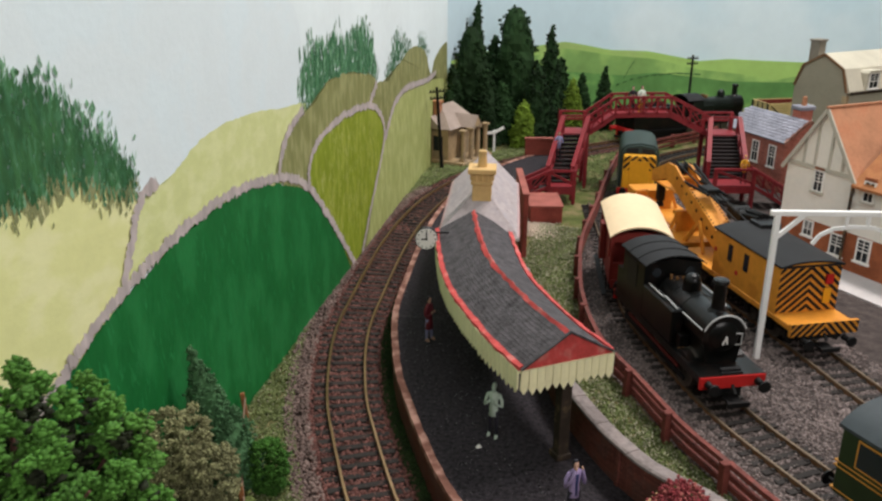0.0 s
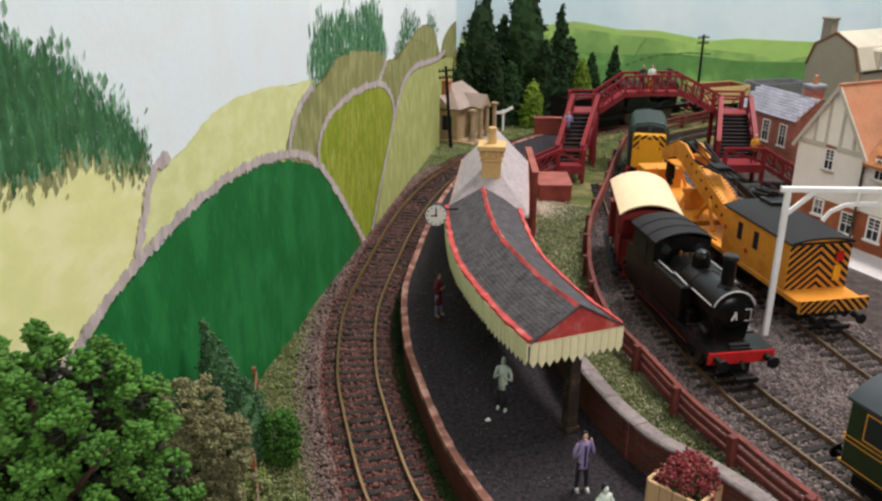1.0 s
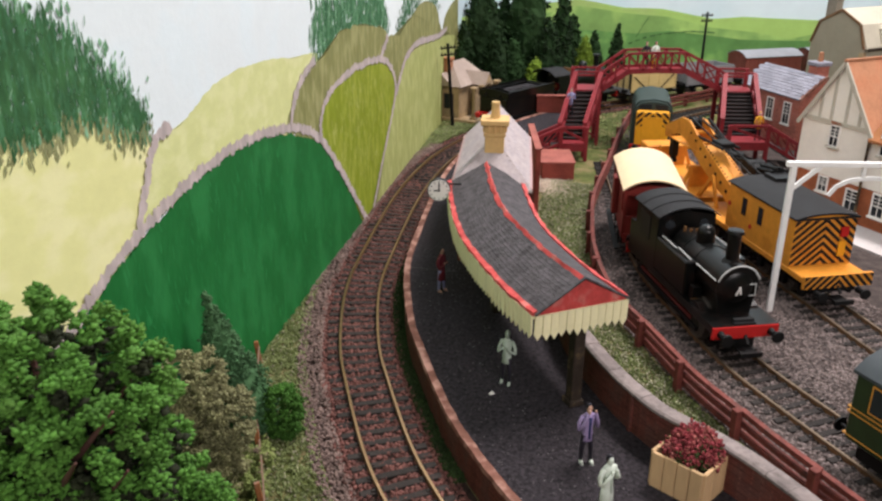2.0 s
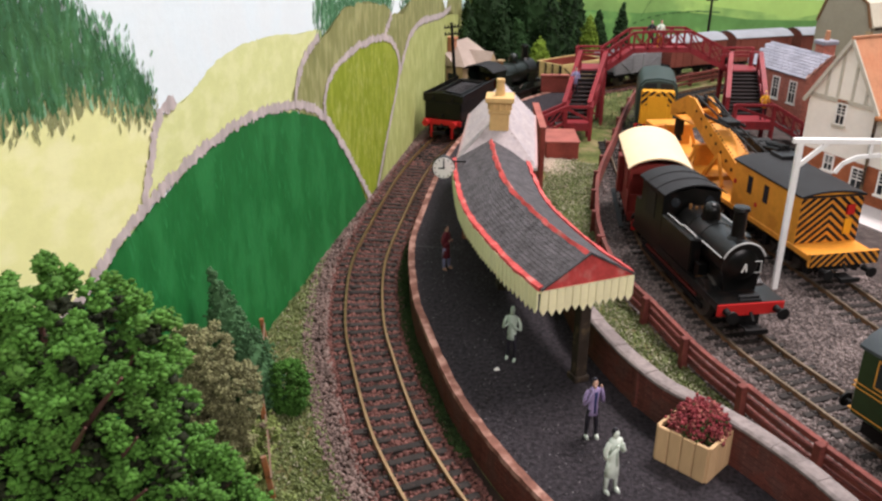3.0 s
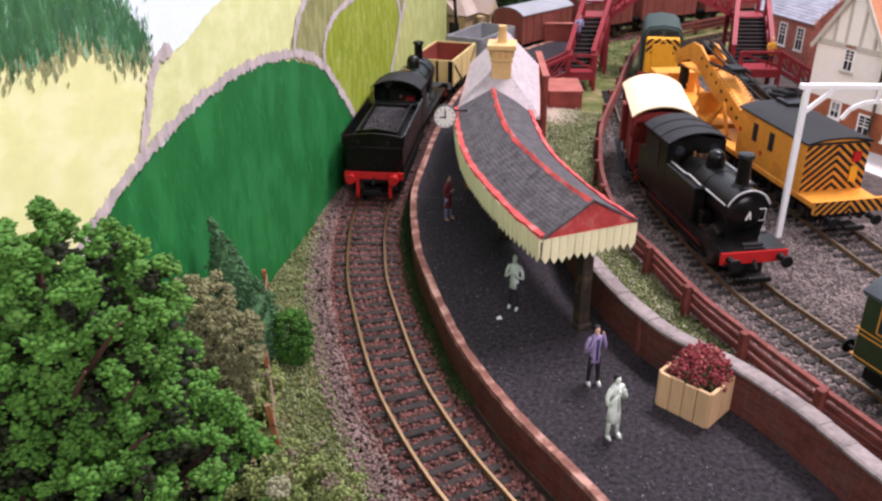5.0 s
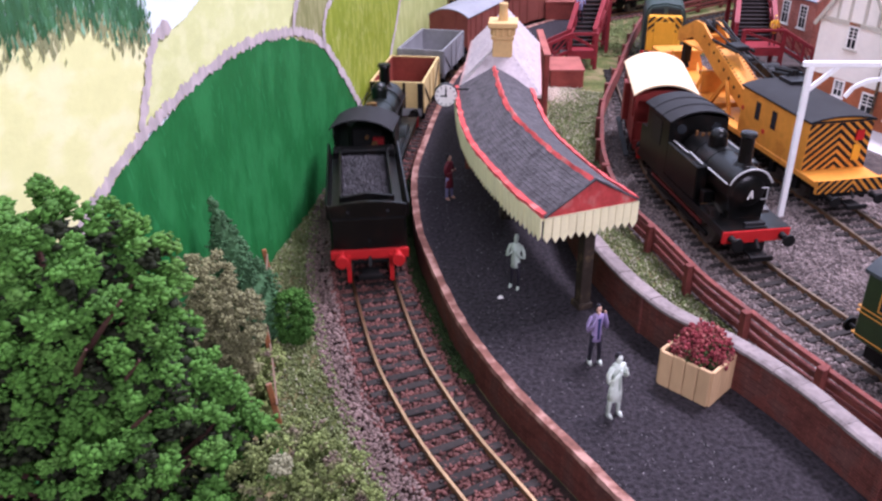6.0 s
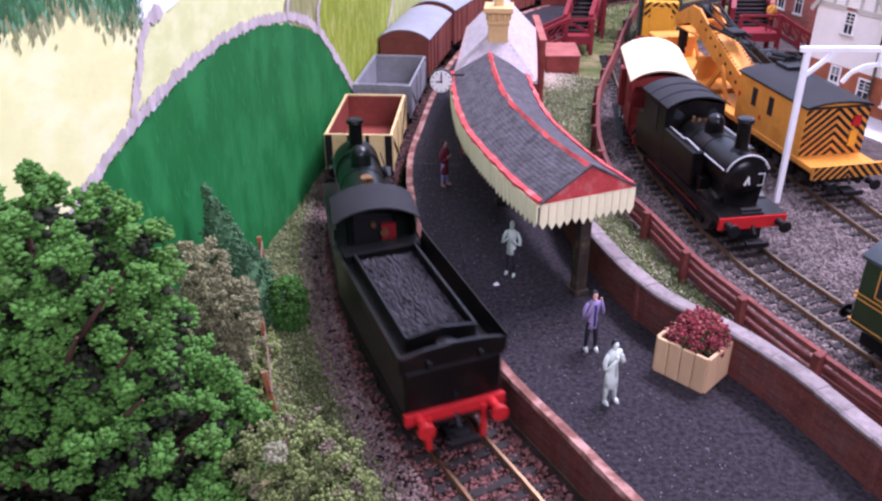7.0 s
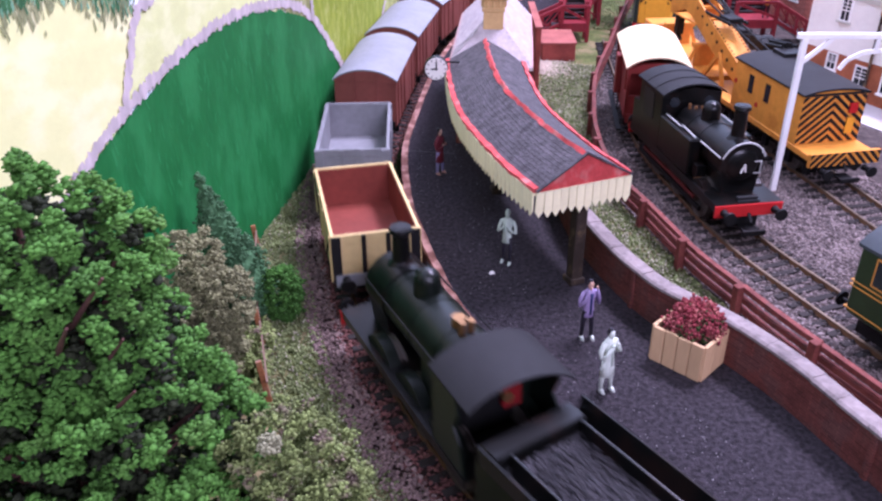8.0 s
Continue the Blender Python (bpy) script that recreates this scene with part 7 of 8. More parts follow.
# brick cottage behind the bridge: x along the gable, y along the ridge
cot = root("brick_cottage", pose(0.318, 0.703, 0.0, 0, 0, 18), "red brick cottage with grey slate roof", "cottage")
GW, GL, GE, GA = 0.041, 0.078, 0.044, 0.0600
bm = bmesh.new()
prism(bm, [(0, 0), (GW, 0), (GW, GE), (GW / 2, GA - 0.0006), (0, GE)], 0, GL)
part("wall", bm, M_SHEDBRICK, cot)
for sgn in (-1, 1):
    bm = bmesh.new()
    for k in range(9):
        u0, u1 = k / 9, (k + 1) / 9
        xa, xb = GW / 2 + sgn * (GW / 2 + 0.0022) * (1 - u0), GW / 2 + sgn * (GW / 2 + 0.0022) * (1 - u1)
        za, zb = GE - 0.0016 + (GA - GE + 0.0016) * u0, GE - 0.0016 + (GA - GE + 0.0016) * u1
        for j in range(12):
            ya = -0.002 + (GL + 0.004) * (j + 0.03 + 0.5 * (k % 2)) / 12.5
            prism(bm, [(xa, za + 0.0002), (xa, za + 0.0012), (xb, zb + 0.0008), (xb, zb)], ya, ya + (GL + 0.004) / 13.2)
    tagged(part("roof_covering", bm, M_SHEDSLATE, cot, "rows of blue-grey slates"), kind="stuff")
    bm = bmesh.new()
    bar(bm, (GW / 2 + sgn * (GW / 2 + 0.002), -0.0016, GE - 0.001), (GW / 2, -0.0016, GA + 0.0006), 0.0012, 0.0022)
    part("barge_board", bm, M_EDGE, cot)
bm = bmesh.new()
box(bm, GW / 2 + 0.001, GW / 2 + 0.013, 0.012, 0.022, GA - 0.010, GA + 0.007)
stack = part("chimney", bm, M_SHEDBRICK, cot)
bm = bmesh.new()
box(bm, GW / 2 - 0.0005, GW / 2 + 0.0145, 0.0105, 0.0235, GA + 0.007, GA + 0.0105)
chamfer(bm, 0.0006)
part("chimney_cap", bm, M_SHEDSLATE, stack, "grey chimney cap")
bm = bmesh.new()
tube(bm, (GW / 2 + 0.007, 0.017, GA + 0.0100), (GW / 2 + 0.007, 0.017, GA + 0.018), 0.0024, 0.0018, 12)
part("chimney_pot", bm, M_TILE, stack, smooth=True)
for y in (0.014, 0.036, 0.058):
    sash(cot, pose(0, y, 0.020, 0, 0, -90) @ pose(0, -0.0001, 0), 0.0074, 0.0175)
sash(cot, pose(GW / 2, -0.0001, 0.018), 0.0080, 0.0185)

# tan house at the back: gable in the plane x = 0, long side with dormers along x
tan = root("tan_house", pose(0.407, 0.80, -0.0035, 0, 0, 31), "tan rendered house with mansard roof and tall chimney", "house")
TD, TL = 0.057, 0.16
prof = [(0, 0.0), (TD, 0.0), (TD, 0.0735), (TD - 0.007, 0.0935), (TD / 2, 0.1055), (0.007, 0.094), (0, 0.0730)]
bm = bmesh.new()
prism(bm, prof, 0, 0.003, axis="x")
part("gable_wall", bm, M_TAN, tan)
bm = bmesh.new()
box(bm, 0.003, TL, 0.0004, TD - 0.0004, 0, 0.0730)
part("wall", bm, material("pale_render", (0.46, 0.44, 0.34), 0.85, 0.08, 300, 0.2, 0.0002), tan)
bm = bmesh.new()
prism(bm, [(-0.0022, 0.0735), (-0.0022, 0.0750), (0.0062, 0.0948), (TD / 2, 0.1072), (TD - 0.0062, 0.0945), (TD + 0.0022, 0.0750), (TD + 0.0022, 0.0735)], 0.0006, TL + 0.002, axis="x")
part("mansard_roof", bm, M_TANROOF, tan, "cream slate mansard roof")
M_VERGE = material("brown_verge", (0.16, 0.085, 0.04), 0.8, 0.2, 400, 0.2, 0.0002)
for (ya, za), (yb, zb) in zip(prof[2:], prof[3:]):
    bm = bmesh.new()
    bar(bm, (-0.0006, ya, za + 0.0006), (-0.0006, yb, zb + 0.0006), 0.0016, 0.0020)
    part("barge_board", bm, M_VERGE, tan)
bm = bmesh.new()
box(bm, 0.003, TL, -0.0034, -0.0022, 0.0718, 0.0740)
part("gutter", bm, M_POST, tan)
for z in np.arange(0.003, 0.070, 0.0062):
    bm = bmesh.new()
    box(bm, -0.0008, 0.0036, -0.0008, 0.0036, z, z + 0.0054)
    part("quoin", bm, M_STONE, tan, "grey-brown corner stone")
bm = bmesh.new()
box(bm, 0.004, 0.0135, TD / 2 + 0.010, TD / 2 + 0.0205, 0.085, 0.1165)
box(bm, 0.003, 0.0145, TD / 2 + 0.009, TD / 2 + 0.0215, 0.1165, 0.1185)
chamfer(bm, 0.0004)
part("chimney", bm, material("grey_chimney", (0.21, 0.185, 0.15), 0.85, 0.25, 500, 0.4, 0.0003), tan, "grey-brown stone chimney")
sash(tan, pose(0, 0.0355, 0.044, 0, 0, -90) @ pose(0, -0.0001, 0), 0.0058, 0.0130)
for x in (0.023, 0.058, 0.093, 0.128):
    sash(tan, pose(x, 0.0002, 0.050), 0.0078, 0.0090)
    bm = bmesh.new()
    box(bm, x + 0.0005, x + 0.0195, -0.0030, 0.02, 0.0752, 0.0905)
    prism(bm, [(x - 0.0005, 0.0905), (x + 0.0205, 0.0905), (x + 0.019, 0.0930), (x + 0.001, 0.0930)], -0.0044, 0.024)
    part("dormer", bm, M_TANROOF, tan)
    sash(tan, pose(x + 0.010, -0.0031, 0.0762), 0.0125, 0.0135)

# stone lodge
lodge = root("stone_lodge", pose(0.0405, 0.790, 0, 0, 0, 60), "small stone lodge with hipped roof and columned porch", "lodge")
bm = bmesh.new()
box(bm, 0, 0.052, 0.004, 0.040, 0, 0.034)
part("wall", bm, M_STONE, lodge)
bm = bmesh.new()
base = [bm.verts.new(v) for v in ((-0.003, 0.0, 0.0335), (0.055, 0.0, 0.0335), (0.055, 0.043, 0.0335), (-0.003, 0.043, 0.0335))]
ridge = [bm.verts.new(v) for v in ((0.015, 0.0215, 0.0535), (0.038, 0.0215, 0.0535))]
for f in ((base[0], base[1], ridge[1], ridge[0]), (base[1], base[2], ridge[1]), (base[2], base[3], ridge[0], ridge[1]), (base[3], base[0], ridge[0]), tuple(base[::-1])):
    bm.faces.new(f)
part("hipped_roof", bm, M_LODGEROOF, lodge, "pinkish slate hipped roof")
bm = bmesh.new()
prism(bm, [(0.018, 0.0335), (0.026, 0.0450), (0.034, 0.0335)], -0.0135, 0.014)
porch = part("porch_gable", bm, M_LODGEROOF, lodge)
bm = bmesh.new()
prism(bm, [(0.0200, 0.0345), (0.026, 0.0430), (0.032, 0.0345)], -0.0141, -0.0133)
part("pediment", bm, M_STONE, porch)
for x in (0.004, 0.0195, 0.0325, 0.048):
    bm = bmesh.new()
    tube(bm, (x, -0.0102, 0.003), (x, -0.0102, 0.0335), 0.0024, 0.0020, 12)
    box(bm, x - 0.003, x + 0.003, -0.0132, -0.0072, 0.032, 0.0338)
    box(bm, x - 0.003, x + 0.003, -0.0132, -0.0072, 0.003, 0.0052)
    part("column", bm, M_STONE, lodge, smooth=True)
bm = bmesh.new()
box(bm, -0.003, 0.055, -0.0145, 0.043, 0, 0.0035)
box(bm, 0.012, 0.040, -0.0195, -0.0145, 0, 0.0022)
chamfer(bm, 0.0004)
part("steps", bm, M_STONE, lodge)
bm = bmesh.new()
box(bm, 0.0225, 0.0295, 0.0034, 0.0041, 0.0035, 0.024)
part("door", bm, M_POST, lodge)
bm = bmesh.new()
box(bm, -0.0006, 0.0001, 0.010, 0.020, 0.012, 0.026)
part("window", bm, M_PANE, lodge)
bm = bmesh.new()
prism(bm, [(0.009, 0.0335), (0.0215, 0.0450), (0.034, 0.0335)], -0.0044, 0.010, axis="x")
part("side_gable", bm, M_LODGEROOF, lodge)
bm = bmesh.new()
box(bm, 0.006, 0.012, 0.018, 0.025, 0.044, 0.056)
box(bm, 0.005, 0.013, 0.017, 0.026, 0.056, 0.058)
part("chimney", bm, M_TILE, lodge)

# ---- loading gauge, poles, posts ----
M_GANTRY = material("white_paint", (0.86, 0.85, 0.83), 0.5, 0.07, 400, 0.15, 0.0002)
gauge = root("loading_gauge", pose(0.1945, 0.396, -0.0046), "white timber loading gauge gantry beside the yard track", "loading gauge")
bm = bmesh.new()
box(bm, -0.0013, 0.0013, -0.0013, 0.0013, 0, 0.0795)
chamfer(bm, 0.0002)
part("post", bm, M_GANTRY, gauge)
bm = bmesh.new()
box(bm, -0.0035, 0.056, -0.0012, 0.0012, 0.0795, 0.0820)
chamfer(bm, 0.0002)
part("beam", bm, M_GANTRY, gauge)
bm = bmesh.new()
bar(bm, (0.001, 0, 0.069), (0.0125, 0, 0.0798), 0.0016, 0.0018)
part("brace", bm, M_GANTRY, gauge)
bm = bmesh.new()
arc = [(0.018, 0.0655), (0.021, 0.0700), (0.027, 0.0732), (0.036, 0.0742), (0.046, 0.0738), (0.054, 0.0705), (0.0575, 0.064)]
for (xa, za), (xb, zb) in zip(arc, arc[1:]):
    bar(bm, (xa, 0, za), (xb, 0, zb), 0.0010, 0.0018)
part("gauge_bow", bm, M_GANTRY, gauge, "curved white gauge bow")
for x in (0.0325, 0.0425):
    bm = bmesh.new()
    bar(bm, (x, 0, 0.0740), (x, 0, 0.0800), 0.0014, 0.0014)
    part("hanger", bm, M_GANTRY, gauge)


def telegraph_pole(x, y, h, lean):
    top = root("telegraph_pole", pose(x, y, 0, 0, lean, 15), "dark wooden telegraph pole with cross arms", "telegraph pole", "telegraph poles")
    bm = bmesh.new()
    tube(bm, (0, 0, -0.001), (0, 0, h), 0.0018, 0.0013, 10)
    part("pole", bm, M_IRON, top, smooth=True)
    for k in range(2):
        z = h - 0.004 - 0.006 * k
        bm = bmesh.new()
        box(bm, -0.007, 0.007, -0.0007, 0.0007, z - 0.0006, z + 0.0006)
        arm = part("cross_arm", bm, M_IRON, top)
        for s in (-0.006, -0.003, 0.003, 0.006):
            bm = bmesh.new()
            tube(bm, (s, 0, z), (s, 0, z + 0.0022), 0.0006, n=8)
            part("insulator", bm, M_BLACK, arm)


telegraph_pole(0.0315, 0.774, 0.076, -4)
telegraph_pole(0.318, 1.0, 0.0815, 0)
post = root("gradient_post", pose(0.083, 0.845, 0, 0, 0, 10), "small white gradient post with sloping arms", "gradient post")
bm = bmesh.new()
box(bm, -0.0010, 0.0010, -0.001, 0.001, 0, 0.0225)
part("post", bm, M_GANTRY, post)
for sgn, rise in ((1, 0.005), (-1, -0.0005)):
    bm = bmesh.new()
    bar(bm, (0, -0.0012, 0.0205), (sgn * 0.0095, -0.0012, 0.0205 + rise), 0.0008, 0.0028)
    part("arm", bm, M_GANTRY, post)

# ---- planter ----
M_PINE = material("pale_pine", (0.52, 0.34, 0.18), 0.7, 0.14, 500, 0.3, 0.0002, island=0.14, stretch=(1, 1, 0.2))
M_SOIL = material("soil", (0.05, 0.03, 0.02), 0.95, 0.3, 900, 0.5, 0.0003)
planter = root("planter", pose(0.1150, 0.2420, PLATFORM_Z, 0, 0, 46.5), "square pale wooden planter with dark red flowers", "planter")
H, HX, HY = 0.0128, 0.0098, 0.0088
for sgn in (1, -1):
    for k in range(4):
        for axis in (0, 1):
            half, other = (HX, HY) if axis == 0 else (HY, HX)
            a = -half + 2 * half * k / 4
            bm = bmesh.new()
            lim = (a + 0.00012, a + half / 2 - 0.00012, sgn * other - 0.0006, sgn * other + 0.0006)
            if axis == 0:
                box(bm, lim[0], lim[1], lim[2], lim[3], 0, H - 0.0002 * (k % 2))
            else:
                box(bm, lim[2], lim[3], lim[0], lim[1], 0, H - 0.0002 * (k % 2))
            chamfer(bm, 0.0002)
            part("plank", bm, M_PINE, planter)
bm = bmesh.new()
box(bm, -HX + 0.0006, HX - 0.0006, -HY + 0.0006, HY - 0.0006, 0.0005, H - 0.002)
part("soil", bm, M_SOIL, planter)
gf = np.random.RandomState(17)


def heap(n, rx, ry, rz, z0, spread=0.0009, per=14):
    """Places of small leaf bits in clumps over a low mound."""
    u = gf.normal(size=(n, 3))
    u /= np.linalg.norm(u, axis=1)[:, None]
    u[:, 2] = np.abs(u[:, 2])
    c = u * (rx, ry, rz) * gf.uniform(0.75, 1.05, (n, 1)) + (0, 0, z0)
    return (c[:, None, :] + gf.normal(scale=spread, size=(n, per, 3))).reshape(-1, 3)


stones("flower_mass", heap(150, 0.0088, 0.0078, 0.0068, H - 0.001), 0.00075, material("maroon_flower", (0.16, 0.025, 0.03), 0.85, 0.3, 900, 0.0, island=0.8, second=(0.22, 0.07, 0.06), mix=0.3, coarse=300), "dark red flower heads", planter, 1.0, 18)
stones("leaf_mass", heap(60, 0.0086, 0.0078, 0.0055, H - 0.001), 0.0007, material("flower_leaf", (0.05, 0.07, 0.02), 0.85, 0.3, 900, 0.0, island=0.6), "dull green leaves", planter, 1.0, 19)

# ---- model figures ----


def figurine(x, y, z, turn, coat, legs, skin, hair, label, skirt=False, arm=0.0, shoes=None, front=None):
    """One plain small figure, painted in up to six colours."""
    bm = bmesh.new()

    def add(fn, slot):
        n = len(bm.faces)
        fn()
        bm.faces.ensure_lookup_table()
        for f in bm.faces[n:]:
            f.material_index = slot

    k = 0.0225

    def lathe(rings, slot):
        """Oval rings (x, y, z, rx, ry) joined into one closed skin."""
        def make():
            loops = [[bm.verts.new(((x + rx * math.cos(a)) * k, (y + ry * math.sin(a)) * k, z * k)) for a in np.linspace(0, 2 * math.pi, 10, endpoint=False)] for x, y, z, rx, ry in rings]
            for p, q in zip(loops, loops[1:]):
                for i in range(10):
                    bm.faces.new((p[i], p[(i + 1) % 10], q[(i + 1) % 10], q[i]))
            bm.faces.new(loops[0][::-1])
            bm.faces.new(loops[-1])
        add(make, slot)

    for s in (1, -1):
        lathe([(s * 0.105, -0.03 * s, 0.03, 0.034, 0.04), (s * 0.095, -0.02 * s, 0.26, 0.050, 0.055), (s * 0.065, 0, 0.50, 0.068, 0.075)], 1)
        lathe([(s * 0.11, -0.05 - 0.03 * s, 0.0, 0.042, 0.085), (s * 0.11, -0.03 - 0.03 * s, 0.05, 0.036, 0.055)], 2 if skirt else 4)
        lathe([(s * 0.145, 0, 0.81, 0.045, 0.05), (s * 0.205, 0.02, 0.69, 0.045, 0.05), (s * 0.225, -0.02, 0.60, 0.04, 0.045)], 0)
        lathe([(s * 0.225, -0.02, 0.59, 0.038, 0.04), (s * 0.17, -0.11, 0.62 + arm * 0.4, 0.035, 0.04), (s * 0.08, -0.15, 0.66 + arm, 0.028, 0.03)], 0)
        lathe([(s * 0.08, -0.15, 0.655 + arm, 0.024, 0.026), (s * 0.065, -0.155, 0.70 + arm, 0.024, 0.026)], 2)
    low = [(0, 0, 0.27, 0.155, 0.13), (0, 0, 0.42, 0.14, 0.115)] if skirt else [(0, 0, 0.40, 0.135, 0.10)]
    lathe(low + [(0, 0, 0.52, 0.125, 0.095), (0, 0, 0.62, 0.105, 0.085), (0, 0, 0.74, 0.135, 0.095), (0, 0, 0.82, 0.145, 0.085), (0, 0, 0.855, 0.055, 0.05)], 0)
    lathe([(0, -0.055, 0.45, 0.04, 0.06), (0, -0.055, 0.62, 0.035, 0.055), (0, -0.055, 0.80, 0.055, 0.052)], 5)
    lathe([(0, -0.005, 0.84, 0.035, 0.035), (0, -0.01, 0.885, 0.052, 0.055), (0, -0.012, 0.93, 0.060, 0.068), (0, -0.005, 0.98, 0.045, 0.05)], 2)
    lathe([(0, 0.022, 0.90, 0.056, 0.052), (0, 0.018, 0.955, 0.066, 0.068), (0, 0.008, 1.0, 0.045, 0.05)], 3)
    me = bpy.data.meshes.new("figurine")
    bm.to_mesh(me)
    bm.free()
    for m in (coat, legs, skin, hair, shoes or legs, front or coat):
        me.materials.append(m)
    for p in me.polygons:
        p.use_smooth = True
    ob = new("figurine", me)
    ob.matrix_world = pose(x, y, z, 0, 0, turn) @ Matrix.Diagonal((0.66, 0.72, 1, 1))
    return tagged(ob, label, "figurine", "model figures")


def enamel(name, c):
    return material(name, c, 0.45, 0.15, 500, 0.1, 0.0001)


F_WHITE, F_PURPLE, F_DARK, F_SKIN = enamel("figure_white", (0.62, 0.68, 0.60)), enamel("figure_purple", (0.30, 0.23, 0.40)), enamel("figure_dark", (0.02, 0.018, 0.025)), enamel("figure_skin", (0.5, 0.3, 0.22))
F_NAVY = enamel("figure_navy", (0.02, 0.03, 0.10))
F_RED, F_SAGE, F_BLUE, F_YEL = enamel("figure_red", (0.14, 0.02, 0.03)), enamel("figure_sage", (0.42, 0.50, 0.42)), enamel("figure_blue", (0.25, 0.25, 0.42)), enamel("figure_yellow", (0.65, 0.33, 0.02))
figurine(0.0852, 0.2245, PLATFORM_Z, 35, F_WHITE, F_WHITE, F_WHITE, F_DARK, "whitish model figure with dark hair on the platform", True, 0.12, F_WHITE, F_SAGE)
figurine(0.0830, 0.2515, PLATFORM_Z, 20, F_PURPLE, F_DARK, F_SKIN, F_DARK, "model figure in purple coat and dark trousers", False, 0.25, F_WHITE, F_NAVY)
figurine(0.0590, 0.3005, PLATFORM_Z, -20, F_SAGE, F_DARK, F_SAGE, F_SAGE, "pale green model figure with dark trousers", False, 0.05, F_SAGE)
figurine(0.0318, 0.383, PLATFORM_Z, 60, F_RED, F_BLUE, F_SKIN, F_DARK, "model figure in red skirt and blue top", True)
figurine(0.129, 0.694, 0.030, 10, F_BLUE, F_DARK, F_SKIN, F_DARK, "model figure climbing the footbridge stairs")
figurine(0.192, 0.72, 0.064, 0, F_DARK, F_DARK, F_SKIN, F_DARK, "dark model figure on the footbridge deck")
figurine(0.200, 0.722, 0.064, 15, F_WHITE, F_YEL, F_SKIN, F_DARK, "white-topped model figure on the footbridge deck")
figurine(0.273, 0.664, 0.019, 0, F_YEL, F_DARK, F_SKIN, F_YEL, "yellow-coated model figure at the stair foot")
bm = bmesh.new()
prism(bm, [(-0.0012, 0.0002), (0.0009, 0.0002), (0.0004, 0.0011), (-0.0007, 0.0008)], -0.0006, 0.0006, pose(0.0535, 0.2918, PLATFORM_Z, 0, 0, 20))
tagged(part("paper_scrap", bm, M_WHITE), "small pale scrap lying on the platform", "scrap")

# ---- trees ----


def crown(name, lobes, clumps, per, bit, mat, label, parent, seed, puff, flat=0.75, shell=0.75):
    """Foliage of round tufts, each of many small bits, over the given lobes (x, y, z, rx, ry, rz)."""
    g = np.random.RandomState(seed)
    vol = np.array([l[3] * l[4] + l[3] * l[5] + l[4] * l[5] for l in lobes])
    pick = g.choice(len(lobes), clumps, p=vol / vol.sum())
    L = np.array(lobes)[pick]
    u = g.normal(size=(clumps, 3))
    u /= np.linalg.norm(u, axis=1)[:, None]
    c = L[:, :3] + u * L[:, 3:] * (shell + (1.06 - shell) * g.uniform(0, 1, (clumps, 1)) ** 0.6)
    w = g.normal(size=(clumps, per, 3))
    w /= np.linalg.norm(w, axis=2)[..., None]
    w *= g.uniform(0.3, 1.2, (clumps, per, 1)) * puff * g.uniform(0.65, 1.25, (clumps, 1, 1))
    pts = c[:, None, :] + w * (1, 1, 0.8)
    return stones(name, pts.reshape(-1, 3), bit, mat, label, parent, flat, seed)


def trunk(parent, pts, r, mat):
    bm = bmesh.new()
    for a, b in pts:
        tube(bm, a[:3], b[:3], r * a[3], r * b[3], 8)
    part("trunk", bm, mat, parent, smooth=True)


M_BARK = material("bark", (0.085, 0.04, 0.032), 0.85, 0.3, 500, 0.5, 0.0004)
M_LEAF_BIG = material("leaf_green", (0.058, 0.158, 0.022), 0.8, 0.35, 500, 0.0, island=0.5, second=(0.055, 0.13, 0.022), mix=0.3, coarse=120)
M_LEAF_OLIVE = material("leaf_olive", (0.305, 0.305, 0.150), 0.85, 0.3, 500, 0.0, island=0.6)
M_LEAF_DARK = material("leaf_dark", (0.012, 0.034, 0.0085), 0.85, 0.3, 500, 0.0, island=0.75)
M_LEAF_BLUE = material("leaf_blue_green", (0.052, 0.125, 0.052), 0.85, 0.3, 500, 0.0, island=0.5)
M_LEAF_LIME = material("leaf_lime", (0.12, 0.19, 0.018), 0.85, 0.3, 500, 0.0, island=0.5)
M_LEAF_NEAR = material("leaf_mixed", (0.185, 0.235, 0.070), 0.85, 0.3, 500, 0.0, island=0.6, second=(0.16, 0.12, 0.09), mix=0.3, coarse=200)

oak = root("broadleaf_tree", pose(0, 0, 0), "large leafy green model tree with reddish-brown branches", "tree")
g = random.Random(3)
limbs = [((-0.037, 0.152, -0.001, 1.0), (-0.037, 0.152, 0.045, 0.8))]
for k in range(26):
    z0 = g.uniform(0.028, 0.085)
    a = g.uniform(0, 6.28)
    r = g.uniform(0.018, 0.033)
    mid = (-0.037 + 0.5 * r * math.cos(a), 0.152 + 0.5 * r * math.sin(a), z0 + 0.010, 0.28)
    tip = (-0.037 + r * math.cos(a), 0.152 + r * math.sin(a), min(z0 + 0.024, 0.108), 0.1)
    limbs += [((-0.037, 0.152, z0, 0.45), mid), (mid, tip)]
limbs.append(((-0.037, 0.152, 0.045, 0.8), (-0.036, 0.153, 0.108, 0.2)))
trunk(oak, limbs, 0.0024, M_BARK)
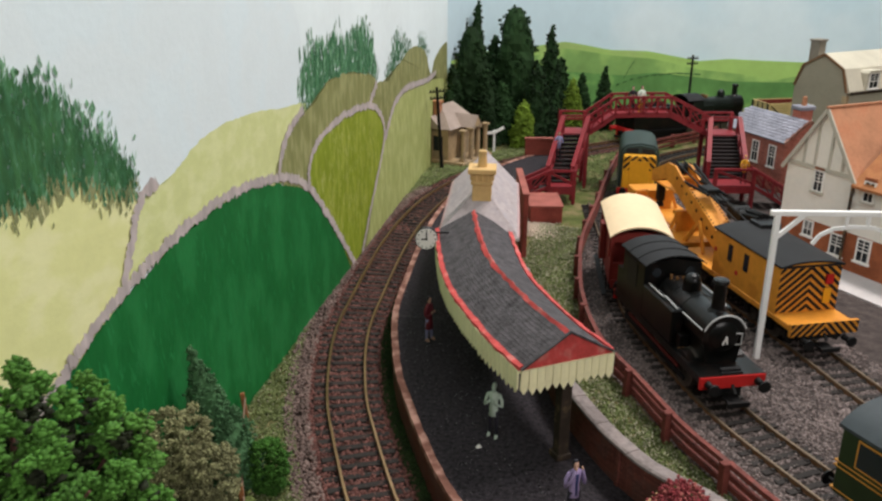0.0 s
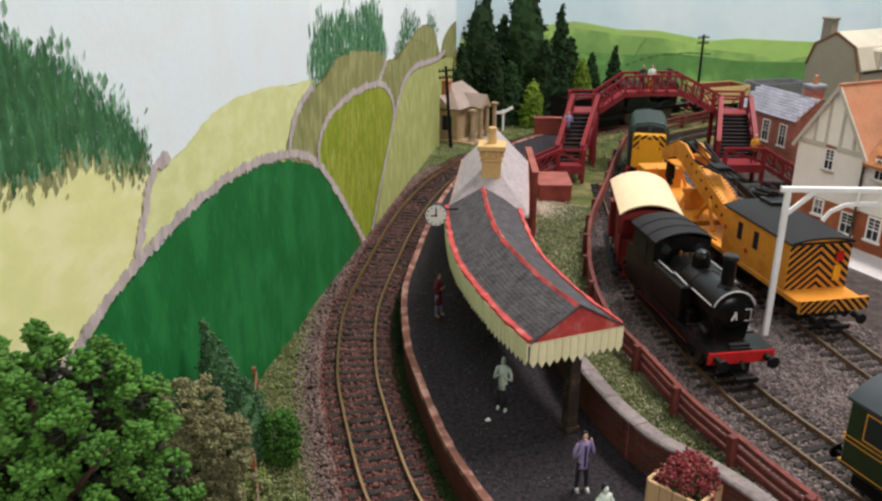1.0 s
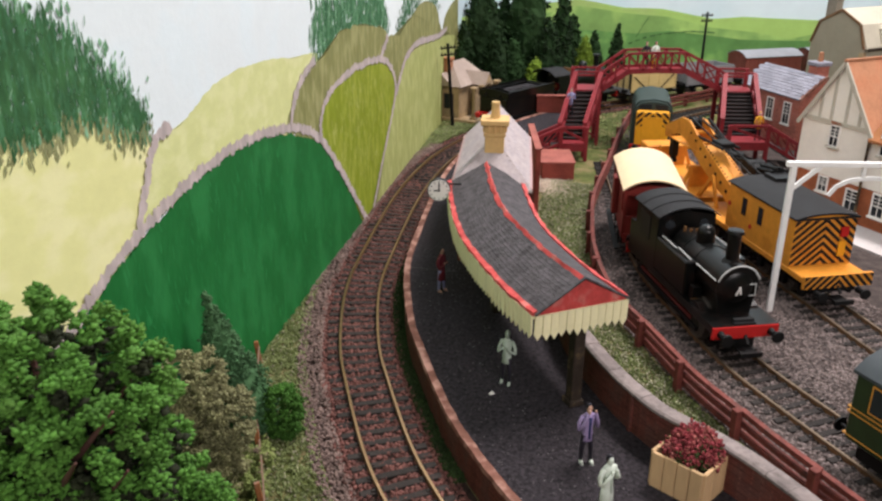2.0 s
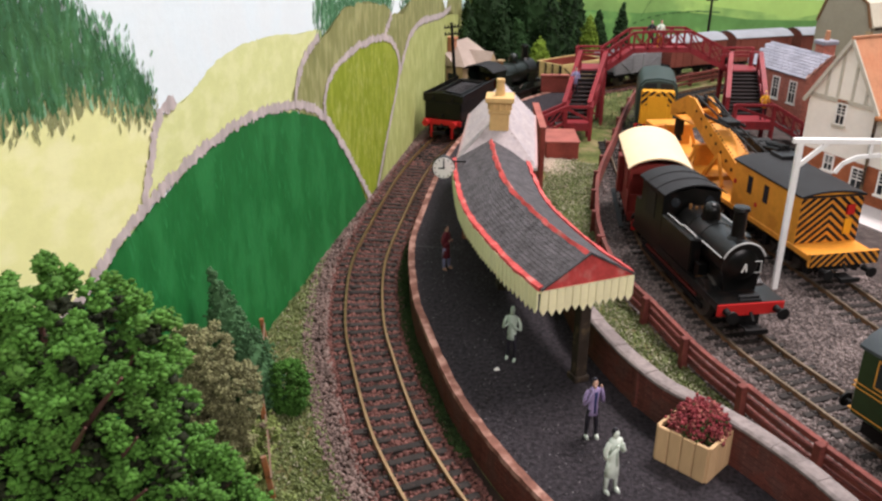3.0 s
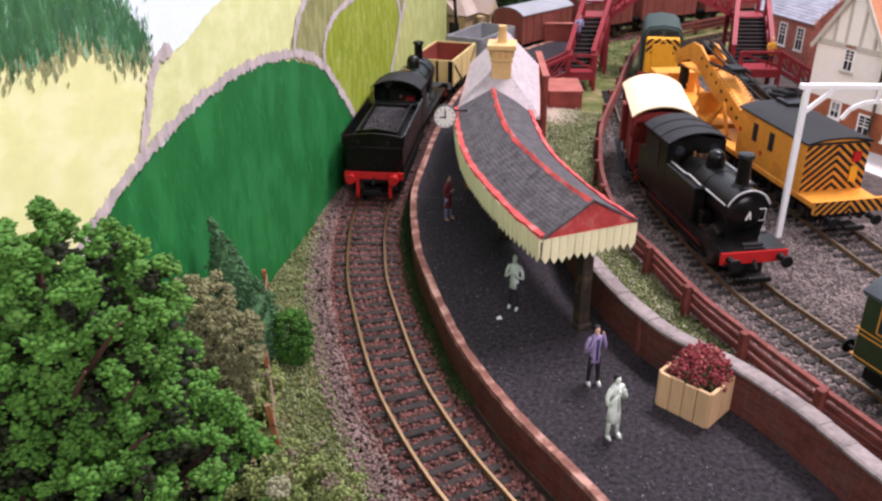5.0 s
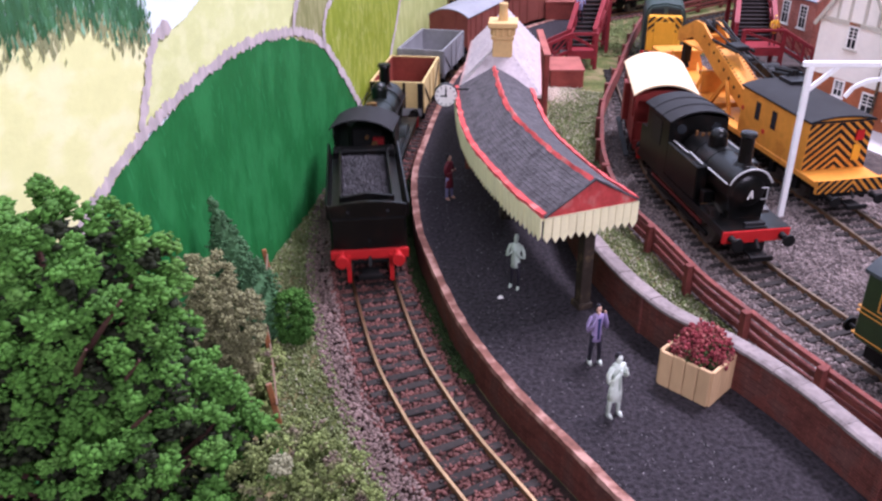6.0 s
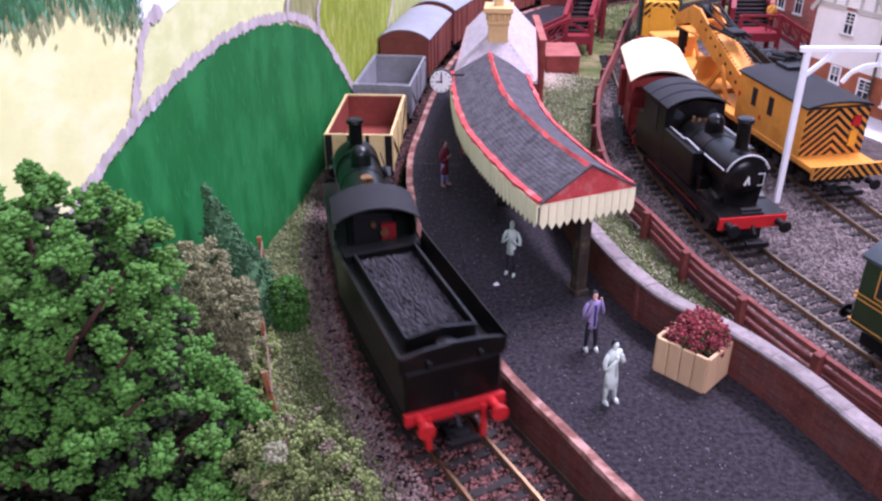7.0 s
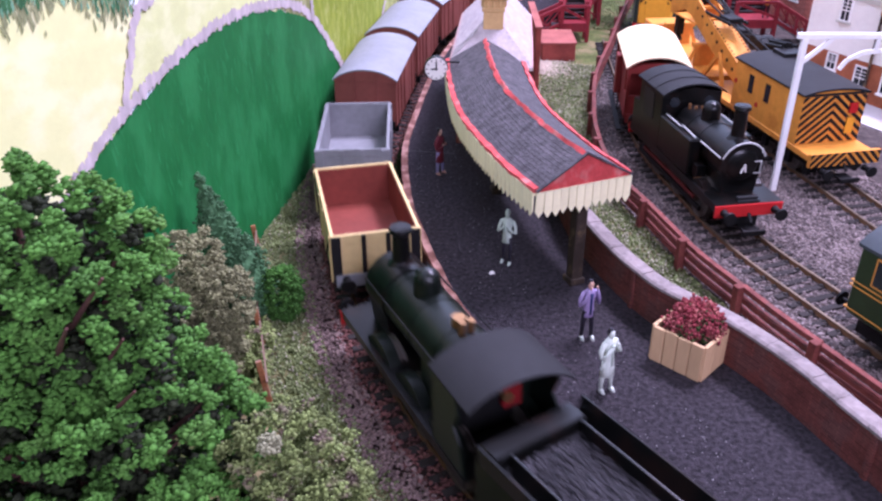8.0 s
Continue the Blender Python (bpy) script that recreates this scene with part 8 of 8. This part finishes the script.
crown("crown", [(-0.039, 0.152, 0.064, 0.034, 0.029, 0.039), (-0.038, 0.156, 0.088, 0.025, 0.024, 0.027), (-0.022, 0.155, 0.052, 0.023, 0.024, 0.028), (-0.048, 0.15, 0.06, 0.024, 0.026, 0.034), (-0.031, 0.151, 0.099, 0.018, 0.018, 0.020), (-0.050, 0.15, 0.090, 0.018, 0.018, 0.018), (-0.031, 0.154, 0.089, 0.014, 0.015, 0.017), (-0.040, 0.140, 0.045, 0.03, 0.026, 0.034)], 1350, 56, 0.00088, M_LEAF_BIG, "clumped bright green foliage", oak, 51, 0.0020, 0.5, 0.76)

# near-black inner tufts: shade in the crown's gaps, put into the leaf colour
crown("inner_crown", [(-0.037, 0.152, 0.066, 0.030, 0.025, 0.036), (-0.034, 0.156, 0.086, 0.022, 0.020, 0.023), (-0.022, 0.155, 0.050, 0.019, 0.020, 0.025), (-0.050, 0.15, 0.060, 0.023, 0.024, 0.036), (-0.032, 0.151, 0.096, 0.015, 0.015, 0.016), (-0.050, 0.15, 0.088, 0.015, 0.015, 0.015), (-0.040, 0.140, 0.043, 0.028, 0.024, 0.034)], 720, 18, 0.00120, material("leaf_twig_shade", (0.013, 0.017, 0.007), 0.9, 0.3, 500, 0.0, island=0.6), "twiggy inner foliage, darkened to stand for shade between the tufts", oak, 57, 0.0028, 0.55, 0.25)

bush = root("olive_bush", pose(0, 0, 0), "olive-grey bushy model tree by the wall", "bush")
trunk(bush, [((-0.045, 0.247, -0.001, 1), (-0.046, 0.248, 0.036, 0.5)), ((-0.045, 0.247, 0.015, 0.6), (-0.040, 0.246, 0.03, 0.2))], 0.002, M_BARK)
crown("crown", [(-0.0445, 0.250, 0.0395, 0.0115, 0.012, 0.0140), (-0.037, 0.248, 0.0300, 0.0110, 0.011, 0.014), (-0.047, 0.242, 0.024, 0.0115, 0.011, 0.016), (-0.038, 0.244, 0.016, 0.009, 0.010, 0.012)], 560, 44, 0.0006, M_LEAF_OLIVE, "fine olive-grey foliage", bush, 52, 0.0018)
crown("undergrowth", [(-0.036, 0.243, 0.006, 0.014, 0.02, 0.006), (-0.03, 0.262, 0.005, 0.006, 0.012, 0.006)], 150, 22, 0.0007, M_LEAF_NEAR, "low yellow-green undergrowth", bush, 56, 0.0016)
shrub = root("round_shrub", pose(0, 0, 0), "small round dark green shrub on the grass", "shrub")
trunk(shrub, [((-0.024, 0.283, -0.001, 1), (-0.024, 0.283, 0.010, 0.5))], 0.001, M_BARK)
crown("crown", [(-0.0240, 0.283, 0.0105, 0.0072, 0.0072, 0.0105)], 190, 22, 0.0007, material("shrub_green", (0.036, 0.105, 0.014), 0.85, 0.3, 500, 0.0, island=0.5), "dense dark green foliage", shrub, 53, 0.0014)
near_bush = root("mixed_bush", pose(0, 0, 0), "yellow-green bush with pale dead tufts", "bush")
trunk(near_bush, [((0.006, 0.150, -0.001, 1), (0.006, 0.150, 0.045, 0.4))], 0.0016, M_BARK)
crown("crown", [(0.006, 0.150, 0.046, 0.0155, 0.014, 0.021), (0.011, 0.149, 0.036, 0.015, 0.014, 0.02)], 380, 44, 0.0006, M_LEAF_NEAR, "yellow-green and grey foliage", near_bush, 54, 0.0019)

crown("dead_tuft", [(0.0050, 0.1440, 0.0660, 0.0018, 0.0016, 0.0014)], 14, 26, 0.0005, material("pale_tuft", (0.25, 0.25, 0.15), 0.9, 0.2, 500, 0.0, island=0.4), "pale dead tuft", near_bush, 58, 0.0010)


def conifer(x, y, h, r, mat, seed, tip=(0, 0), bit=0.0013, name="conifer", label="dark green conical model fir tree", low=0.04, tufts=370, dome=0.0):
    """A fir of dense tufts on a trunk; dome 0 is a cone, 1 a round-headed tree."""
    top = root(name, pose(x, y, 0), label, "conifer", "fir trees" if name == "conifer" else "")
    trunk(top, [((0, 0, -0.001, 1), (tip[0], tip[1], h * 0.9, 0.15))], 0.012 * h + 0.0005, M_BARK)
    g = np.random.RandomState(seed)
    u = g.uniform(0.0, 1, tufts) ** 0.62
    cone = np.minimum(u / 0.85, 1.0)
    ball = np.sqrt(np.clip(1 - (1 - u / 0.55) ** 2, 0, 1)) * np.where(u > 0.55, 0, 1) + np.where(u > 0.55, 1 - 0.25 * (u - 0.55), 0)
    a = g.uniform(0, 6.283, tufts)
    lump = 1 + 0.14 * np.sin(3 * a + u * 14 + seed) + 0.10 * np.sin(u * 46 + seed)
    rad = r * ((1 - dome) * cone + dome * ball) * lump * g.uniform(0.76, 1.04, tufts) + 0.0003
    z = h * (1 - u * (1 - low))
    c = np.c_[rad * np.cos(a) + tip[0] * (1 - u), rad * np.sin(a) + tip[1] * (1 - u), z - rad * 0.12]
    bm = bmesh.new()
    rings = []
    for v in np.linspace(0.02, 1, 16):
        q = (1 - dome) * min(v / 0.85, 1.0) + dome * (math.sqrt(max(1 - (1 - v / 0.55) ** 2, 0)) if v < 0.55 else 1 - 0.25 * (v - 0.55))
        ring = []
        for i in range(18):
            b = i * 2 * math.pi / 18
            w = 0.80 * r * q * (1 + 0.14 * math.sin(3 * b + v * 14 + seed) + 0.16 * noise.noise(Vector((2 * math.cos(b), 2 * math.sin(b), 9 * v + seed))))
            ring.append(bm.verts.new((w * math.cos(b) + tip[0] * (1 - v), w * math.sin(b) + tip[1] * (1 - v), h * (1 - v * (1 - low)) - 0.004 * h)))
        rings.append(ring)
    for p, q in zip(rings, rings[1:]):
        for i in range(18):
            bm.faces.new((p[i], q[i], q[(i + 1) % 18], p[(i + 1) % 18]))
    part("inner_crown", bm, mat, top)
    pts = c[:, None, :] + g.normal(size=(tufts, 9, 3)) * bit * (1.1, 1.1, 1.2) * (0.35 + 0.65 * u[:, None, None])
    stones("crown", pts.reshape(-1, 3), bit, mat, "", top, 0.8, seed)


conifer(-0.0385, 0.288, 0.0590, 0.0130, M_LEAF_BLUE, 61, (-0.0110, -0.003), 0.0008, "spruce", "blue-green leaning spruce beside the wall", tufts=560)
FIRS = [(0.051, 0.945, 0.130, 0.014, 0.4), (0.067, 0.95, 0.143, 0.015, 0.3), (0.060, 0.905, 0.122, 0.025, 0.7), (0.107, 0.925, 0.140, 0.026, 0.9), (0.144, 0.915, 0.122, 0.016, 0.25), (0.128, 0.885, 0.087, 0.022, 0.2),
        (0.212, 0.965, 0.074, 0.013, 0), (0.19, 0.985, 0.063, 0.013, 0.1), (0.092, 0.89, 0.066, 0.018, 0.3), (0.075, 0.885, 0.080, 0.019, 0.3), (0.042, 0.90, 0.070, 0.014, 0.2), (0.160, 0.955, 0.085, 0.016, 0.3), (0.118, 0.945, 0.11, 0.022, 0.4), (0.085, 0.94, 0.11, 0.02, 0.2), (0.038, 0.846, 0.062, 0.010, 0.5), (0.041, 0.872, 0.085, 0.011, 0.5)]
for k, (x, y, h, r, d) in enumerate(FIRS):
    conifer(x, y, h, r, M_LEAF_DARK, 70 + k, bit=0.00135, dome=d)
for k, (x, y, h, r) in enumerate(((0.114, 0.868, 0.049, 0.0125), (0.171, 0.93, 0.063, 0.0125), (0.076, 0.868, 0.05, 0.010))):
    conifer(x, y, h, r, M_LEAF_LIME if k < 2 else M_LEAF_DARK, 90 + k, bit=0.0012, name="bush_conifer", label="yellow-green conical shrub among the firs" if k < 2 else "small dark conical shrub behind the lodge", dome=0.45)


def motions():
    """The train runs past the platform; its wheels turn as it rolls."""
    for top, wheels, offset, span in TRAIN:
        walk(top, [(k * 0.25, train_pose(offset, span, k * 0.25)) for k in range(33)])
        for ob, r in wheels:
            y, z = ob.matrix_basis.translation.y, ob.matrix_basis.translation.z
            walk(ob, [(k / 15, pose(0, y, z, -math.degrees(SPEED * k / 15 / r), 0, 0)) for k in range(121)])


motions()
